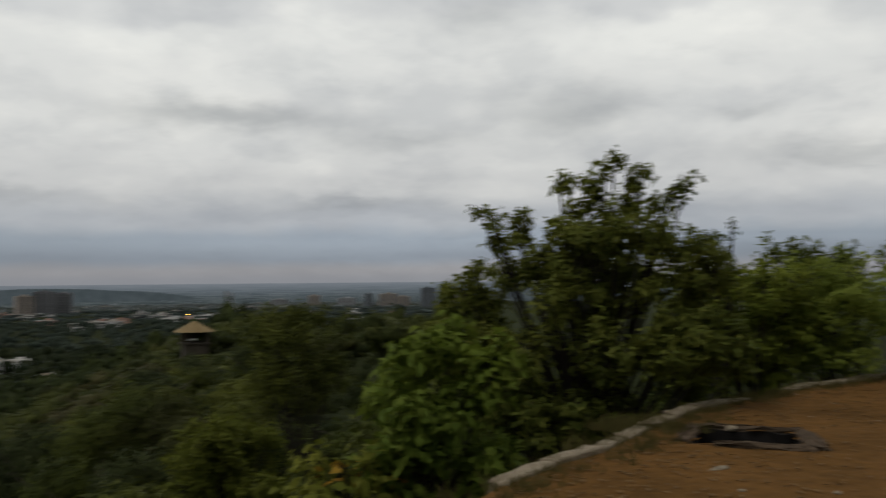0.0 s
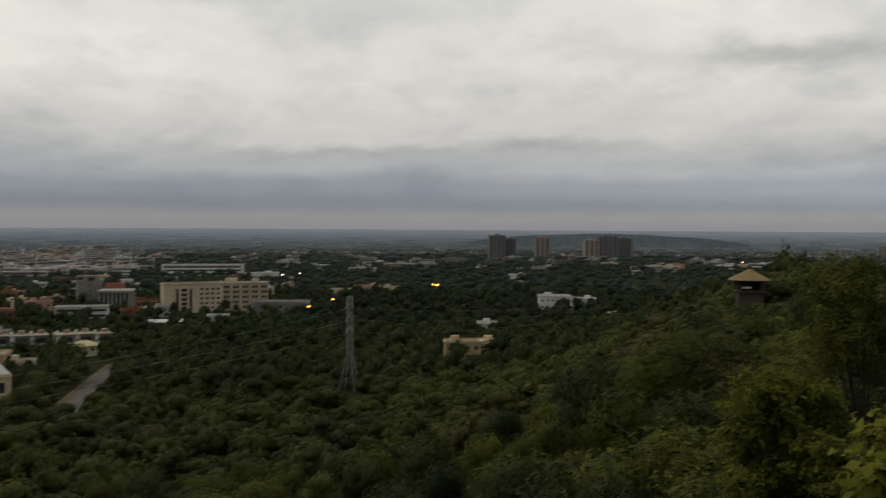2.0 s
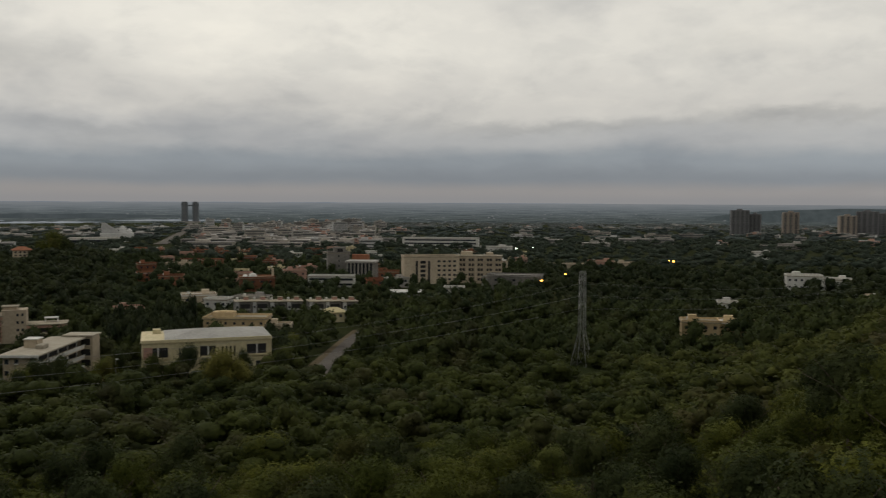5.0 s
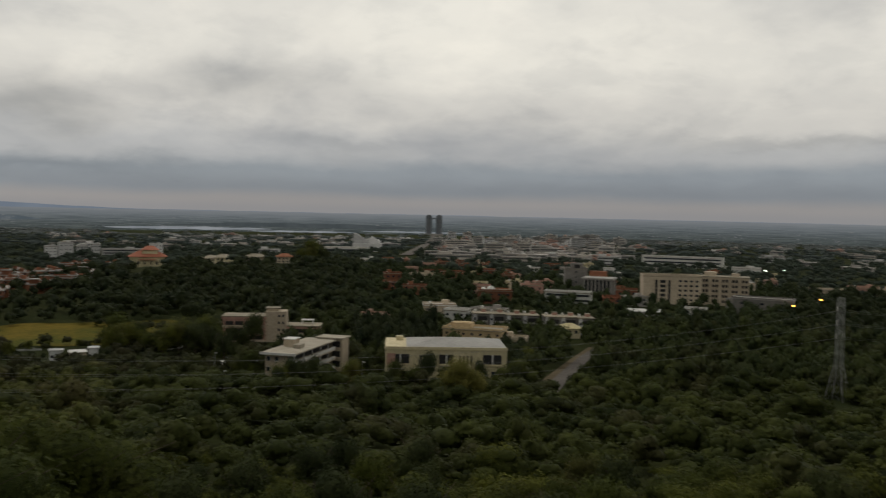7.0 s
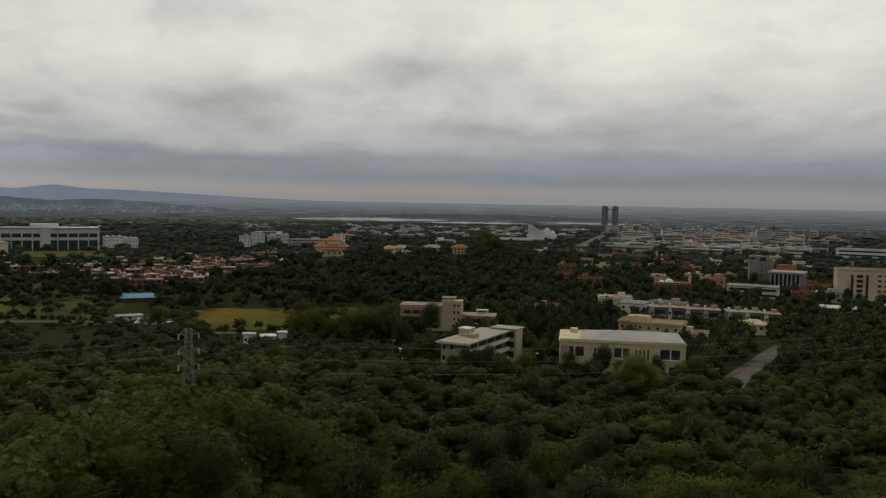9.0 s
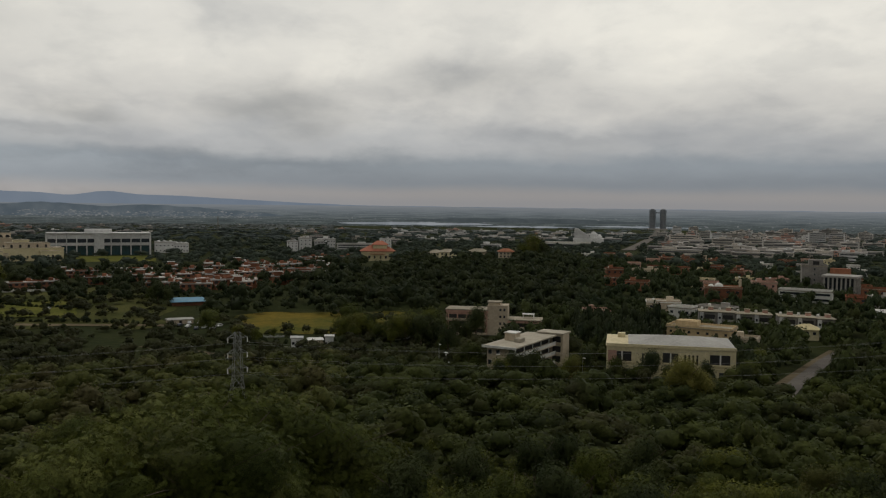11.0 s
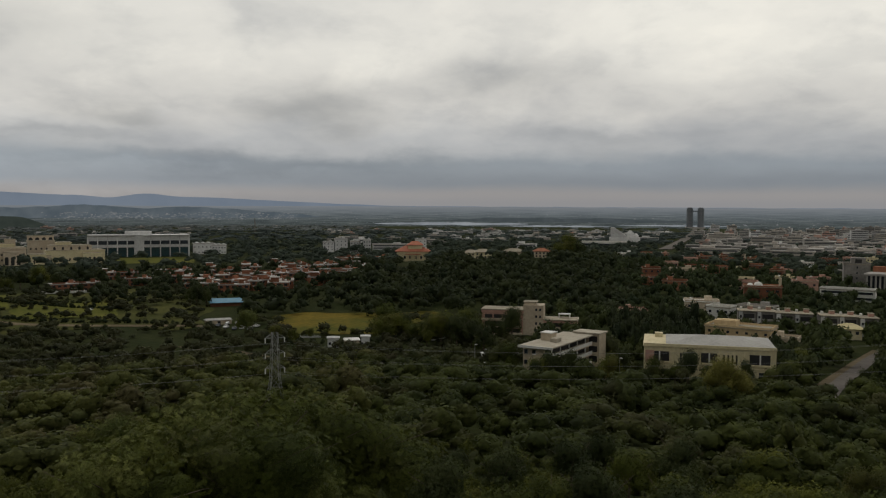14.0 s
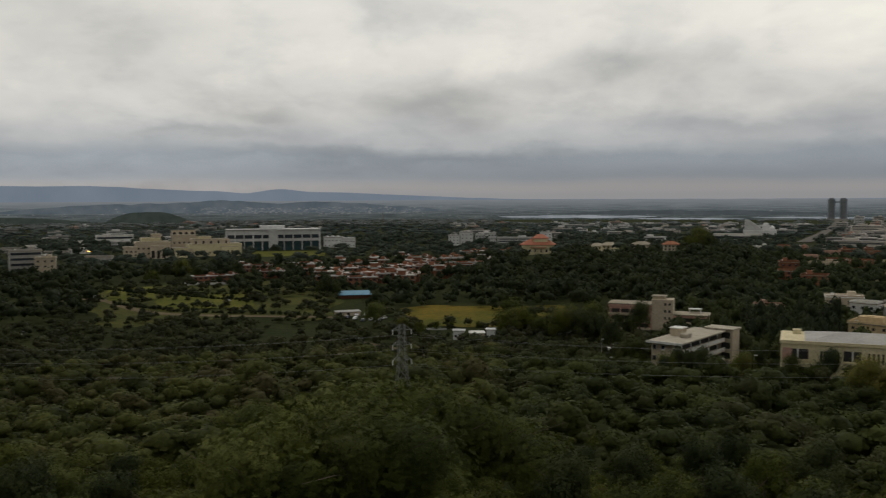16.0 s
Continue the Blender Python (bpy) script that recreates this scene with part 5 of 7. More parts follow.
for i in (0, 1, 3, 4, 5, 7):
    add(fence, "wall_panel", 2.9, 0.25, 1.3, -11 + i * 3, 0, 0, TOWNWHITE)
    add(fence, "pier", 0.4, 0.4, 1.7, -12.5 + i * 3, 0, 0, TOWNWHITE)
yellow_wall = root("yard_wall", 72.7, 277, 2, "ochre yard wall below the pale block", "wall", keep=6)
for i in range(5):
    add(yellow_wall, "wall_panel", 2.6, 0.3, 1.9, -5.2 + i * 2.65, 0, 0, YELLOW)
    add(yellow_wall, "pier", 0.35, 0.4, 2.2, -6.5 + i * 2.65, 0, 0, YELLOW)


def car(az, d, turn, paint, label):
    e = root("parked_car", az, d, turn, label, "car", "parked cars", 3, sink=0.0)
    bm = bmesh.new()
    prof = [(-2.1, 0.35), (-2.1, 0.8), (-1.95, 0.95), (-1.2, 1.0), (-0.7, 1.42), (0.9, 1.42), (1.5, 0.98), (2.1, 0.85), (2.15, 0.35)]
    l = [bm.verts.new((x, -0.82, z)) for x, z in prof]
    r = [bm.verts.new((x, 0.82, z)) for x, z in prof]
    bm.faces.new(l)
    bm.faces.new(r[::-1])
    for i in range(len(prof)):
        j = (i + 1) % len(prof)
        bm.faces.new((l[j], l[i], r[i], r[j]))
    part("body", bm, paint, e)
    add(e, "window", 2.1, 1.68, 0.34, 0.15, 0, 1.02, GLASS)
    for x in (-1.3, 1.3):
        for y in (-0.75, 0.75):
            bm = bmesh.new()
            bmesh.ops.create_cone(bm, cap_ends=True, segments=12, radius1=0.32, radius2=0.32, depth=0.2)
            bmesh.ops.rotate(bm, matrix=Euler((radians(90), 0, 0)).to_matrix(), verts=bm.verts)
            part("wheel", bm, TYRE, e).matrix_basis = pose(x, y, 0.32)
    return e


cars = [car(77.8, 330, 30, CARWHITE, "small white parked car"), car(78.4, 334, 50, CARSILVER, "silver grey parked car"), car(79.3, 341, 70, CARDARK, "dark blue parked car")]
for i, (az, d, turn) in enumerate(((79.1, 334, 80), (79.9, 345, 60), (78.2, 348, 30), (82.1, 330, 10), (81.0, 338, 75), (83.6, 332, 40), (79.7, 303, 80), (95.0, 416, 70), (95.5, 420, 75), (96.0, 417, 80), (96.5, 424, 70), (95.2, 430, 85), (95.8, 434, 75), (96.4, 436, 80), (97.0, 428, 70), (94.6, 424, 60), (82.6, 380, 60), (82.0, 386, 30), (83.1, 376, 80), (84.0, 372, 20), (112.5, 540, 0), (116.6, 420, 30), (75.6, 292, 10), (104.6, 500, 60))):
    p = spot(az, d)
    copy_thing(cars[(0, 0, 1, 0, 2)[i % 5]], pose(p.x, p.y, p.z + 0.05, 0, 0, az + turn))
    KEEP.append((p.x, p.y, 4))


# ---- power line ----
def strut(verts, faces, a, b, w):
    """A square bar from a to b."""
    a, b = Vector(a), Vector(b)
    t = (b - a).normalized()
    s = t.cross(Vector((0.3, 0.2, 1)) if abs(t.z) < 0.9 else Vector((1, 0.2, 0))).normalized() * w / 2
    u = t.cross(s).normalized() * w / 2
    k = len(verts)
    for p in (a, b):
        verts.extend([tuple(p + s + u), tuple(p - s + u), tuple(p - s - u), tuple(p + s - u)])
    for i in range(4):
        j = (i + 1) % 4
        faces.append((k + i, k + j, k + 4 + j, k + 4 + i))
    faces.append((k, k + 1, k + 2, k + 3))
    faces.append((k + 7, k + 6, k + 5, k + 4))


def pylon(az, d, h, base, arm, turn, label, slim=True):
    e = root("pylon", az, d, turn, label, "pylon", "pylons", base * 0.6)
    waist, top = h * 0.37, h

    def half(z):
        if not slim:
            return base / 2 * (1 - 0.66 * min(1.0, z / (h * 0.55)) ** 0.8) - 0.012 * max(0.0, z - h * 0.55)
        return base / 2 + (base * 0.16 - base / 2) * min(1.0, z / waist) if z < waist else base * 0.16 - base * 0.03 * (z - waist) / (top - waist)

    corners = ((-1, -1), (1, -1), (1, 1), (-1, 1))
    for cx, cy in corners:
        v, f = [], []
        strut(v, f, (cx * half(0), cy * half(0), 0), (cx * half(waist), cy * half(waist), waist), 0.19 if slim else 0.13)
        strut(v, f, (cx * half(waist), cy * half(waist), waist), (cx * half(top), cy * half(top), top), 0.16 if slim else 0.11)
        mesh_obj("leg", v, f, STEEL, e)
    levels = [0.0]
    while levels[-1] < top - 1:
        levels.append(min(top, levels[-1] + max(2.2, half(levels[-1]) * 2.2)))
    for z0, z1 in zip(levels, levels[1:]):
        v, f = [], []
        for i in range(4):
            (ax, ay), (bx, by) = corners[i], corners[(i + 1) % 4]
            strut(v, f, (ax * half(z0), ay * half(z0), z0), (bx * half(z1), by * half(z1), z1), 0.055 if slim else 0.07)
            strut(v, f, (bx * half(z0), by * half(z0), z0), (ax * half(z1), ay * half(z1), z1), 0.055 if slim else 0.07)
            strut(v, f, (ax * half(z1), ay * half(z1), z1), (bx * half(z1), by * half(z1), z1), 0.055 if slim else 0.07)
        tagged(mesh_obj("bracing", v, f, STEEL, e), kind="stuff")
    tips = []
    for z in (h * 0.66, h * 0.79, h * 0.92) if slim else (h * 0.53, h * 0.73, h * 0.93):
        for s in (-1, 1):
            v, f = [], []
            tip = (s * arm, 0, z)
            for y in (-1, 1):
                strut(v, f, (s * half(z), y * half(z), z), tip, 0.11)
                strut(v, f, (s * half(z), y * half(z), z + 1.1), tip, 0.10)
            mesh_obj("crossarm", v, f, STEEL, e)
            v, f = [], []
            strut(v, f, tip, (s * arm, 0, z - 1.3), 0.22)
            mesh_obj("insulator", v, f, WHITE, e, "pale insulator string")
            tips.append((s * arm, 0, z - 1.3))
    return e, [e.matrix_world @ Vector(p) for p in tips]


KEEP += [(*bearing(41.25, 280), 7), (*bearing(41.2, 268), 5), (*bearing(93.3, 214), 6), (*bearing(93.3, 204), 5), (*bearing(93.3, 194), 4.5), (*bearing(41.2, 258), 5), (*bearing(41.2, 248), 4.5)]
pyl_a, tips_a = pylon(41.25, 294, 32.5, 6.0, 2.6, 66, "tall galvanised lattice pylon standing in the woods")
pyl_b, tips_b = pylon(93.45, 226, 19.5, 4.6, 2.5, 14, "lattice pylon standing in scrub below the hill", False)


def cable(a, b, sag):
    cu = bpy.data.curves.new("power_cable", "CURVE")
    cu.dimensions, cu.bevel_depth, cu.bevel_resolution = "3D", 0.016, 1
    s = cu.splines.new("POLY")
    s.points.add(30)
    for i in range(31):
        u = i / 30
        p = a.lerp(b, u)
        s.points[i].co = (p.x, p.y, p.z - sag * 4 * u * (1 - u), 1)
    cu.materials.append(WIRE)
    ob = tagged(new("power_cable", cu), "thin slack overhead power cable between pylons", "cable", "power cables")
    return ob


for i in range(6):
    cable(tips_a[i], tips_b[i], 4.0 + 0.4 * i)
    off = Vector((*bearing(24.5, 470), 0)) + Vector((i % 2 * 5.0, 0, -44.0 + (i // 2) * 3.2))
    cable(tips_a[i], off, 3.0)
    off = Vector((*bearing(131, 260), 0)) + Vector((i % 2 * 5.0, 0, -38.0 + (i // 2) * 3.2))
    cable(tips_b[i], off, 3.0)

# ---- street lamps ----
SODIUM = glow("sodium_lamp_glow", (1.0, 0.42, 0.06), 9.0)
COOL = glow("cool_white_lamp_glow", (0.95, 0.95, 0.85), 7.0)


def street_lamp(az, d, h, size, material, label):
    e = root("street_lamp", az, d, 0, label, "street lamp", "street lamps", 2.5)
    bm = bmesh.new()
    bmesh.ops.create_cone(bm, cap_ends=True, segments=8, radius1=0.13, radius2=0.07, depth=h)
    bmesh.ops.translate(bm, vec=(0, 0, h / 2), verts=bm.verts)
    part("pole", bm, STEEL, e)
    add(e, "arm", 1.6, 0.1, 0.1, 0.8, 0, h, STEEL)
    # head oversized, the lamp's bloom put into its shape
    bm = bmesh.new()
    bmesh.ops.create_icosphere(bm, subdivisions=2, radius=size)
    bmesh.ops.scale(bm, vec=(1.2, 1, 0.6), verts=bm.verts)
    part("lamp_head", bm, material, e, "glowing lamp head").matrix_basis = pose(1.6, 0, h - size * 0.3)
    return e


street_lamp(35.68, 772, 9.5, 0.95, SODIUM, "street lamp glowing orange above the trees")
street_lamp(35.95, 790, 9.0, 0.6, SODIUM, "dim street lamp glowing orange above the trees")
street_lamp(44.06, 545, 8.5, 0.62, SODIUM, "street lamp glowing orange beside the annex")
street_lamp(42.5, 585, 9.5, 0.7, SODIUM, "street lamp glowing orange beside the annex")
street_lamp(45.67, 960, 11.0, 0.85, COOL, "lit floodlight with a cool white glow")
street_lamp(44.56, 990, 11.0, 0.55, COOL, "lit floodlight with a cool white glow")
street_lamp(16.35, 1250, 22.0, 0.9, SODIUM, "far street lamp glowing orange")
street_lamp(112.9, 900, 12.0, 0.7, SODIUM, "far street lamp glowing yellow")
for az, d in ((76.6, 270), (73.9, 262), (80.4, 300), (71.0, 268)):
    e = root("lamp_post", az, d, 0, "slim unlit lamp post among trees", "street lamp", "unlit lamp posts", 2.5)
    add(e, "pole", 0.16, 0.16, 8.5, 0, 0, 0, STEEL)
    add(e, "lamp_head", 1.0, 0.3, 0.2, 0.4, 0, 8.5, WHITE)
mast = root("mast", 94.67, 2500, 0, "thin lattice radio mast", "mast", keep=4)
mv, mf = [], []
for cx, cy in ((-1, -1), (1, -1), (1, 1), (-1, 1)):
    strut(mv, mf, (cx * 3, cy * 3, 0), (cx * 0.5, cy * 0.5, 44), 0.7)
for i in range(11):
    w0, w1 = 3 - 2.5 * i / 11, 3 - 2.5 * (i + 1) / 11
    for s in (-1, 1):
        strut(mv, mf, (-w0 * s, -w0, i * 4), (w1 * s, -w1, i * 4 + 4), 0.5)
mesh_obj("lattice", mv, mf, DARKCON, mast)

def free(x, y, pad, low=False):
    """True where no building, road, field or sight line from the camera keeps trees away."""
    ok = np.ones(len(x), bool)
    for kx, ky, r in KEEP:
        ok &= (x - kx) ** 2 + (y - ky) ** 2 > (r + pad) ** 2
    for inv, hw, hd in FOOT:
        m = np.array(inv)
        lx, ly = m[0, 0] * x + m[0, 1] * y + m[0, 3], m[1, 0] * x + m[1, 1] * y + m[1, 3]
        ok &= (np.abs(lx) > hw + pad + 1.5) | (np.abs(ly) > hd + pad + 2.0)
    d, az = np.hypot(x, y), np.degrees(np.arctan2(-x, y))
    for a0, a1, d0, d1 in STRIPS if not low else ():
        ragged = np.sin(x * 0.11 + 2 * np.sin(y * 0.05)) * np.sin(y * 0.13 + 1.5 * np.sin(x * 0.06))
        rim = np.minimum(np.minimum(az - a0, a1 - az) * 0.0175 * d, np.minimum(d - d0, d1 - d))
        ok &= ~((az > a0) & (az < a1) & (d > d0) & (d < d1) & (rim > 4.0 + 11.0 * ragged) & (ragged < 0.80))
    for a0, a1, d0, d1 in () if low else OPEN:
        clump = np.sin(x * 0.05 + 2.2 * np.sin(y * 0.023)) * np.sin(y * 0.06 + 1.5 * np.sin(x * 0.031))
        ok &= ~((az > a0) & (az < a1) & (d > d0) & (d < d1) & (clump < 0.62))
    return ok


# ---- the town on the plain ----
town = random.Random(11)
TOWNMATS = [TOWNBEIGE, TOWNWHITE, GREY, GREY, TOWNWHITE, PINK, DARKCON]


def town_block(az, d, w, dep, h, material, floors, label):
    e = root("town_building", az, d, town.uniform(-12, 12), label, "building", "town buildings", w * 0.5)
    add(e, "wall", w, dep, h, 0, 0, 0, material)
    add(e, "roof", w + 1, dep + 1, 0.6, 0, 0, h, FLATROOF)
    for f in range(floors):
        add(e, "window_band", w * 0.92, 0.3, h / floors * 0.40, 0, -dep / 2 - 0.05, h * (f + 0.35) / floors, WINFAR)
    add(e, "roof_hut", w * 0.3, dep * 0.4, 3.0, town.uniform(-0.3, 0.3) * w, 0, h + 0.6, material)


def rq(v, q):
    return max(q, round(v / q) * q)


# business district beside the boulevard: low in front, higher behind
for i in range(150):
    az = town.uniform(54.0, 66.2)
    d = 1180 * (2900 / 1180) ** town.random()
    far = (d - 1180) / 1700
    h = rq(town.uniform(6, 13) + far * town.uniform(2, 24), 3)
    town_block(az, d, rq(town.uniform(12, 36), 6), rq(town.uniform(12, 24), 4), h, town.choice([TOWNBEIGE, GREY, GREY, TOWNWHITE, TOWNBEIGE, DARKCON, PINK]), max(2, int(h / 4)),
               "pale office building in the dense town centre")
for az, d, w, h in ((57.1, 2080, 34, 27), (56.0, 2100, 30, 26), (64.9, 1760, 50, 20), (62.5, 1600, 36, 18), (60.7, 1195, 52, 9), (65.2, 1200, 62, 10), (56.6, 1290, 70, 8), (59.4, 1300, 60, 9)):
    town_block(az, d, w, 20, h, TOWNWHITE if h > 25 else TOWNBEIGE, max(2, int(h / 4)), "cream office building with dark window bands")
# garden suburb below the town centre: roofs showing between trees
for i in range(70):
    az = town.uniform(45, 71)
    d = town.uniform(440, 1150)
    p = spot(az, d)
    if not free(np.array([p.x]), np.array([p.y]), 8.0)[0]:
        continue
    m = town.choice([BEIGE, WHITE, BRICK, PINK, GREY, CREAM, BRICK])
    e = flat_block("suburban_house", az, d, rq(town.uniform(9, 18), 3), 9, town.choice((5.5, 6.5, 7.5)), m, "flat-roofed suburban house between garden trees", "house", town.uniform(-25, 25), 2, 3, "suburban houses", extra=i % 2 == 0)
# low white buildings along the far shore
for i in range(46):
    az = town.uniform(67.5, 84.0)
    d = town.uniform(1750, 2900)
    town_block(az, d, rq(town.uniform(14, 60), 10), 14, rq(town.uniform(4, 8), 2), town.choice([TOWNWHITE, TOWNWHITE, TOWNBEIGE]), 2, "low white building near the far shore")
# scattered far houses
for i in range(190):
    az = town.uniform(2, 56) if town.random() < 0.65 else town.uniform(66, 118)
    d = 1300 * (4100 / 1300) ** town.random()
    if 66 < az < 86 and d > 3000:
        continue
    h = rq(town.uniform(5, 10), 3)
    town_block(az, d, rq(town.uniform(12, 50), 10), 14, h, town.choice(TOWNMATS), 2, "far pale house among trees")
# sprinkle of the remotest houses on the middle hills and the hazy plain
sv, sf = [], []
for i in range(760):
    az = town.uniform(2, 118)
    if town.random() < 0.55:
        az = town.uniform(92, 106)
    r = town.uniform(4335, 4700)
    z = -110.5 + (r - 4330) / 560 * 97 + 1
    w, h = town.uniform(4, 13), town.uniform(1.5, 4.5)
    if 92 < az < 112:
        r, z = town.uniform(4480, 4510), town.uniform(-92, -48)
    m = pose(*bearing(az, r), z, 0, 0, az)
    k = len(sv)
    for x in (-w / 2, w / 2):
        for y in (-5, 5):
            for zz in (0, h):
                sv.append(tuple(m @ Vector((x, y, zz))))
    for f in ((0, 1, 3, 2), (4, 6, 7, 5), (0, 4, 5, 1), (2, 3, 7, 6), (1, 5, 7, 3), (0, 2, 6, 4)):
        sf.append(tuple(k + q for q in f))
tagged(mesh_obj("far_houses", sv, sf, FARHOUSE), "sprinkle of remote houses on the hazy plain, their pale walls glowing", "far houses", kind="stuff")

# ---- trees ----
npr = np.random.RandomState(7)


def crown_cards(n, card, lobes, spread, tall, rs, inner=True, full=False):
    """Leaf sprays over a cluster of lobes, crown radius 1, standing on z = 0: vertices, normals and faces as arrays."""
    cs = []
    for i in range(lobes):
        a = rs.uniform(0, 2 * np.pi)
        r = spread * np.sqrt(rs.uniform(0.02, 1))
        z = tall * (0.42 + 0.43 * (1 - (r / max(spread, 0.01)) ** 1.5) * rs.uniform(0.5, 1) - 0.12 * rs.uniform(0, 1))
        cs.append((r * np.cos(a), r * np.sin(a), z * rs.uniform(0.85, 1.12), rs.uniform(0.17, 0.40)))
    cs[0] = (0.0, 0.0, tall * 0.50, 0.54)
    cs[1] = (cs[1][0] * 0.6, cs[1][1] * 0.6, tall * 0.62, 0.42)
    cs = np.array(cs)
    pick = rs.choice(lobes, n, p=cs[:, 3] ** 2 / (cs[:, 3] ** 2).sum())
    dirs = rs.normal(size=(n, 3))
    dirs[:, 2] = np.abs(dirs[:, 2]) * np.where(rs.uniform(size=n) < 0.74, 1, -0.6)
    dirs /= np.linalg.norm(dirs, axis=1)[:, None]
    rad = cs[pick, 3] * (rs.uniform(0.82, 1.14, n) + 0.22 * (rs.uniform(size=n) < 0.15))
    pos = cs[pick, :3] + dirs * rad[:, None]
    nrm = dirs + rs.normal(size=(n, 3)) * 0.42 + np.array([0, 0, 0.3])
    nrm /= np.linalg.norm(nrm, axis=1)[:, None]
    t = np.cross(nrm, rs.normal(size=(n, 3)))
    t /= np.linalg.norm(t, axis=1)[:, None]
    b = np.cross(nrm, t)
    s = (card * rs.uniform(0.55, 1.3, n))[:, None]
    q = np.stack([pos - t * s, pos - b * s * 0.72, pos + t * s, pos + b * s * 0.72], 1)
    verts = q.reshape(-1, 3)
    soft = dirs * 0.9 + nrm * 0.35
    soft /= np.linalg.norm(soft, axis=1)[:, None]
    norms = np.repeat(soft, 4, axis=0)
    faces = np.arange(n * 4).reshape(n, 4)
    if inner:
        iv, nv, fc = [], [], []
        sides = 6 if full or n > 160 else 5
        for c in cs:
            k = len(iv)
            r = c[3] * (0.86 if n < 1000 else 0.76)
            turn = rs.uniform(0, 6.28)
            for zz, rr in ((-0.6, 0.72), (0.15, 1.0), (0.72, 0.62), (0.93, 0.16)) if full or n > 160 else ((-0.5, 0.8), (0.25, 0.97), (0.88, 0.34)):
                for a in range(sides):
                    an = a * 2 * np.pi / sides + turn + zz
                    w = r * rs.uniform(0.72, 1.18)
                    iv.append((c[0] + w * rr * np.cos(an), c[1] + w * rr * np.sin(an), c[2] + w * zz))
                    nv.append((rr * np.cos(an), rr * np.sin(an), zz + 0.1))
            for lev in range(3 if full or n > 160 else 2):
                for a in range(sides):
                    i0, i1 = k + lev * sides + a, k + lev * sides + (a + 1) % sides
                    fc.append((i0, i1, i1 + sides, i0 + sides))
            top = len(iv) - sides
            fc.append((top, top + 1, top + 2, top + 3))
        faces = np.concatenate([faces, np.array(fc) + len(verts)])
        verts = np.concatenate([verts, np.array(iv)])
        norms = np.concatenate([norms, np.array(nv)])
    return verts, norms, faces


def quad_mesh(name, verts, faces, material, norms=None):
    me = bpy.data.meshes.new(name)
    me.vertices.add(len(verts))
    me.vertices.foreach_set("co", np.ascontiguousarray(verts, dtype=np.float32).ravel())
    me.loops.add(len(faces) * 4)
    me.loops.foreach_set("vertex_index", np.ascontiguousarray(faces, dtype=np.int32).ravel())
    me.polygons.add(len(faces))
    me.polygons.foreach_set("loop_start", np.arange(0, len(faces) * 4, 4, dtype=np.int32))
    me.update(calc_edges=True)
    if norms is not None:
        me.polygons.foreach_set("use_smooth", np.ones(len(faces), bool))
        me.normals_split_custom_set_from_vertices(norms.tolist())
    me.materials.append(material)
    return me


def scatter(n, az0, az1, d0, d1, gap, rs, power=0.5, pad=1.0, low=False):
    """Bearings and distances thinned to a least gap."""
    out, grid = [], {}
    az = rs.uniform(az0, az1, n)
    d = np.sqrt(rs.uniform(d0 ** 2, d1 ** 2, n)) if power == 0.5 else d0 * (d1 / d0) ** rs.uniform(0, 1, n)
    x, y = -d * np.sin(np.radians(az)), d * np.cos(np.radians(az))
    ok = free(x, y, pad, low)
    for px, py in zip(x[ok], y[ok]):
        c = (int(px // gap), int(py // gap))
        if any((px - qx) ** 2 + (py - qy) ** 2 < gap * gap for i in (-1, 0, 1) for j in (-1, 0, 1) for qx, qy in grid.get((c[0] + i, c[1] + j), ())):
            continue
        grid.setdefault(c, []).append((px, py))
        out.append((px, py))
    return np.array(out)


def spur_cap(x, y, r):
    """Greatest tree height on the spur between the hill and the lookout, set low to fit the camera's view of the
    lookout.
    """
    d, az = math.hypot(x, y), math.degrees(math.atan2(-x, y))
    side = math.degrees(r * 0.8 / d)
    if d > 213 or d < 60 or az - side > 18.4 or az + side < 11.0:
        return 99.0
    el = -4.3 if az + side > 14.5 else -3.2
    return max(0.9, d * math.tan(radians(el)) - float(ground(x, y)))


def woods(name, pts, rlo, rhi, hlo, hhi, cards, card, lobes, material, label, rs, variants=6, tall=1.6, full=False):
    """Many trees joined into one: too many and too far to tell apart."""
    temps = [crown_cards(cards, card, lobes, 0.62, tall, rs, full=full) for _ in range(variants)]
    vs, ns, fs, base = [], [], [], 0
    gz = ground(pts[:, 0], pts[:, 1])
    for (px, py), z in zip(pts, gz):
        v, nn, f = temps[rs.randint(variants)]
        a = rs.uniform(0, 6.28)
        big = rs.uniform() ** 1.5
        r, h = rlo + (rhi - rlo) * big, (hlo + (hhi - hlo) * min(1.0, 0.6 * big + rs.uniform(0, 0.5))) * (1.35 if rs.uniform() < 0.1 else 1.0)
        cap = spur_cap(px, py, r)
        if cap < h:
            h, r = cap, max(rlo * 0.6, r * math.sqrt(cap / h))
        c, s = math.cos(a) * r, math.sin(a) * r
        w = np.empty_like(v)
        w[:, 0] = v[:, 0] * c - v[:, 1] * s + px
        w[:, 1] = v[:, 0] * s + v[:, 1] * c + py
        w[:, 2] = v[:, 2] * (h / tall) + z - 0.4
        vs.append(w)
        ns.append(np.stack([(nn[:, 0] * c - nn[:, 1] * s) / r, (nn[:, 0] * s + nn[:, 1] * c) / r, nn[:, 2]], 1))
        fs.append(f + base)
        base += len(v)
    ob = new(name, quad_mesh(name, np.concatenate(vs), np.concatenate(fs), material, np.concatenate(ns)))
    return tagged(ob, label, "woods", kind="stuff")


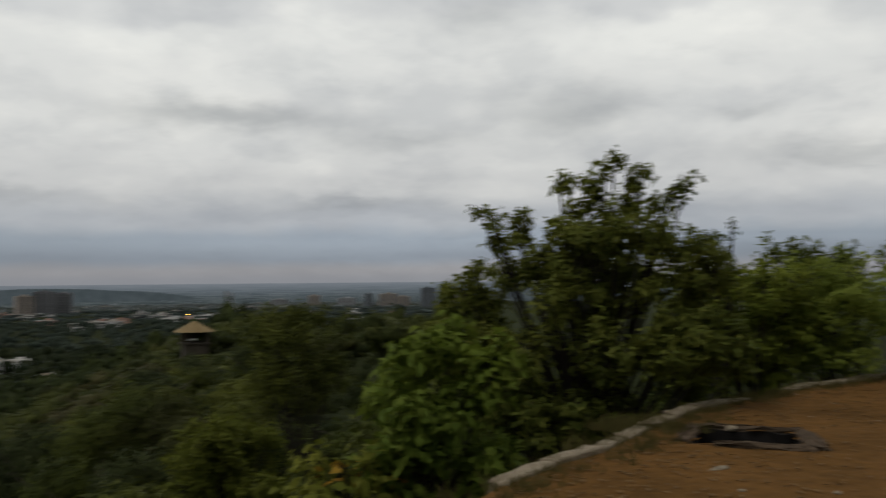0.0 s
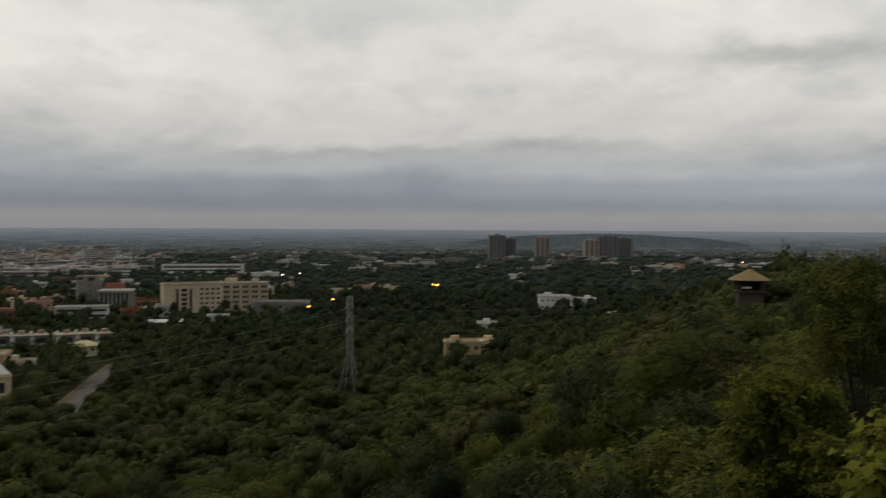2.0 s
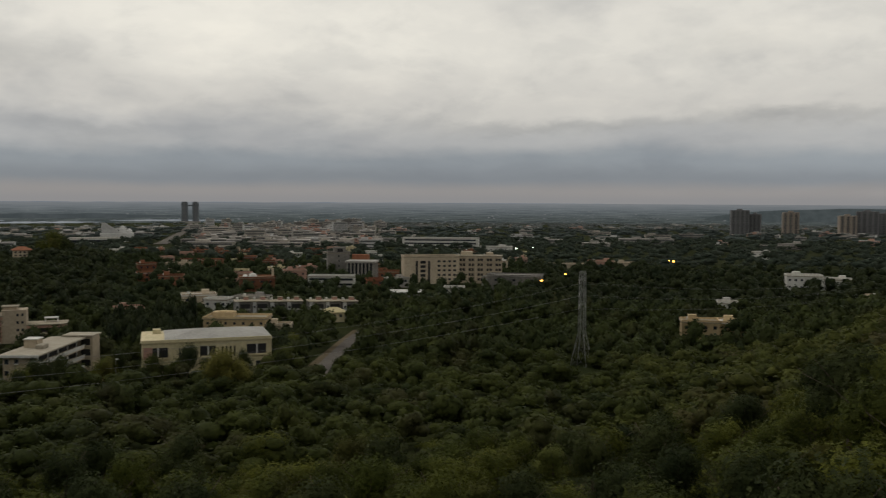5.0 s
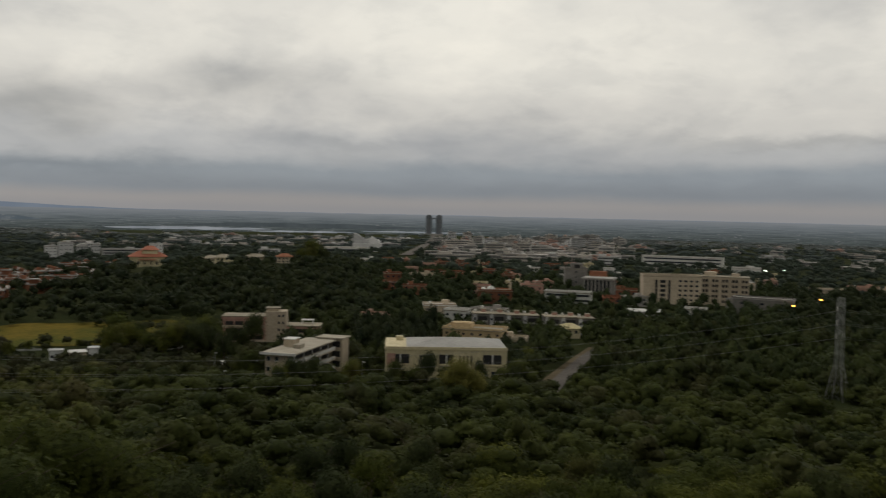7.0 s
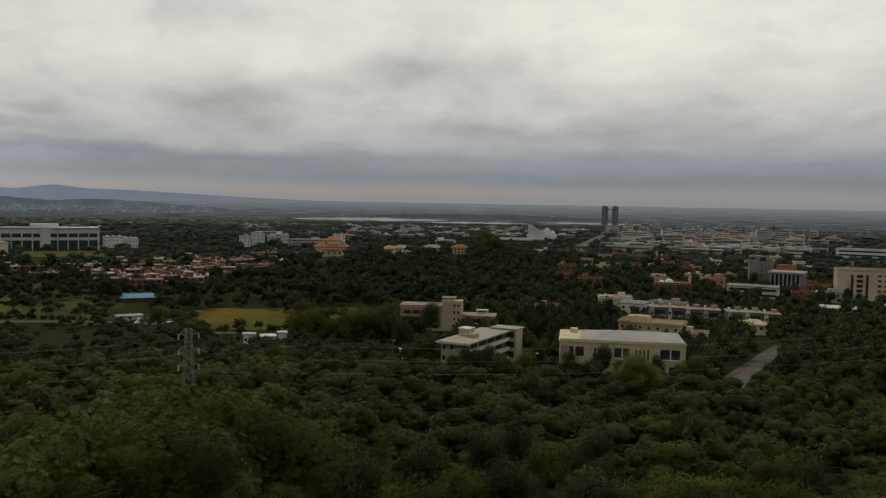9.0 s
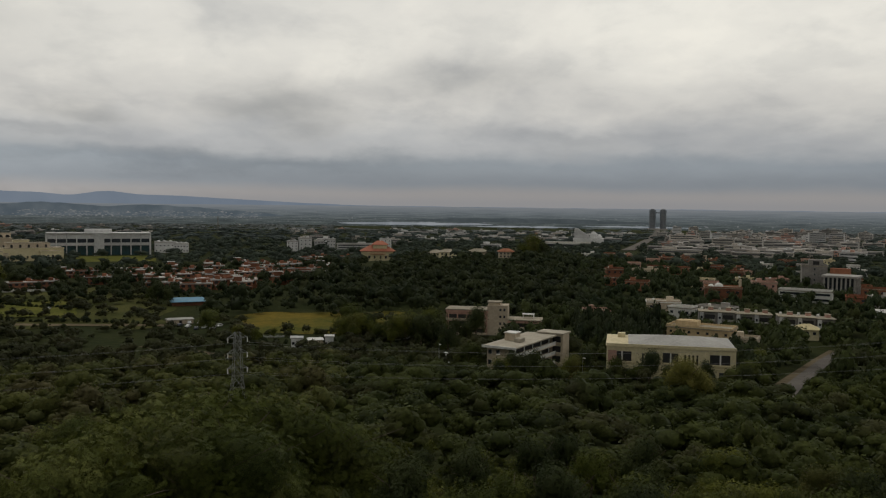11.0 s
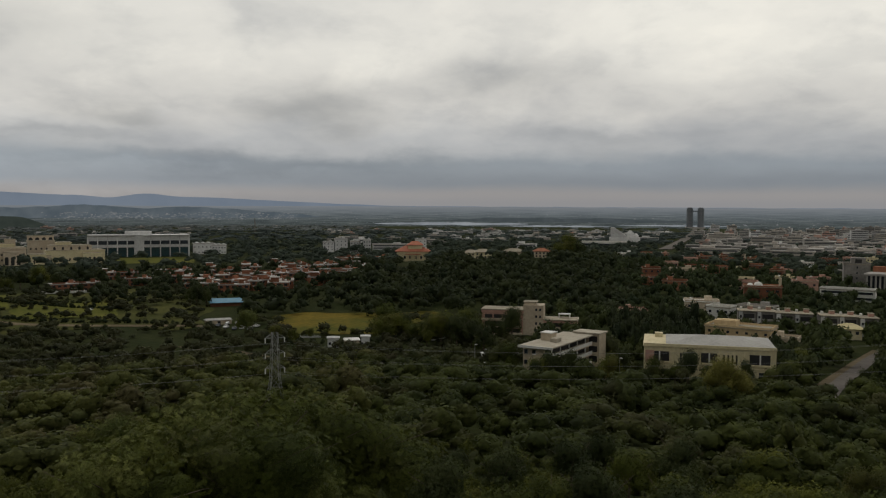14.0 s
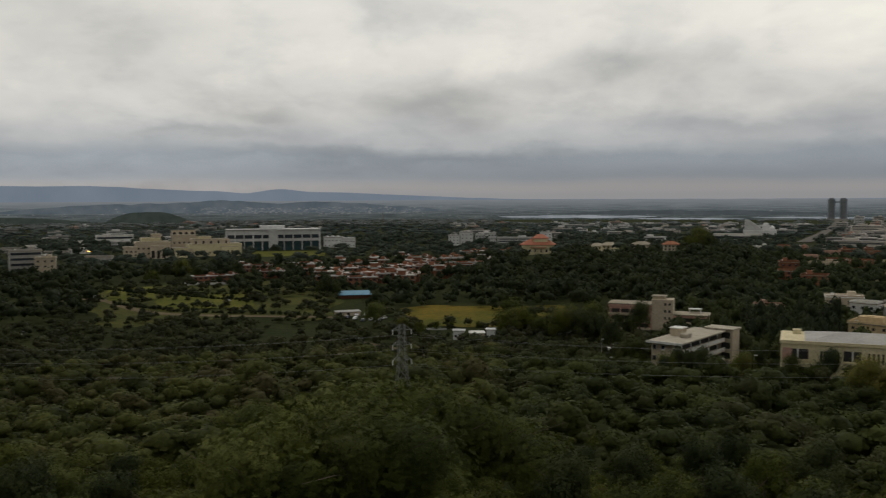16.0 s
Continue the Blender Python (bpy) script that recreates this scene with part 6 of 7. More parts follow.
def limb(verts, faces, pts, r0, r1, n=6):
    k = len(verts)
    for i, p in enumerate(pts):
        r = r0 + (r1 - r0) * i / (len(pts) - 1)
        for a in range(n):
            verts.append((p[0] + r * math.cos(a * 6.283 / n), p[1] + r * math.sin(a * 6.283 / n), p[2]))
    for i in range(len(pts) - 1):
        for a in range(n):
            b = (a + 1) % n
            faces.append((k + i * n + a, k + i * n + b, k + (i + 1) * n + b, k + (i + 1) * n + a))


def trunk_obj(parent, h, r, spread, rs, limbs=5):
    v, f = [], []
    lean = rs.uniform(-0.06, 0.06, 2) * h
    top = (lean[0], lean[1], h * 0.62)
    limb(v, f, [(0, 0, -0.5), (lean[0] * 0.3, lean[1] * 0.3, h * 0.22), (lean[0] * 0.7, lean[1] * 0.7, h * 0.45), top], r, r * 0.45)
    for i in range(limbs):
        a = i * 6.283 / limbs + rs.uniform(-0.4, 0.4)
        z0 = h * rs.uniform(0.28, 0.5)
        e = (math.cos(a) * spread * 0.75, math.sin(a) * spread * 0.75, h * rs.uniform(0.6, 0.85))
        limb(v, f, [(lean[0] * 0.5, lean[1] * 0.5, z0), (e[0] * 0.45, e[1] * 0.45, z0 + (e[2] - z0) * 0.6), e], r * 0.42, r * 0.12, 5)
    return mesh_obj("trunk", v, f, BARK, parent)


def wood_tree(r, h, cards, card, lobes, material, label, rs, spread=0.62, tall=1.6, name="tree"):
    e = tagged(new(name), label, "tree", "hillside trees")
    trunk_obj(e, h, 0.022 * h + 0.03, r, rs)
    v, nn, f = crown_cards(cards, card / r, lobes, spread, tall, rs)
    v = v * np.array([r, r, h / tall])
    c = new("crown", quad_mesh("crown", v, f, material, nn))
    c.parent = e
    return e


trs = np.random.RandomState(21)
kinds = [wood_tree(5.0, 7.6, 1600, 0.225, 13, LEAF_WOOD, "broad-crowned green hillside tree", trs),
         wood_tree(4.2, 8.4, 1450, 0.225, 10, LEAF_WOOD, "round-headed green hillside tree", trs),
         wood_tree(6.0, 7.2, 1800, 0.245, 16, LEAF_WOOD, "wide spreading green hillside tree", trs, 0.74),
         wood_tree(3.2, 5.4, 1050, 0.2, 8, LEAF_WOOD, "small bushy green hillside tree", trs),
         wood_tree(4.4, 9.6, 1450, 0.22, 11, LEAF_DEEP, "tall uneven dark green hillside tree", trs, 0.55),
         wood_tree(3.8, 6.8, 1400, 0.185, 10, LEAF_SOFT, "light feathery hillside tree", trs, 0.6),
         wood_tree(6.6, 12.0, 3000, 0.24, 15, LEAF_TAWNY, "big tawny olive tree standing before the hall", trs, 0.6)]


def swell(x, y):
    """Drifts of taller and lower trees."""
    return 0.5 + 0.5 * np.sin(x * 0.075 + 1.7 * np.sin(y * 0.045)) * np.sin(y * 0.068 + 1.3 * np.sin(x * 0.05 + 1.0))


TALL = (7.2, 8.0, 6.8, 5.1, 9.1, 6.4, 11.4)
near_pts = scatter(4600, -16, 121, 34, 140, 7.0, trs, pad=0.5)
near_pts = near_pts[np.argsort(np.hypot(near_pts[:, 0], near_pts[:, 1]))][:255]
used = set()
for i, (px, py) in enumerate(near_pts):
    bear = math.degrees(math.atan2(-px, py))
    # dark-leaved trees are commoner on these bearings, in place of shade on the slope
    shade_mix = 62 < bear < 88 or bear < 42
    k = trs.choice(6, p=[0.17, 0.13, 0.12, 0.10, 0.42, 0.06] if shade_mix else [0.22, 0.18, 0.16, 0.16, 0.16, 0.12])
    s = trs.uniform(0.72, 0.95) + 0.3 * float(swell(px, py))
    s *= 0.42 + 0.58 * float(ease(7, 13, math.degrees(math.atan2(-px, py))))
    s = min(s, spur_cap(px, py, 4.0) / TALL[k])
    m = pose(px, py, float(ground(px, py)) - 0.3, 0, 0, trs.uniform(0, 360))
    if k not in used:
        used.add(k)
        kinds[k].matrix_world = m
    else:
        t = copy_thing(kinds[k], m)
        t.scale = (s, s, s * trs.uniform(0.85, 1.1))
DMAX = float(np.hypot(*near_pts[-1]))
for i, (px, py) in enumerate(scatter(420, 20, 121, 15, 36, 4.4, trs, pad=0.0)):
    t = copy_thing(kinds[(3, 3, 5, 1)[i % 4]], pose(px, py, float(ground(px, py)) - 0.4, 0, 0, i * 67.0))
    t.scale = (0.55, 0.55, 0.55)
    tagged(t, "low green shrub on the steep slope", "shrub", "slope shrubs")
woods("slope_scrub", scatter(1500, 13, 121, 11, 44, 2.0, trs, pad=0.0), 0.7, 1.3, 1.0, 2.0, 110, 0.13, 5, LEAF_DEEP, "low leafy scrub on the slope below the terrace", trs)
# darker leaves here stand in for the shade in the gaps between crowns
woods("undergrowth", scatter(1500, -4, 24, 44, 150, 3.6, trs, pad=0.0), 1.5, 2.9, 1.6, 3.2, 80, 0.13, 5, LEAF_DEEP, "undergrowth of the spur, coloured darker in place of shade between the trees", trs)
woods("undergrowth", scatter(4600, 24, 121, 44, 150, 3.6, trs, pad=0.0), 1.5, 2.9, 1.6, 3.2, 80, 0.13, 5, LEAF_WOOD, "dense green undergrowth between the hillside trees", trs)
# leaf tone changes by bearing: the slope's darker stretches are coloured in
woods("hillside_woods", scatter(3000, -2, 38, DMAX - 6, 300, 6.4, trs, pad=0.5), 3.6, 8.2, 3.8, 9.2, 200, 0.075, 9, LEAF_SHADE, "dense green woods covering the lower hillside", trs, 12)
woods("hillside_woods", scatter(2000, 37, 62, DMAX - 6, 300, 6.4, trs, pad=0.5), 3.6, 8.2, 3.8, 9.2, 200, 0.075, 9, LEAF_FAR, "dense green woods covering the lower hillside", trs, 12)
woods("hillside_woods", scatter(2200, 61, 88, DMAX - 6, 300, 6.4, trs, pad=0.5), 3.6, 8.4, 3.4, 9.0, 200, 0.075, 9, LEAF_SHADE, "woods on the lower hillside, coloured dark green in place of shade", trs, 12)
woods("hillside_woods", scatter(2500, 87, 121, DMAX - 6, 300, 6.4, trs, pad=0.5), 3.6, 8.4, 3.4, 9.0, 200, 0.075, 9, LEAF_DULL, "dull olive green woods on the lower hillside", trs, 12)
woods("scrub", scatter(5000, 76, 121, 215, 345, 4.2, trs, pad=0.0, low=True), 1.6, 3.0, 2.0, 3.8, 60, 0.16, 5, LEAF_OLIVE, "dull olive scrub at the foot of the hill", trs)
woods("field_shrubs", scatter(430, 97, 115, 400, 615, 5.0, trs, pad=0.0, low=True), 1.8, 6.0, 1.8, 6.4, 90, 0.12, 7, LEAF_OLIVE, "scattered round shrubs in the fields", trs)
lines = [((111.5, 506), (107.5, 466), (103.5, 452)), ((108.8, 545), (105.5, 512), (102.5, 500)), ((112.4, 585), (108.0, 538), (104.0, 530)), ((103.0, 452), (99.0, 437)), ((93.8, 372), (88.5, 366), (83.5, 378))]
hedge = []
for line in lines:
    q = [Vector(bearing(*p)) for p in line]
    for u, v in zip(q, q[1:]):
        n = int((v - u).length / 2.6)
        hedge += [tuple(u.lerp(v, (i + trs.uniform(0, 0.8)) / n)) for i in range(n)]
woods("hedgerows", np.array(hedge), 1.4, 2.4, 1.8, 3.4, 60, 0.26, 5, LEAF_CITY, "dark hedgerows along the field edges", trs)
woods("garden_trees", scatter(1500, 88.6, 104.5, 520, 800, 8.5, trs, pad=0.2, low=True), 2.8, 5.6, 5.0, 10.0, 64, 0.13, 7, LEAF_CITY, "garden trees between the brick houses", trs)
woods("valley_scrub", scatter(5000, 76, 122, 296, 440, 7.0, trs, pad=0.5), 3.0, 6.4, 3.4, 7.0, 80, 0.13, 7, LEAF_OLIVE, "dull olive trees on the valley floor", trs, 8)
woods("valley_woods", scatter(7000, -2, 76, 290, 460, 7.6, trs, pad=1.0), 3.6, 7.6, 6.0, 14.0, 60, 0.13, 7, LEAF_VALE, "rounded olive green woods on the valley floor", trs, 10)
woods("valley_woods", np.concatenate([scatter(5200, -2, 45, 450, 740, 9.0, trs, pad=1.5), scatter(4800, 71, 122, 450, 740, 9.0, trs, pad=1.5)]), 4.5, 9.5, 6.0, 14.0, 36, 0.14, 6, LEAF_CITY, "dark woods in the valley", trs, 10)
woods("town_trees", scatter(4200, 44.5, 71.5, 440, 760, 7.6, trs, pad=1.5), 3.0, 6.6, 5.5, 12.0, 52, 0.14, 6, LEAF_TOWN, "dark garden trees between the suburban houses", trs, 10)
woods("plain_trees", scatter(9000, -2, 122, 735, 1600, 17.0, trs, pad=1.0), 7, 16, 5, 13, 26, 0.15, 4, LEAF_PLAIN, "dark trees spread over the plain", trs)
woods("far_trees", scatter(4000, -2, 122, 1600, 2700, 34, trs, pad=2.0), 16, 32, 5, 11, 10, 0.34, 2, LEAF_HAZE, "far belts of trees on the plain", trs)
woods("far_trees", scatter(6000, -2, 122, 2700, 4250, 40, trs, pad=2.0), 20, 38, 5, 10, 8, 0.34, 2, LEAF_REMOTE, "remotest belts of trees on the plain, paled to stand in for haze", trs)
# taller stands: dark evergreens behind the hall, big trees on the knoll
woods("evergreen_stand", scatter(500, 66.4, 71.4, 334, 405, 4.6, trs, pad=0.5), 2.8, 4.2, 13, 18, 190, 0.11, 12, LEAF_CITY, "stand of tall dark evergreens behind the hall", trs, full=True)
woods("roadside_stand", scatter(300, 60.4, 62.2, 284, 352, 4.2, trs, pad=0.2), 2.6, 4.2, 8, 13, 190, 0.11, 12, LEAF_CITY, "tall dark trees between the hall and the road", trs, full=True)
woods("knoll_woods", scatter(1500, 70.0, 86.5, 500, 860, 8.0, trs, pad=1.0), 5, 10, 5, 11, 60, 0.12, 8, LEAF_KNOLL, "big green trees covering the wooded knoll", trs, 10)
for az, dd, k, s in ((69.3, 258, 4, 0.85), (67.5, 270, 1, 0.95), (72.0, 272, 0, 0.9), (74.6, 266, 0, 1.0), (62.3, 268, 3, 1.2), (70.6, 280, 1, 0.8), (76.4, 262, 3, 1.1),
                     (74.2, 850, 4, 2.5), (75.0, 868, 4, 1.8), (73.4, 845, 4, 1.7), (77.4, 935, 4, 1.9), (78.3, 945, 4, 1.7), (81.2, 352, 4, 1.75), (80.4, 356, 4, 1.5), (82.2, 362, 4, 1.5), (86.5, 374, 0, 1.6), (85.6, 380, 2, 1.9), (84.8, 388, 0, 1.4), (103.2, 140, 5, 1.7), (101.8, 148, 5, 1.4), (104.6, 144, 5, 1.5), (91.2, 384, 3, 1.1), (90.2, 388, 3, 0.9), (88.4, 386, 3, 1.0), (82.9, 380, 0, 1.5), (92.3, 372, 0, 1.0), (93.4, 380, 0, 1.1), (98.3, 505, 4, 1.6), (97.7, 500, 4, 1.3), (75.7, 270, 4, 0.95), (73.5, 277, 4, 0.85), (75.0, 274, 4, 0.8), (71.2, 282, 4, 0.9), (79.3, 372, 4, 1.3), (78.6, 366, 4, 1.2), (80.6, 380, 4, 1.5), (73.4, 385, 4, 1.3), (60.9, 272, 4, 1.0), (57.2, 268, 4, 0.8), (56.5, 288, 4, 0.9), (55.8, 316, 4, 0.95), (55.4, 340, 4, 0.9), (66.8, 272, 4, 1.25), (68.8, 272, 0, 1.3), (63.2, 276, 4, 1.1), (74.2, 262, 4, 1.4), (75.0, 264, 4, 1.25), (76.4, 258, 4, 1.0)):
    p = spot(az, dd)
    t = copy_thing(kinds[k], pose(p.x, p.y, p.z - 0.3, 0, 0, az * 50))
    t.scale = (s * 0.8, s * 0.8, s)
p = spot(64.5, 230)
kinds[6].matrix_world = pose(p.x, p.y, p.z - 0.3)
kinds[6].scale = (1.25, 1.25, 1.22)
for az, dd, s in ((28.2, 76, 0.8), (27.0, 82, 0.9), (29.2, 84, 0.85), (28.4, 90, 0.9), (26.6, 74, 0.7), (29.6, 76, 0.7)):
    p = spot(az, dd)
    t = copy_thing(kinds[3 if s < 0.88 else 0], pose(p.x, p.y, p.z - 0.6, 0, 0, az * 90))
    t.scale = (s, s, s)
for az, dd, el, k in ((95.0, 96, -10.7, 1), (92.6, 100, -11.2, 0), (97.6, 94, -11.3, 5), (90.2, 102, -11.9, 0), (99.6, 92, -12.1, 1), (87.8, 106, -12.6, 2), (101.8, 88, -12.6, 0), (96.4, 84, -12.9, 2), (93.2, 86, -13.2, 5), (103.6, 84, -13.4, 5),
                      (81.6, 345, -6.9, 4), (82.6, 352, -6.7, 0), (80.6, 350, -7.3, 4), (83.6, 360, -7.2, 2), (79.8, 340, -8.2, 0), (74.3, 780, -1.7, 0), (73.7, 772, -2.2, 4), (75.0, 790, -2.3, 0), (78.8, 790, -2.7, 4), (86.0, 376, -7.0, 0), (85.2, 382, -6.9, 4), (60.9, 300, -8.9, 4), (60.2, 322, -8.4, 0), (59.7, 346, -8.0, 4), (62.0, 304, -9.2, 1), (61.4, 318, -8.5, 4),
                      (75.5, 268, -9.2, 4), (76.3, 262, -9.6, 1), (70.9, 272, -8.9, 4), (66.7, 276, -8.7, 4), (71.6, 268, -9.3, 0), (79.8, 330, -7.6, 4), (78.4, 290, -8.7, 0),
                      (108.4, 640, -3.8, 4), (107.4, 650, -3.6, 0), (106.4, 630, -4.1, 4), (109.2, 620, -4.3, 0), (105.7, 660, -4.1, 4), (98.6, 520, -5.2, 0), (102.7, 800, -3.4, 4), (86.2, 388, -6.3, 0), (85.1, 380, -6.9, 4), (95.1, 400, -6.5, 5), (78.0, 372, -6.3, 4), (80.8, 380, -6.5, 0)):
    p = spot(az, dd)
    s = (dd * math.tan(radians(el)) - p.z) / TALL[k]
    t = copy_thing(kinds[k], pose(p.x, p.y, p.z - 0.4, 0, 0, az * 61))
    t.scale = (s * 0.95, s * 0.95, s)
woods("slope_scrub", scatter(900, 8, 34, 30, 86, 2.6, np.random.RandomState(77), pad=0.0), 1.2, 2.6, 1.4, 3.0, 130, 0.11, 7, LEAF_DEEP, "leafy green scrub filling the slope", np.random.RandomState(78))

# ---- the hilltop terrace ----
TZ = -1.62
EDGE = [(-1.9, -9.0), (-2.1, -2.0), (-1.6, 2.0), (-0.9, 4.6), (0.42, 6.90), (1.42, 8.22), (2.18, 9.45), (3.05, 10.70), (4.10, 11.70), (5.55, 13.05), (7.6, 14.4), (12.0, 17.0), (24.0, 22.0)]
PIT = (3.06, 8.92, 0.98, 0.86, -19.0)


def in_pit(x, y, pad=0.0):
    px, py, w, h, turn = PIT
    q = Matrix.Rotation(radians(-turn), 2) @ Vector((x - px, y - py))
    return abs(q.x) < w / 2 + pad and abs(q.y) < h / 2 + pad


# surface: finely meshed earth, cut by the pit, with a worn edge along the kerb
edge_v = [Vector(p) for p in EDGE]


def edge_x(y):
    for a, b in zip(edge_v, edge_v[1:]):
        if a.y <= y <= b.y:
            return a.x + (b.x - a.x) * (y - a.y) / (b.y - a.y)
    return edge_v[-1].x


def earth_z(x, y):
    return TZ + 0.035 * noise.noise(Vector((x * 0.5, y * 0.5, 0))) + 0.012 * noise.noise(Vector((x * 2.6, y * 2.6, 3)))


bm = bmesh.new()
nx, ny = 100, 190
gridv = []
for j in range(ny + 1):
    y = -9 + 31 * j / ny
    x0 = edge_x(y) + 0.04 * math.sin(y * 5)
    row = []
    for i in range(nx + 1):
        u = (i / nx) ** 1.4
        x = x0 + (26 - x0) * u
        row.append(bm.verts.new((x, y, earth_z(x, y))))
    gridv.append(row)
for j in range(ny):
    for i in range(nx):
        c = (gridv[j][i].co + gridv[j + 1][i + 1].co) / 2
        if not in_pit(c.x, c.y, 0.02):
            bm.faces.new((gridv[j][i], gridv[j][i + 1], gridv[j + 1][i + 1], gridv[j + 1][i]))
skirt = [bm.verts.new((r[0].co.x, r[0].co.y, TZ - 1.2)) for r in gridv]
for j in range(ny):
    bm.faces.new((gridv[j][0], gridv[j + 1][0], skirt[j + 1], skirt[j]))
terrace = tagged(part("terrace", bm, EARTH, None), "bare reddish earth terrace on the hilltop", "ground", kind="structure")

# kerb stones, worn and broken
krs = random.Random(4)
kerb = tagged(new("kerb"), "broken pale concrete kerb along the terrace edge", "kerb", kind="structure")
for a, b in zip(edge_v[1:-1], edge_v[2:]):
    length = (b - a).length
    n = max(1, round(length / 0.95))
    for i in range(n):
        p = a.lerp(b, (i + 0.5) / n)
        if p.y < 6.6 or krs.random() < 0.14:
            continue
        bm = bmesh.new()
        bmesh.ops.create_cube(bm, size=1)
        bmesh.ops.scale(bm, vec=(length / n * krs.uniform(0.92, 1.0), 0.19, 0.34), verts=bm.verts)
        bmesh.ops.subdivide_edges(bm, edges=bm.edges[:], cuts=3, use_grid_fill=True)
        bmesh.ops.bevel(bm, geom=[e for e in bm.edges if e.calc_face_angle(0) > 1.0], offset=0.015, segments=1, affect="EDGES")
        for v in bm.verts:
            v.co += noise.noise_vector(v.co * 6 + Vector((p.x, p.y, 0))) * 0.022
        ob = part("kerb_stone", bm, KERB, kerb)
        ang = math.degrees(math.atan2(b.y - a.y, b.x - a.x))
        ob.matrix_basis = pose(p.x - 0.03, p.y + 0.03, TZ - 0.12 + krs.uniform(-0.03, 0.02), krs.uniform(-5, 5), krs.uniform(-3, 3), ang + krs.uniform(-4, 4))

# open pit with a rough rim
px, py, pw, ph, pt = PIT
pit = tagged(new("drain_pit"), "open dark drain pit with a rough concrete rim in the earth", "drain")
pit.matrix_world = pose(px, py, TZ, 0, 0, pt)
for name, sx, sy, x, y in (("pit_wall", pw + 0.2, 0.1, 0, ph / 2 + 0.05), ("pit_wall", pw + 0.2, 0.1, 0, -ph / 2 - 0.05), ("pit_wall", 0.1, ph, pw / 2 + 0.05, 0), ("pit_wall", 0.1, ph, -pw / 2 - 0.05, 0)):
    bm = bmesh.new()
    bmesh.ops.create_cube(bm, size=1)
    bmesh.ops.scale(bm, vec=(sx, sy, 0.9), verts=bm.verts)
    bmesh.ops.subdivide_edges(bm, edges=bm.edges[:], cuts=4, use_grid_fill=True)
    for v in bm.verts:
        v.co += Vector((krs.uniform(-1, 1), krs.uniform(-1, 1), krs.uniform(-1, 1))) * 0.02
    part(name, bm, PITSHADE, pit).matrix_basis = pose(x, y, -0.47)
add(pit, "pit_floor", pw + 0.1, ph + 0.1, 0.1, 0, 0, -0.95, PITSHADE)
for x, y, sx, sy, rz in ((0.0, 0.50, 1.06, 0.10, 2), (-0.58, 0.04, 0.14, 0.9, -4), (0.60, -0.04, 0.18, 0.96, 5), (0.16, -0.50, 0.90, 0.12, -2)):
    bm = bmesh.new()
    bmesh.ops.create_cube(bm, size=1)
    bmesh.ops.scale(bm, vec=(sx, sy, 0.05), verts=bm.verts)
    bmesh.ops.subdivide_edges(bm, edges=bm.edges[:], cuts=5, use_grid_fill=True)
    for v in bm.verts:
        v.co += Vector((krs.uniform(-1, 1), krs.uniform(-1, 1), krs.uniform(-1, 0.7))) * 0.028
    part("rim", bm, PITCON, pit).matrix_basis = pose(x, y, 0.0, 0, 0, rz)


def stone(x, y, sx, sy, sz, label):
    bm = bmesh.new()
    bmesh.ops.create_icosphere(bm, subdivisions=2, radius=0.5)
    bmesh.ops.scale(bm, vec=(sx, sy, sz), verts=bm.verts)
    for v in bm.verts:
        v.co *= 1 + 0.25 * noise.noise(v.co * 6 / max(sx, 0.1) + Vector((x, y, 0)))
    ob = tagged(part("stone", bm, KERB, None), label, "stone", "loose stones")
    ob.matrix_world = pose(x, y, earth_z(x, y) + sz * 0.25, 0, 0, krs.uniform(0, 180))
    return ob


stone(2.32, 7.45, 0.26, 0.09, 0.035, "flat pale stone slab lying on the earth")
stone(3.05, 9.36, 0.13, 0.09, 0.07, "pale rough stone on the pit rim")
for i in range(26):
    x, y = krs.uniform(1.2, 7), krs.uniform(6.2, 12)
    if x > edge_x(y) + 0.3 and not in_pit(x, y, 0.2):
        s = krs.uniform(0.02, 0.05)
        stone(x, y, s * 1.4, s, s * 0.6, "small stone lying on the earth")

# litter of dry leaves and grass tufts
lv, lf = [], []
for i in range(1500):
    y = krs.uniform(5.5, 16)
    x = edge_x(y) + abs(krs.gauss(0, 1.6)) + 0.1
    if in_pit(x, y, 0.1):
        continue
    z, a, s = earth_z(x, y) + 0.012, krs.uniform(0, 6.28), krs.uniform(0.015, 0.05)
    c, q = math.cos(a) * s, math.sin(a) * s
    k = len(lv)
    lv += [(x - c, y - q, z), (x + q * 0.4, y - c * 0.4, z + 0.008), (x + c, y + q, z), (x - q * 0.4, y + c * 0.4, z + 0.01)]
    lf.append((k, k + 1, k + 2, k + 3))
tagged(mesh_obj("leaf_litter", lv, lf, LITTER), "scatter of dry brown leaves on the earth", "leaf litter", kind="stuff")
tv, tf = [], []
for i in range(400):
    y = krs.uniform(5.5, 17)
    cx, cy = edge_x(y) + krs.gauss(0.2, 0.24), y
    if 0 < i < 70:
        cx, cy = 2.15 + krs.gauss(0, 0.28), 9.62 + krs.gauss(0, 0.2)
    for b in range(14):
        a, l = krs.uniform(0, 6.28), krs.uniform(0.06, 0.17)
        x, y2 = cx + krs.gauss(0, 0.05), cy + krs.gauss(0, 0.05)
        z = TZ - 0.03
        k = len(tv)
        w = 0.006
        tv += [(x - w, y2, z), (x + w, y2, z), (x + math.cos(a) * l * 0.4, y2 + math.sin(a) * l * 0.4, z + l)]
        tf.append((k, k + 1, k + 2))
tagged(mesh_obj("grass", tv, tf, DRYGRASS), "thin grass tufts along the kerb", "grass", kind="stuff")


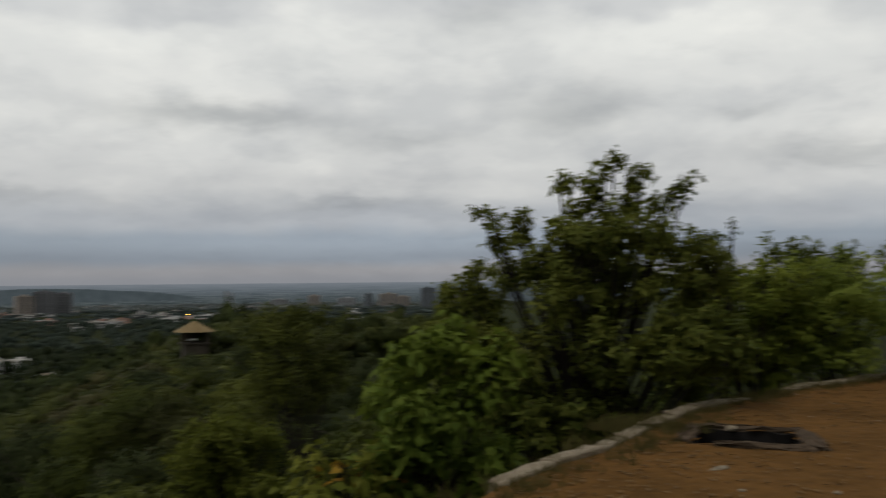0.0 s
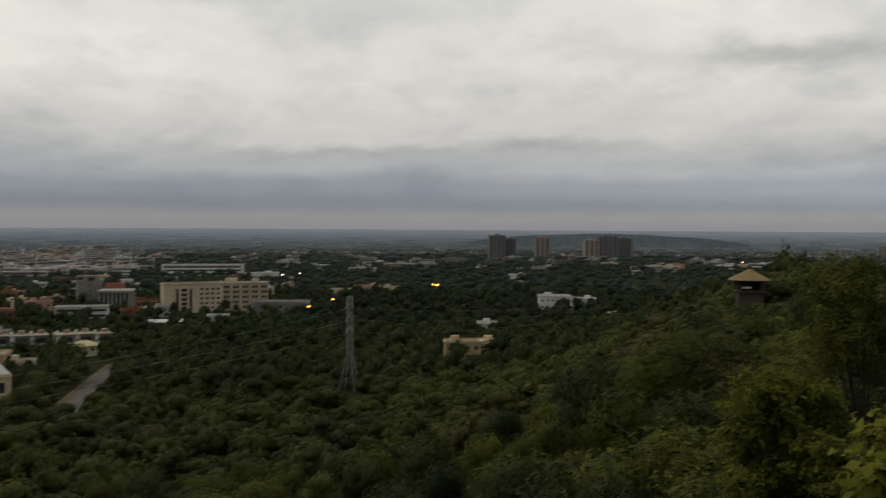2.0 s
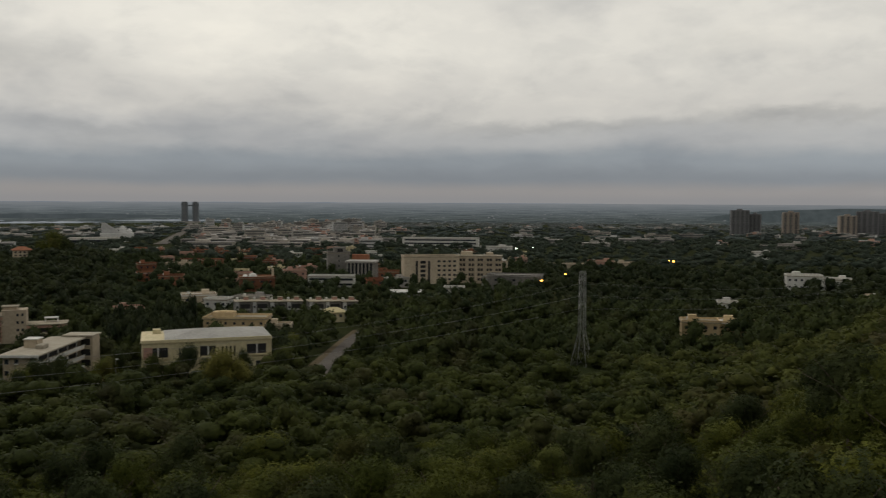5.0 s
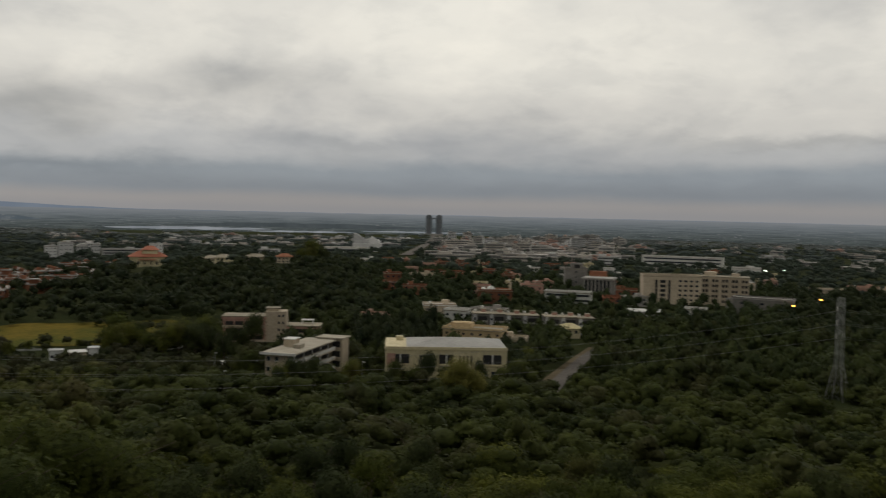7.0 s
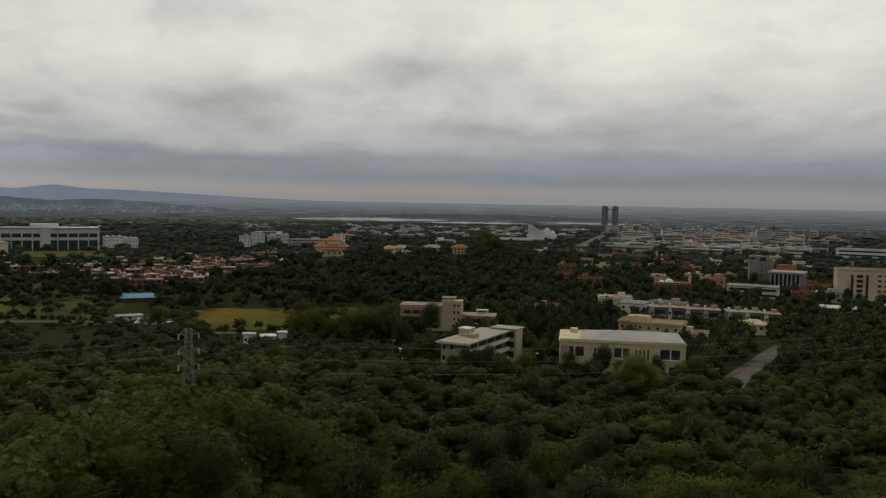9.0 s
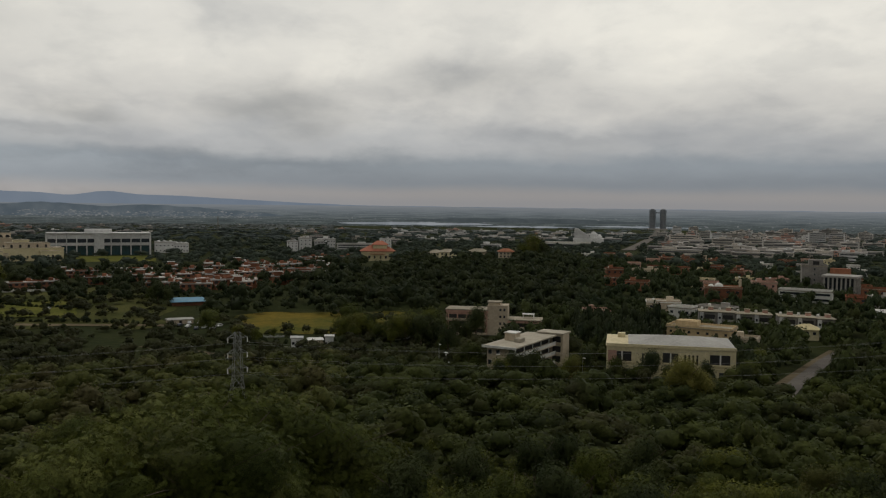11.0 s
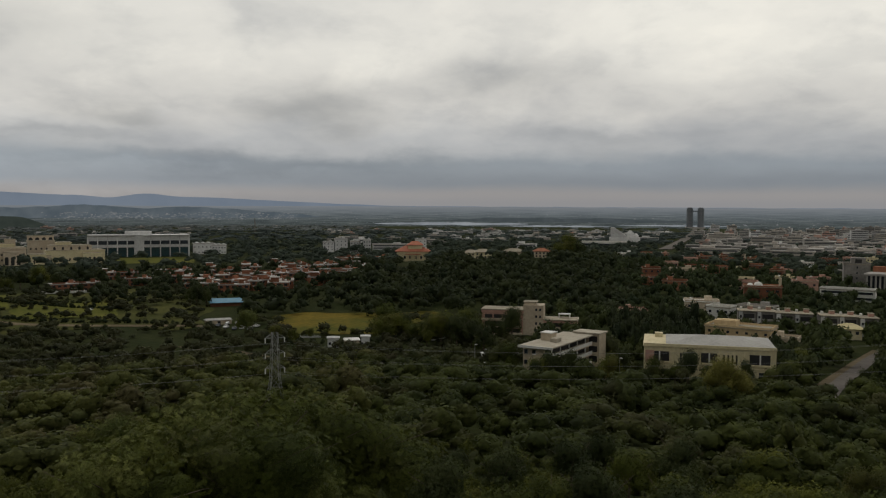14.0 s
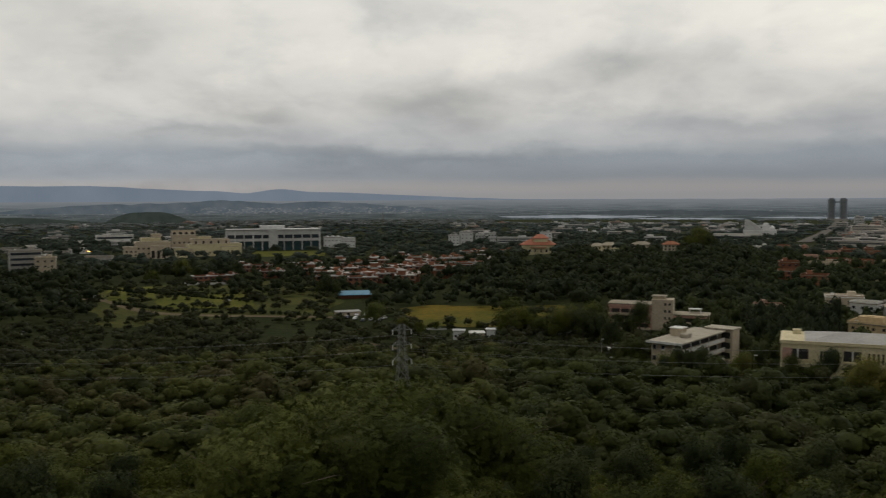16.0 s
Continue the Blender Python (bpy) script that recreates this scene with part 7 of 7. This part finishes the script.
# ---- shrubs and trees beside the terrace ----
TWIG = surf("dark_twig_bark", (0.018, 0.014, 0.010), (0.034, 0.027, 0.020), 3.0, 0.95, 0.3)


def leaf_tree(name, az, d, label, material, clumps, leaves, leaf, seed, base_drop=None, droop=0.2, twig_mat=None, category="tree", long=1.0, stem=0.05):
    """A tree of real limbs: each clump is (bearing, elevation, radius, depth offset) around which twigs carry single leaves."""
    rs = np.random.RandomState(seed)
    e = tagged(new(name), label, category, "hilltop shrubs")
    p = spot(az, d)
    e.matrix_world = pose(p.x, p.y, p.z - 0.2)
    v, f = [], []
    quads, norms = [], []
    twig_mat = twig_mat or TWIG
    total = sum(c[2] ** 2 for c in clumps)
    for (ca, ce, cr, off) in clumps:
        dd = d + off
        x, y = bearing(ca, dd)
        c = np.array([x - p.x, y - p.y, dd * math.tan(radians(ce)) - p.z + 0.2])
        mid = (c[0] * 0.4, c[1] * 0.4, c[2] * 0.5)
        limb(v, f, [(rs.normal() * 0.08, rs.normal() * 0.08, -0.3), mid, tuple(c)], stem, 0.012, 5)
        n = int(leaves * cr ** 2 / total)
        tw = max(5, int(n / 26))
        ball = rs.normal(size=(tw, 3))
        ball *= (rs.uniform(0.25, 1.0, tw) ** 0.5 / np.linalg.norm(ball, axis=1))[:, None]
        ends = c + ball * cr * np.array([1.0, 1.0, 0.85])
        for t_end in ends:
            limb(v, f, [tuple(c), tuple((c + t_end) / 2 + np.array([0, 0, 0.05])), tuple(t_end)], 0.010, 0.004, 3)
        idx = rs.randint(tw, size=n)
        u = rs.uniform(0.45, 1.0, n)[:, None]
        pos = c + (ends[idx] - c) * u + rs.uniform(-1, 1, size=(n, 3)) * leaf * 0.8
        out = pos - c
        out /= np.linalg.norm(out, axis=1)[:, None] + 1e-6
        nrm = np.array([0, 0, 0.8]) + rs.normal(size=(n, 3)) * 0.75 + out * 0.6
        nrm /= np.linalg.norm(nrm, axis=1)[:, None]
        t = np.cross(nrm, rs.normal(size=(n, 3)) + out[:, ::-1] * 0.2)
        t /= np.linalg.norm(t, axis=1)[:, None]
        t[:, 2] -= droop
        b = np.cross(nrm, t)
        b /= np.linalg.norm(b, axis=1)[:, None]
        s = (leaf * rs.uniform(0.6, 1.25, n))[:, None]
        a0, a2 = pos, pos + t * s * long
        m1 = pos + t * s * 0.45 * long + b * s * 0.28 + nrm * s * 0.08
        m2 = pos + t * s * 0.45 * long - b * s * 0.28 + nrm * s * 0.08
        quads.append(np.stack([a0, m2, a2, m1], 1).reshape(-1, 3))
        soft = out * 0.55 + nrm * 0.4 + np.array([0, 0, 0.5])
        soft /= np.linalg.norm(soft, axis=1)[:, None]
        norms.append(np.repeat(soft, 4, axis=0))
    mesh_obj("limb_frame", v, f, twig_mat or BARK, e)
    q = np.concatenate(quads)
    leaves_ob = new("crown", quad_mesh("crown", q, np.arange(len(q)).reshape(-1, 4), material, np.concatenate(norms)))
    leaves_ob.parent = e
    return e


def cluster(rs, n, az0, az1, el0, el1, r0, r1, deep, cap=None):
    out = []
    for i in range(n):
        az, el = rs.uniform(az0, az1), rs.uniform(el0, el1)
        if cap and el > cap(az):
            el = rs.uniform(el0, cap(az))
        out.append((az, el, rs.uniform(r0, r1), rs.uniform(-deep, deep)))
    return out


crs = random.Random(9)
main_cap = lambda az: 3.4 if -15.5 < az < -6 else (1.4 if az > -3 else 1.8)
main = cluster(crs, 60, -17.5, -0.5, -11, 3, 0.35, 0.6, 0.9, main_cap)
main += cluster(crs, 14, -4.5, 0.5, -9, -2.6, 0.35, 0.55, 0.6) + cluster(crs, 9, -14.5, -3.0, 0.0, 3.2, 0.3, 0.45, 0.5)
main += cluster(crs, 9, -12.5, -6, -0.4, 2.6, 0.35, 0.5, 0.6) + cluster(crs, 8, -3.5, 0.0, -4.5, -0.6, 0.3, 0.42, 0.5)
main += [(-11.2, 7.5, 0.20, 0), (-10.6, 6.9, 0.24, 0), (-12.0, 6.3, 0.30, 0.1), (-9.6, 6.0, 0.28, 0), (-8.2, 6.4, 0.24, 0), (-7.6, 6.1, 0.2, 0.1), (-13.0, 6.6, 0.18, 0), (-12.6, 5.0, 0.34, 0), (-10.4, 4.8, 0.4, 0), (-8.4, 4.7, 0.32, 0),
         (-14.2, 4.6, 0.26, 0), (-15.0, 5.8, 0.17, 0), (-15.8, 6.1, 0.15, 0), (-14.6, 5.2, 0.18, 0), (-7.4, 3.2, 0.36, 0), (-11.6, 3.4, 0.45, 0),
         (-2.3, 4.6, 0.16, 0), (-3.0, 4.0, 0.22, 0), (-4.6, 3.9, 0.22, 0), (-5.3, 4.2, 0.18, 0), (-3.6, 2.8, 0.34, 0), (-4.8, 2.6, 0.34, 0), (-1.8, 0.6, 0.3, 0), (-0.4, -1.0, 0.3, 0)]
leaf_tree("tree", -9.5, 12.2, "dark green broad-leaved tree rising above the terrace edge", LEAF_DARK, main, 44000, 0.095, 31, twig_mat=TWIG)
rb = cluster(crs, 34, -22.5, -15.2, -6.0, -0.3, 0.4, 0.75, 0.9)
leaf_tree("shrub", -19.0, 15.2, "dense bright green shrub behind the kerb", LEAF_FERN, rb, 13000, 0.11, 32, category="shrub")
rb2 = cluster(crs, 40, -38, -19.5, -5.2, 0.3, 0.45, 0.8, 0.8)
leaf_tree("shrub", -25.5, 15.9, "light green feathery shrub beside the terrace", LEAF_PALE, rb2, 20000, 0.10, 33, category="shrub")
rb3 = cluster(crs, 26, -40, -18.5, -3, 2.0, 0.8, 1.5, 2.5, lambda az: 2.1 - 0.8 * abs(math.sin(az * 0.6)))
leaf_tree("tree", -23.5, 27.0, "dark rounded trees behind the shrubs", LEAF_DARK, rb3, 12000, 0.22, 34)
tw = [(-16.9, 2.6, 0.14, 0), (-17.3, 2.3, 0.16, 0), (-16.4, 2.2, 0.12, 0), (-18.4, 3.3, 0.07, 0), (-18.3, 2.7, 0.06, 0), (-17.4, 0.9, 0.3, 0), (-18.0, 0.2, 0.3, 0)]
leaf_tree("sapling", -17.3, 14.2, "thin dark sapling with sparse topmost leaves", LEAF_DARK, tw, 420, 0.11, 35)
bl = cluster(crs, 30, -3.4, 4.4, -14.5, -4.0, 0.2, 0.36, 0.5, lambda az: -3.4 - 0.55 * abs(az + 0.6))
leaf_tree("broad_leaved_shrub", 1.0, 9.0, "shrub with large drooping bright green leaves", LEAF_BIG, bl, 4600, 0.14, 36, droop=0.3, category="shrub")
yl = cluster(crs, 14, 4.2, 9.6, -15.5, -10.8, 0.16, 0.28, 0.4)
leaf_tree("broad_leaved_shrub", 7.0, 8.6, "low shrub with pale green leaves turning yellow", LEAF_LIME, yl, 420, 0.15, 37, category="shrub")
leaf_tree("broad_leaved_shrub", 6.6, 8.5, "few bright yellow autumn leaves on a low shrub", LEAF_GOLD, [(6.7, -12.0, 0.14, 0), (6.3, -12.4, 0.1, 0), (3.6, -13.6, 0.12, 0)], 26, 0.15, 38, category="shrub")
lm = cluster(crs, 80, 10.0, 16.9, -18.5, -9.2, 0.4, 0.7, 1.2, lambda az: -8.6 - 0.22 * abs(az - 14.2) ** 1.5)
lm += [(14.8, -8.8, 0.22, 0), (13.2, -8.7, 0.2, 0), (15.6, -9.3, 0.3, 0)]
leaf_tree("shrub", 14.3, 21.0, "upright yellow-green shrub on the slope", LEAF_LIME, lm, 36000, 0.115, 39, stem=0.022, category="shrub")
dk = cluster(crs, 40, 6.2, 12.2, -7.5, -1.6, 0.8, 1.5, 2.0, lambda az: -1.4 - 0.3 * abs(az - 9.3))
leaf_tree("tree", 9.3, 46.0, "dark feathery tree standing above the wooded slope", LEAF_WOOD, dk, 14000, 0.26, 40)
und = cluster(crs, 40, -1, 9.0, -18, -10.5, 0.5, 0.9, 2.0)
leaf_tree("shrub", 5.0, 16.0, "dark green thicket below the terrace", LEAF_WOOD, und, 14000, 0.14, 41, category="shrub")
und2 = cluster(crs, 34, -15, -2, -13, -6, 0.4, 0.7, 1.0)
leaf_tree("shrub", -8.0, 13.8, "dark thicket under the tree beyond the kerb", LEAF_DARK, und2, 16000, 0.10, 42, category="shrub")
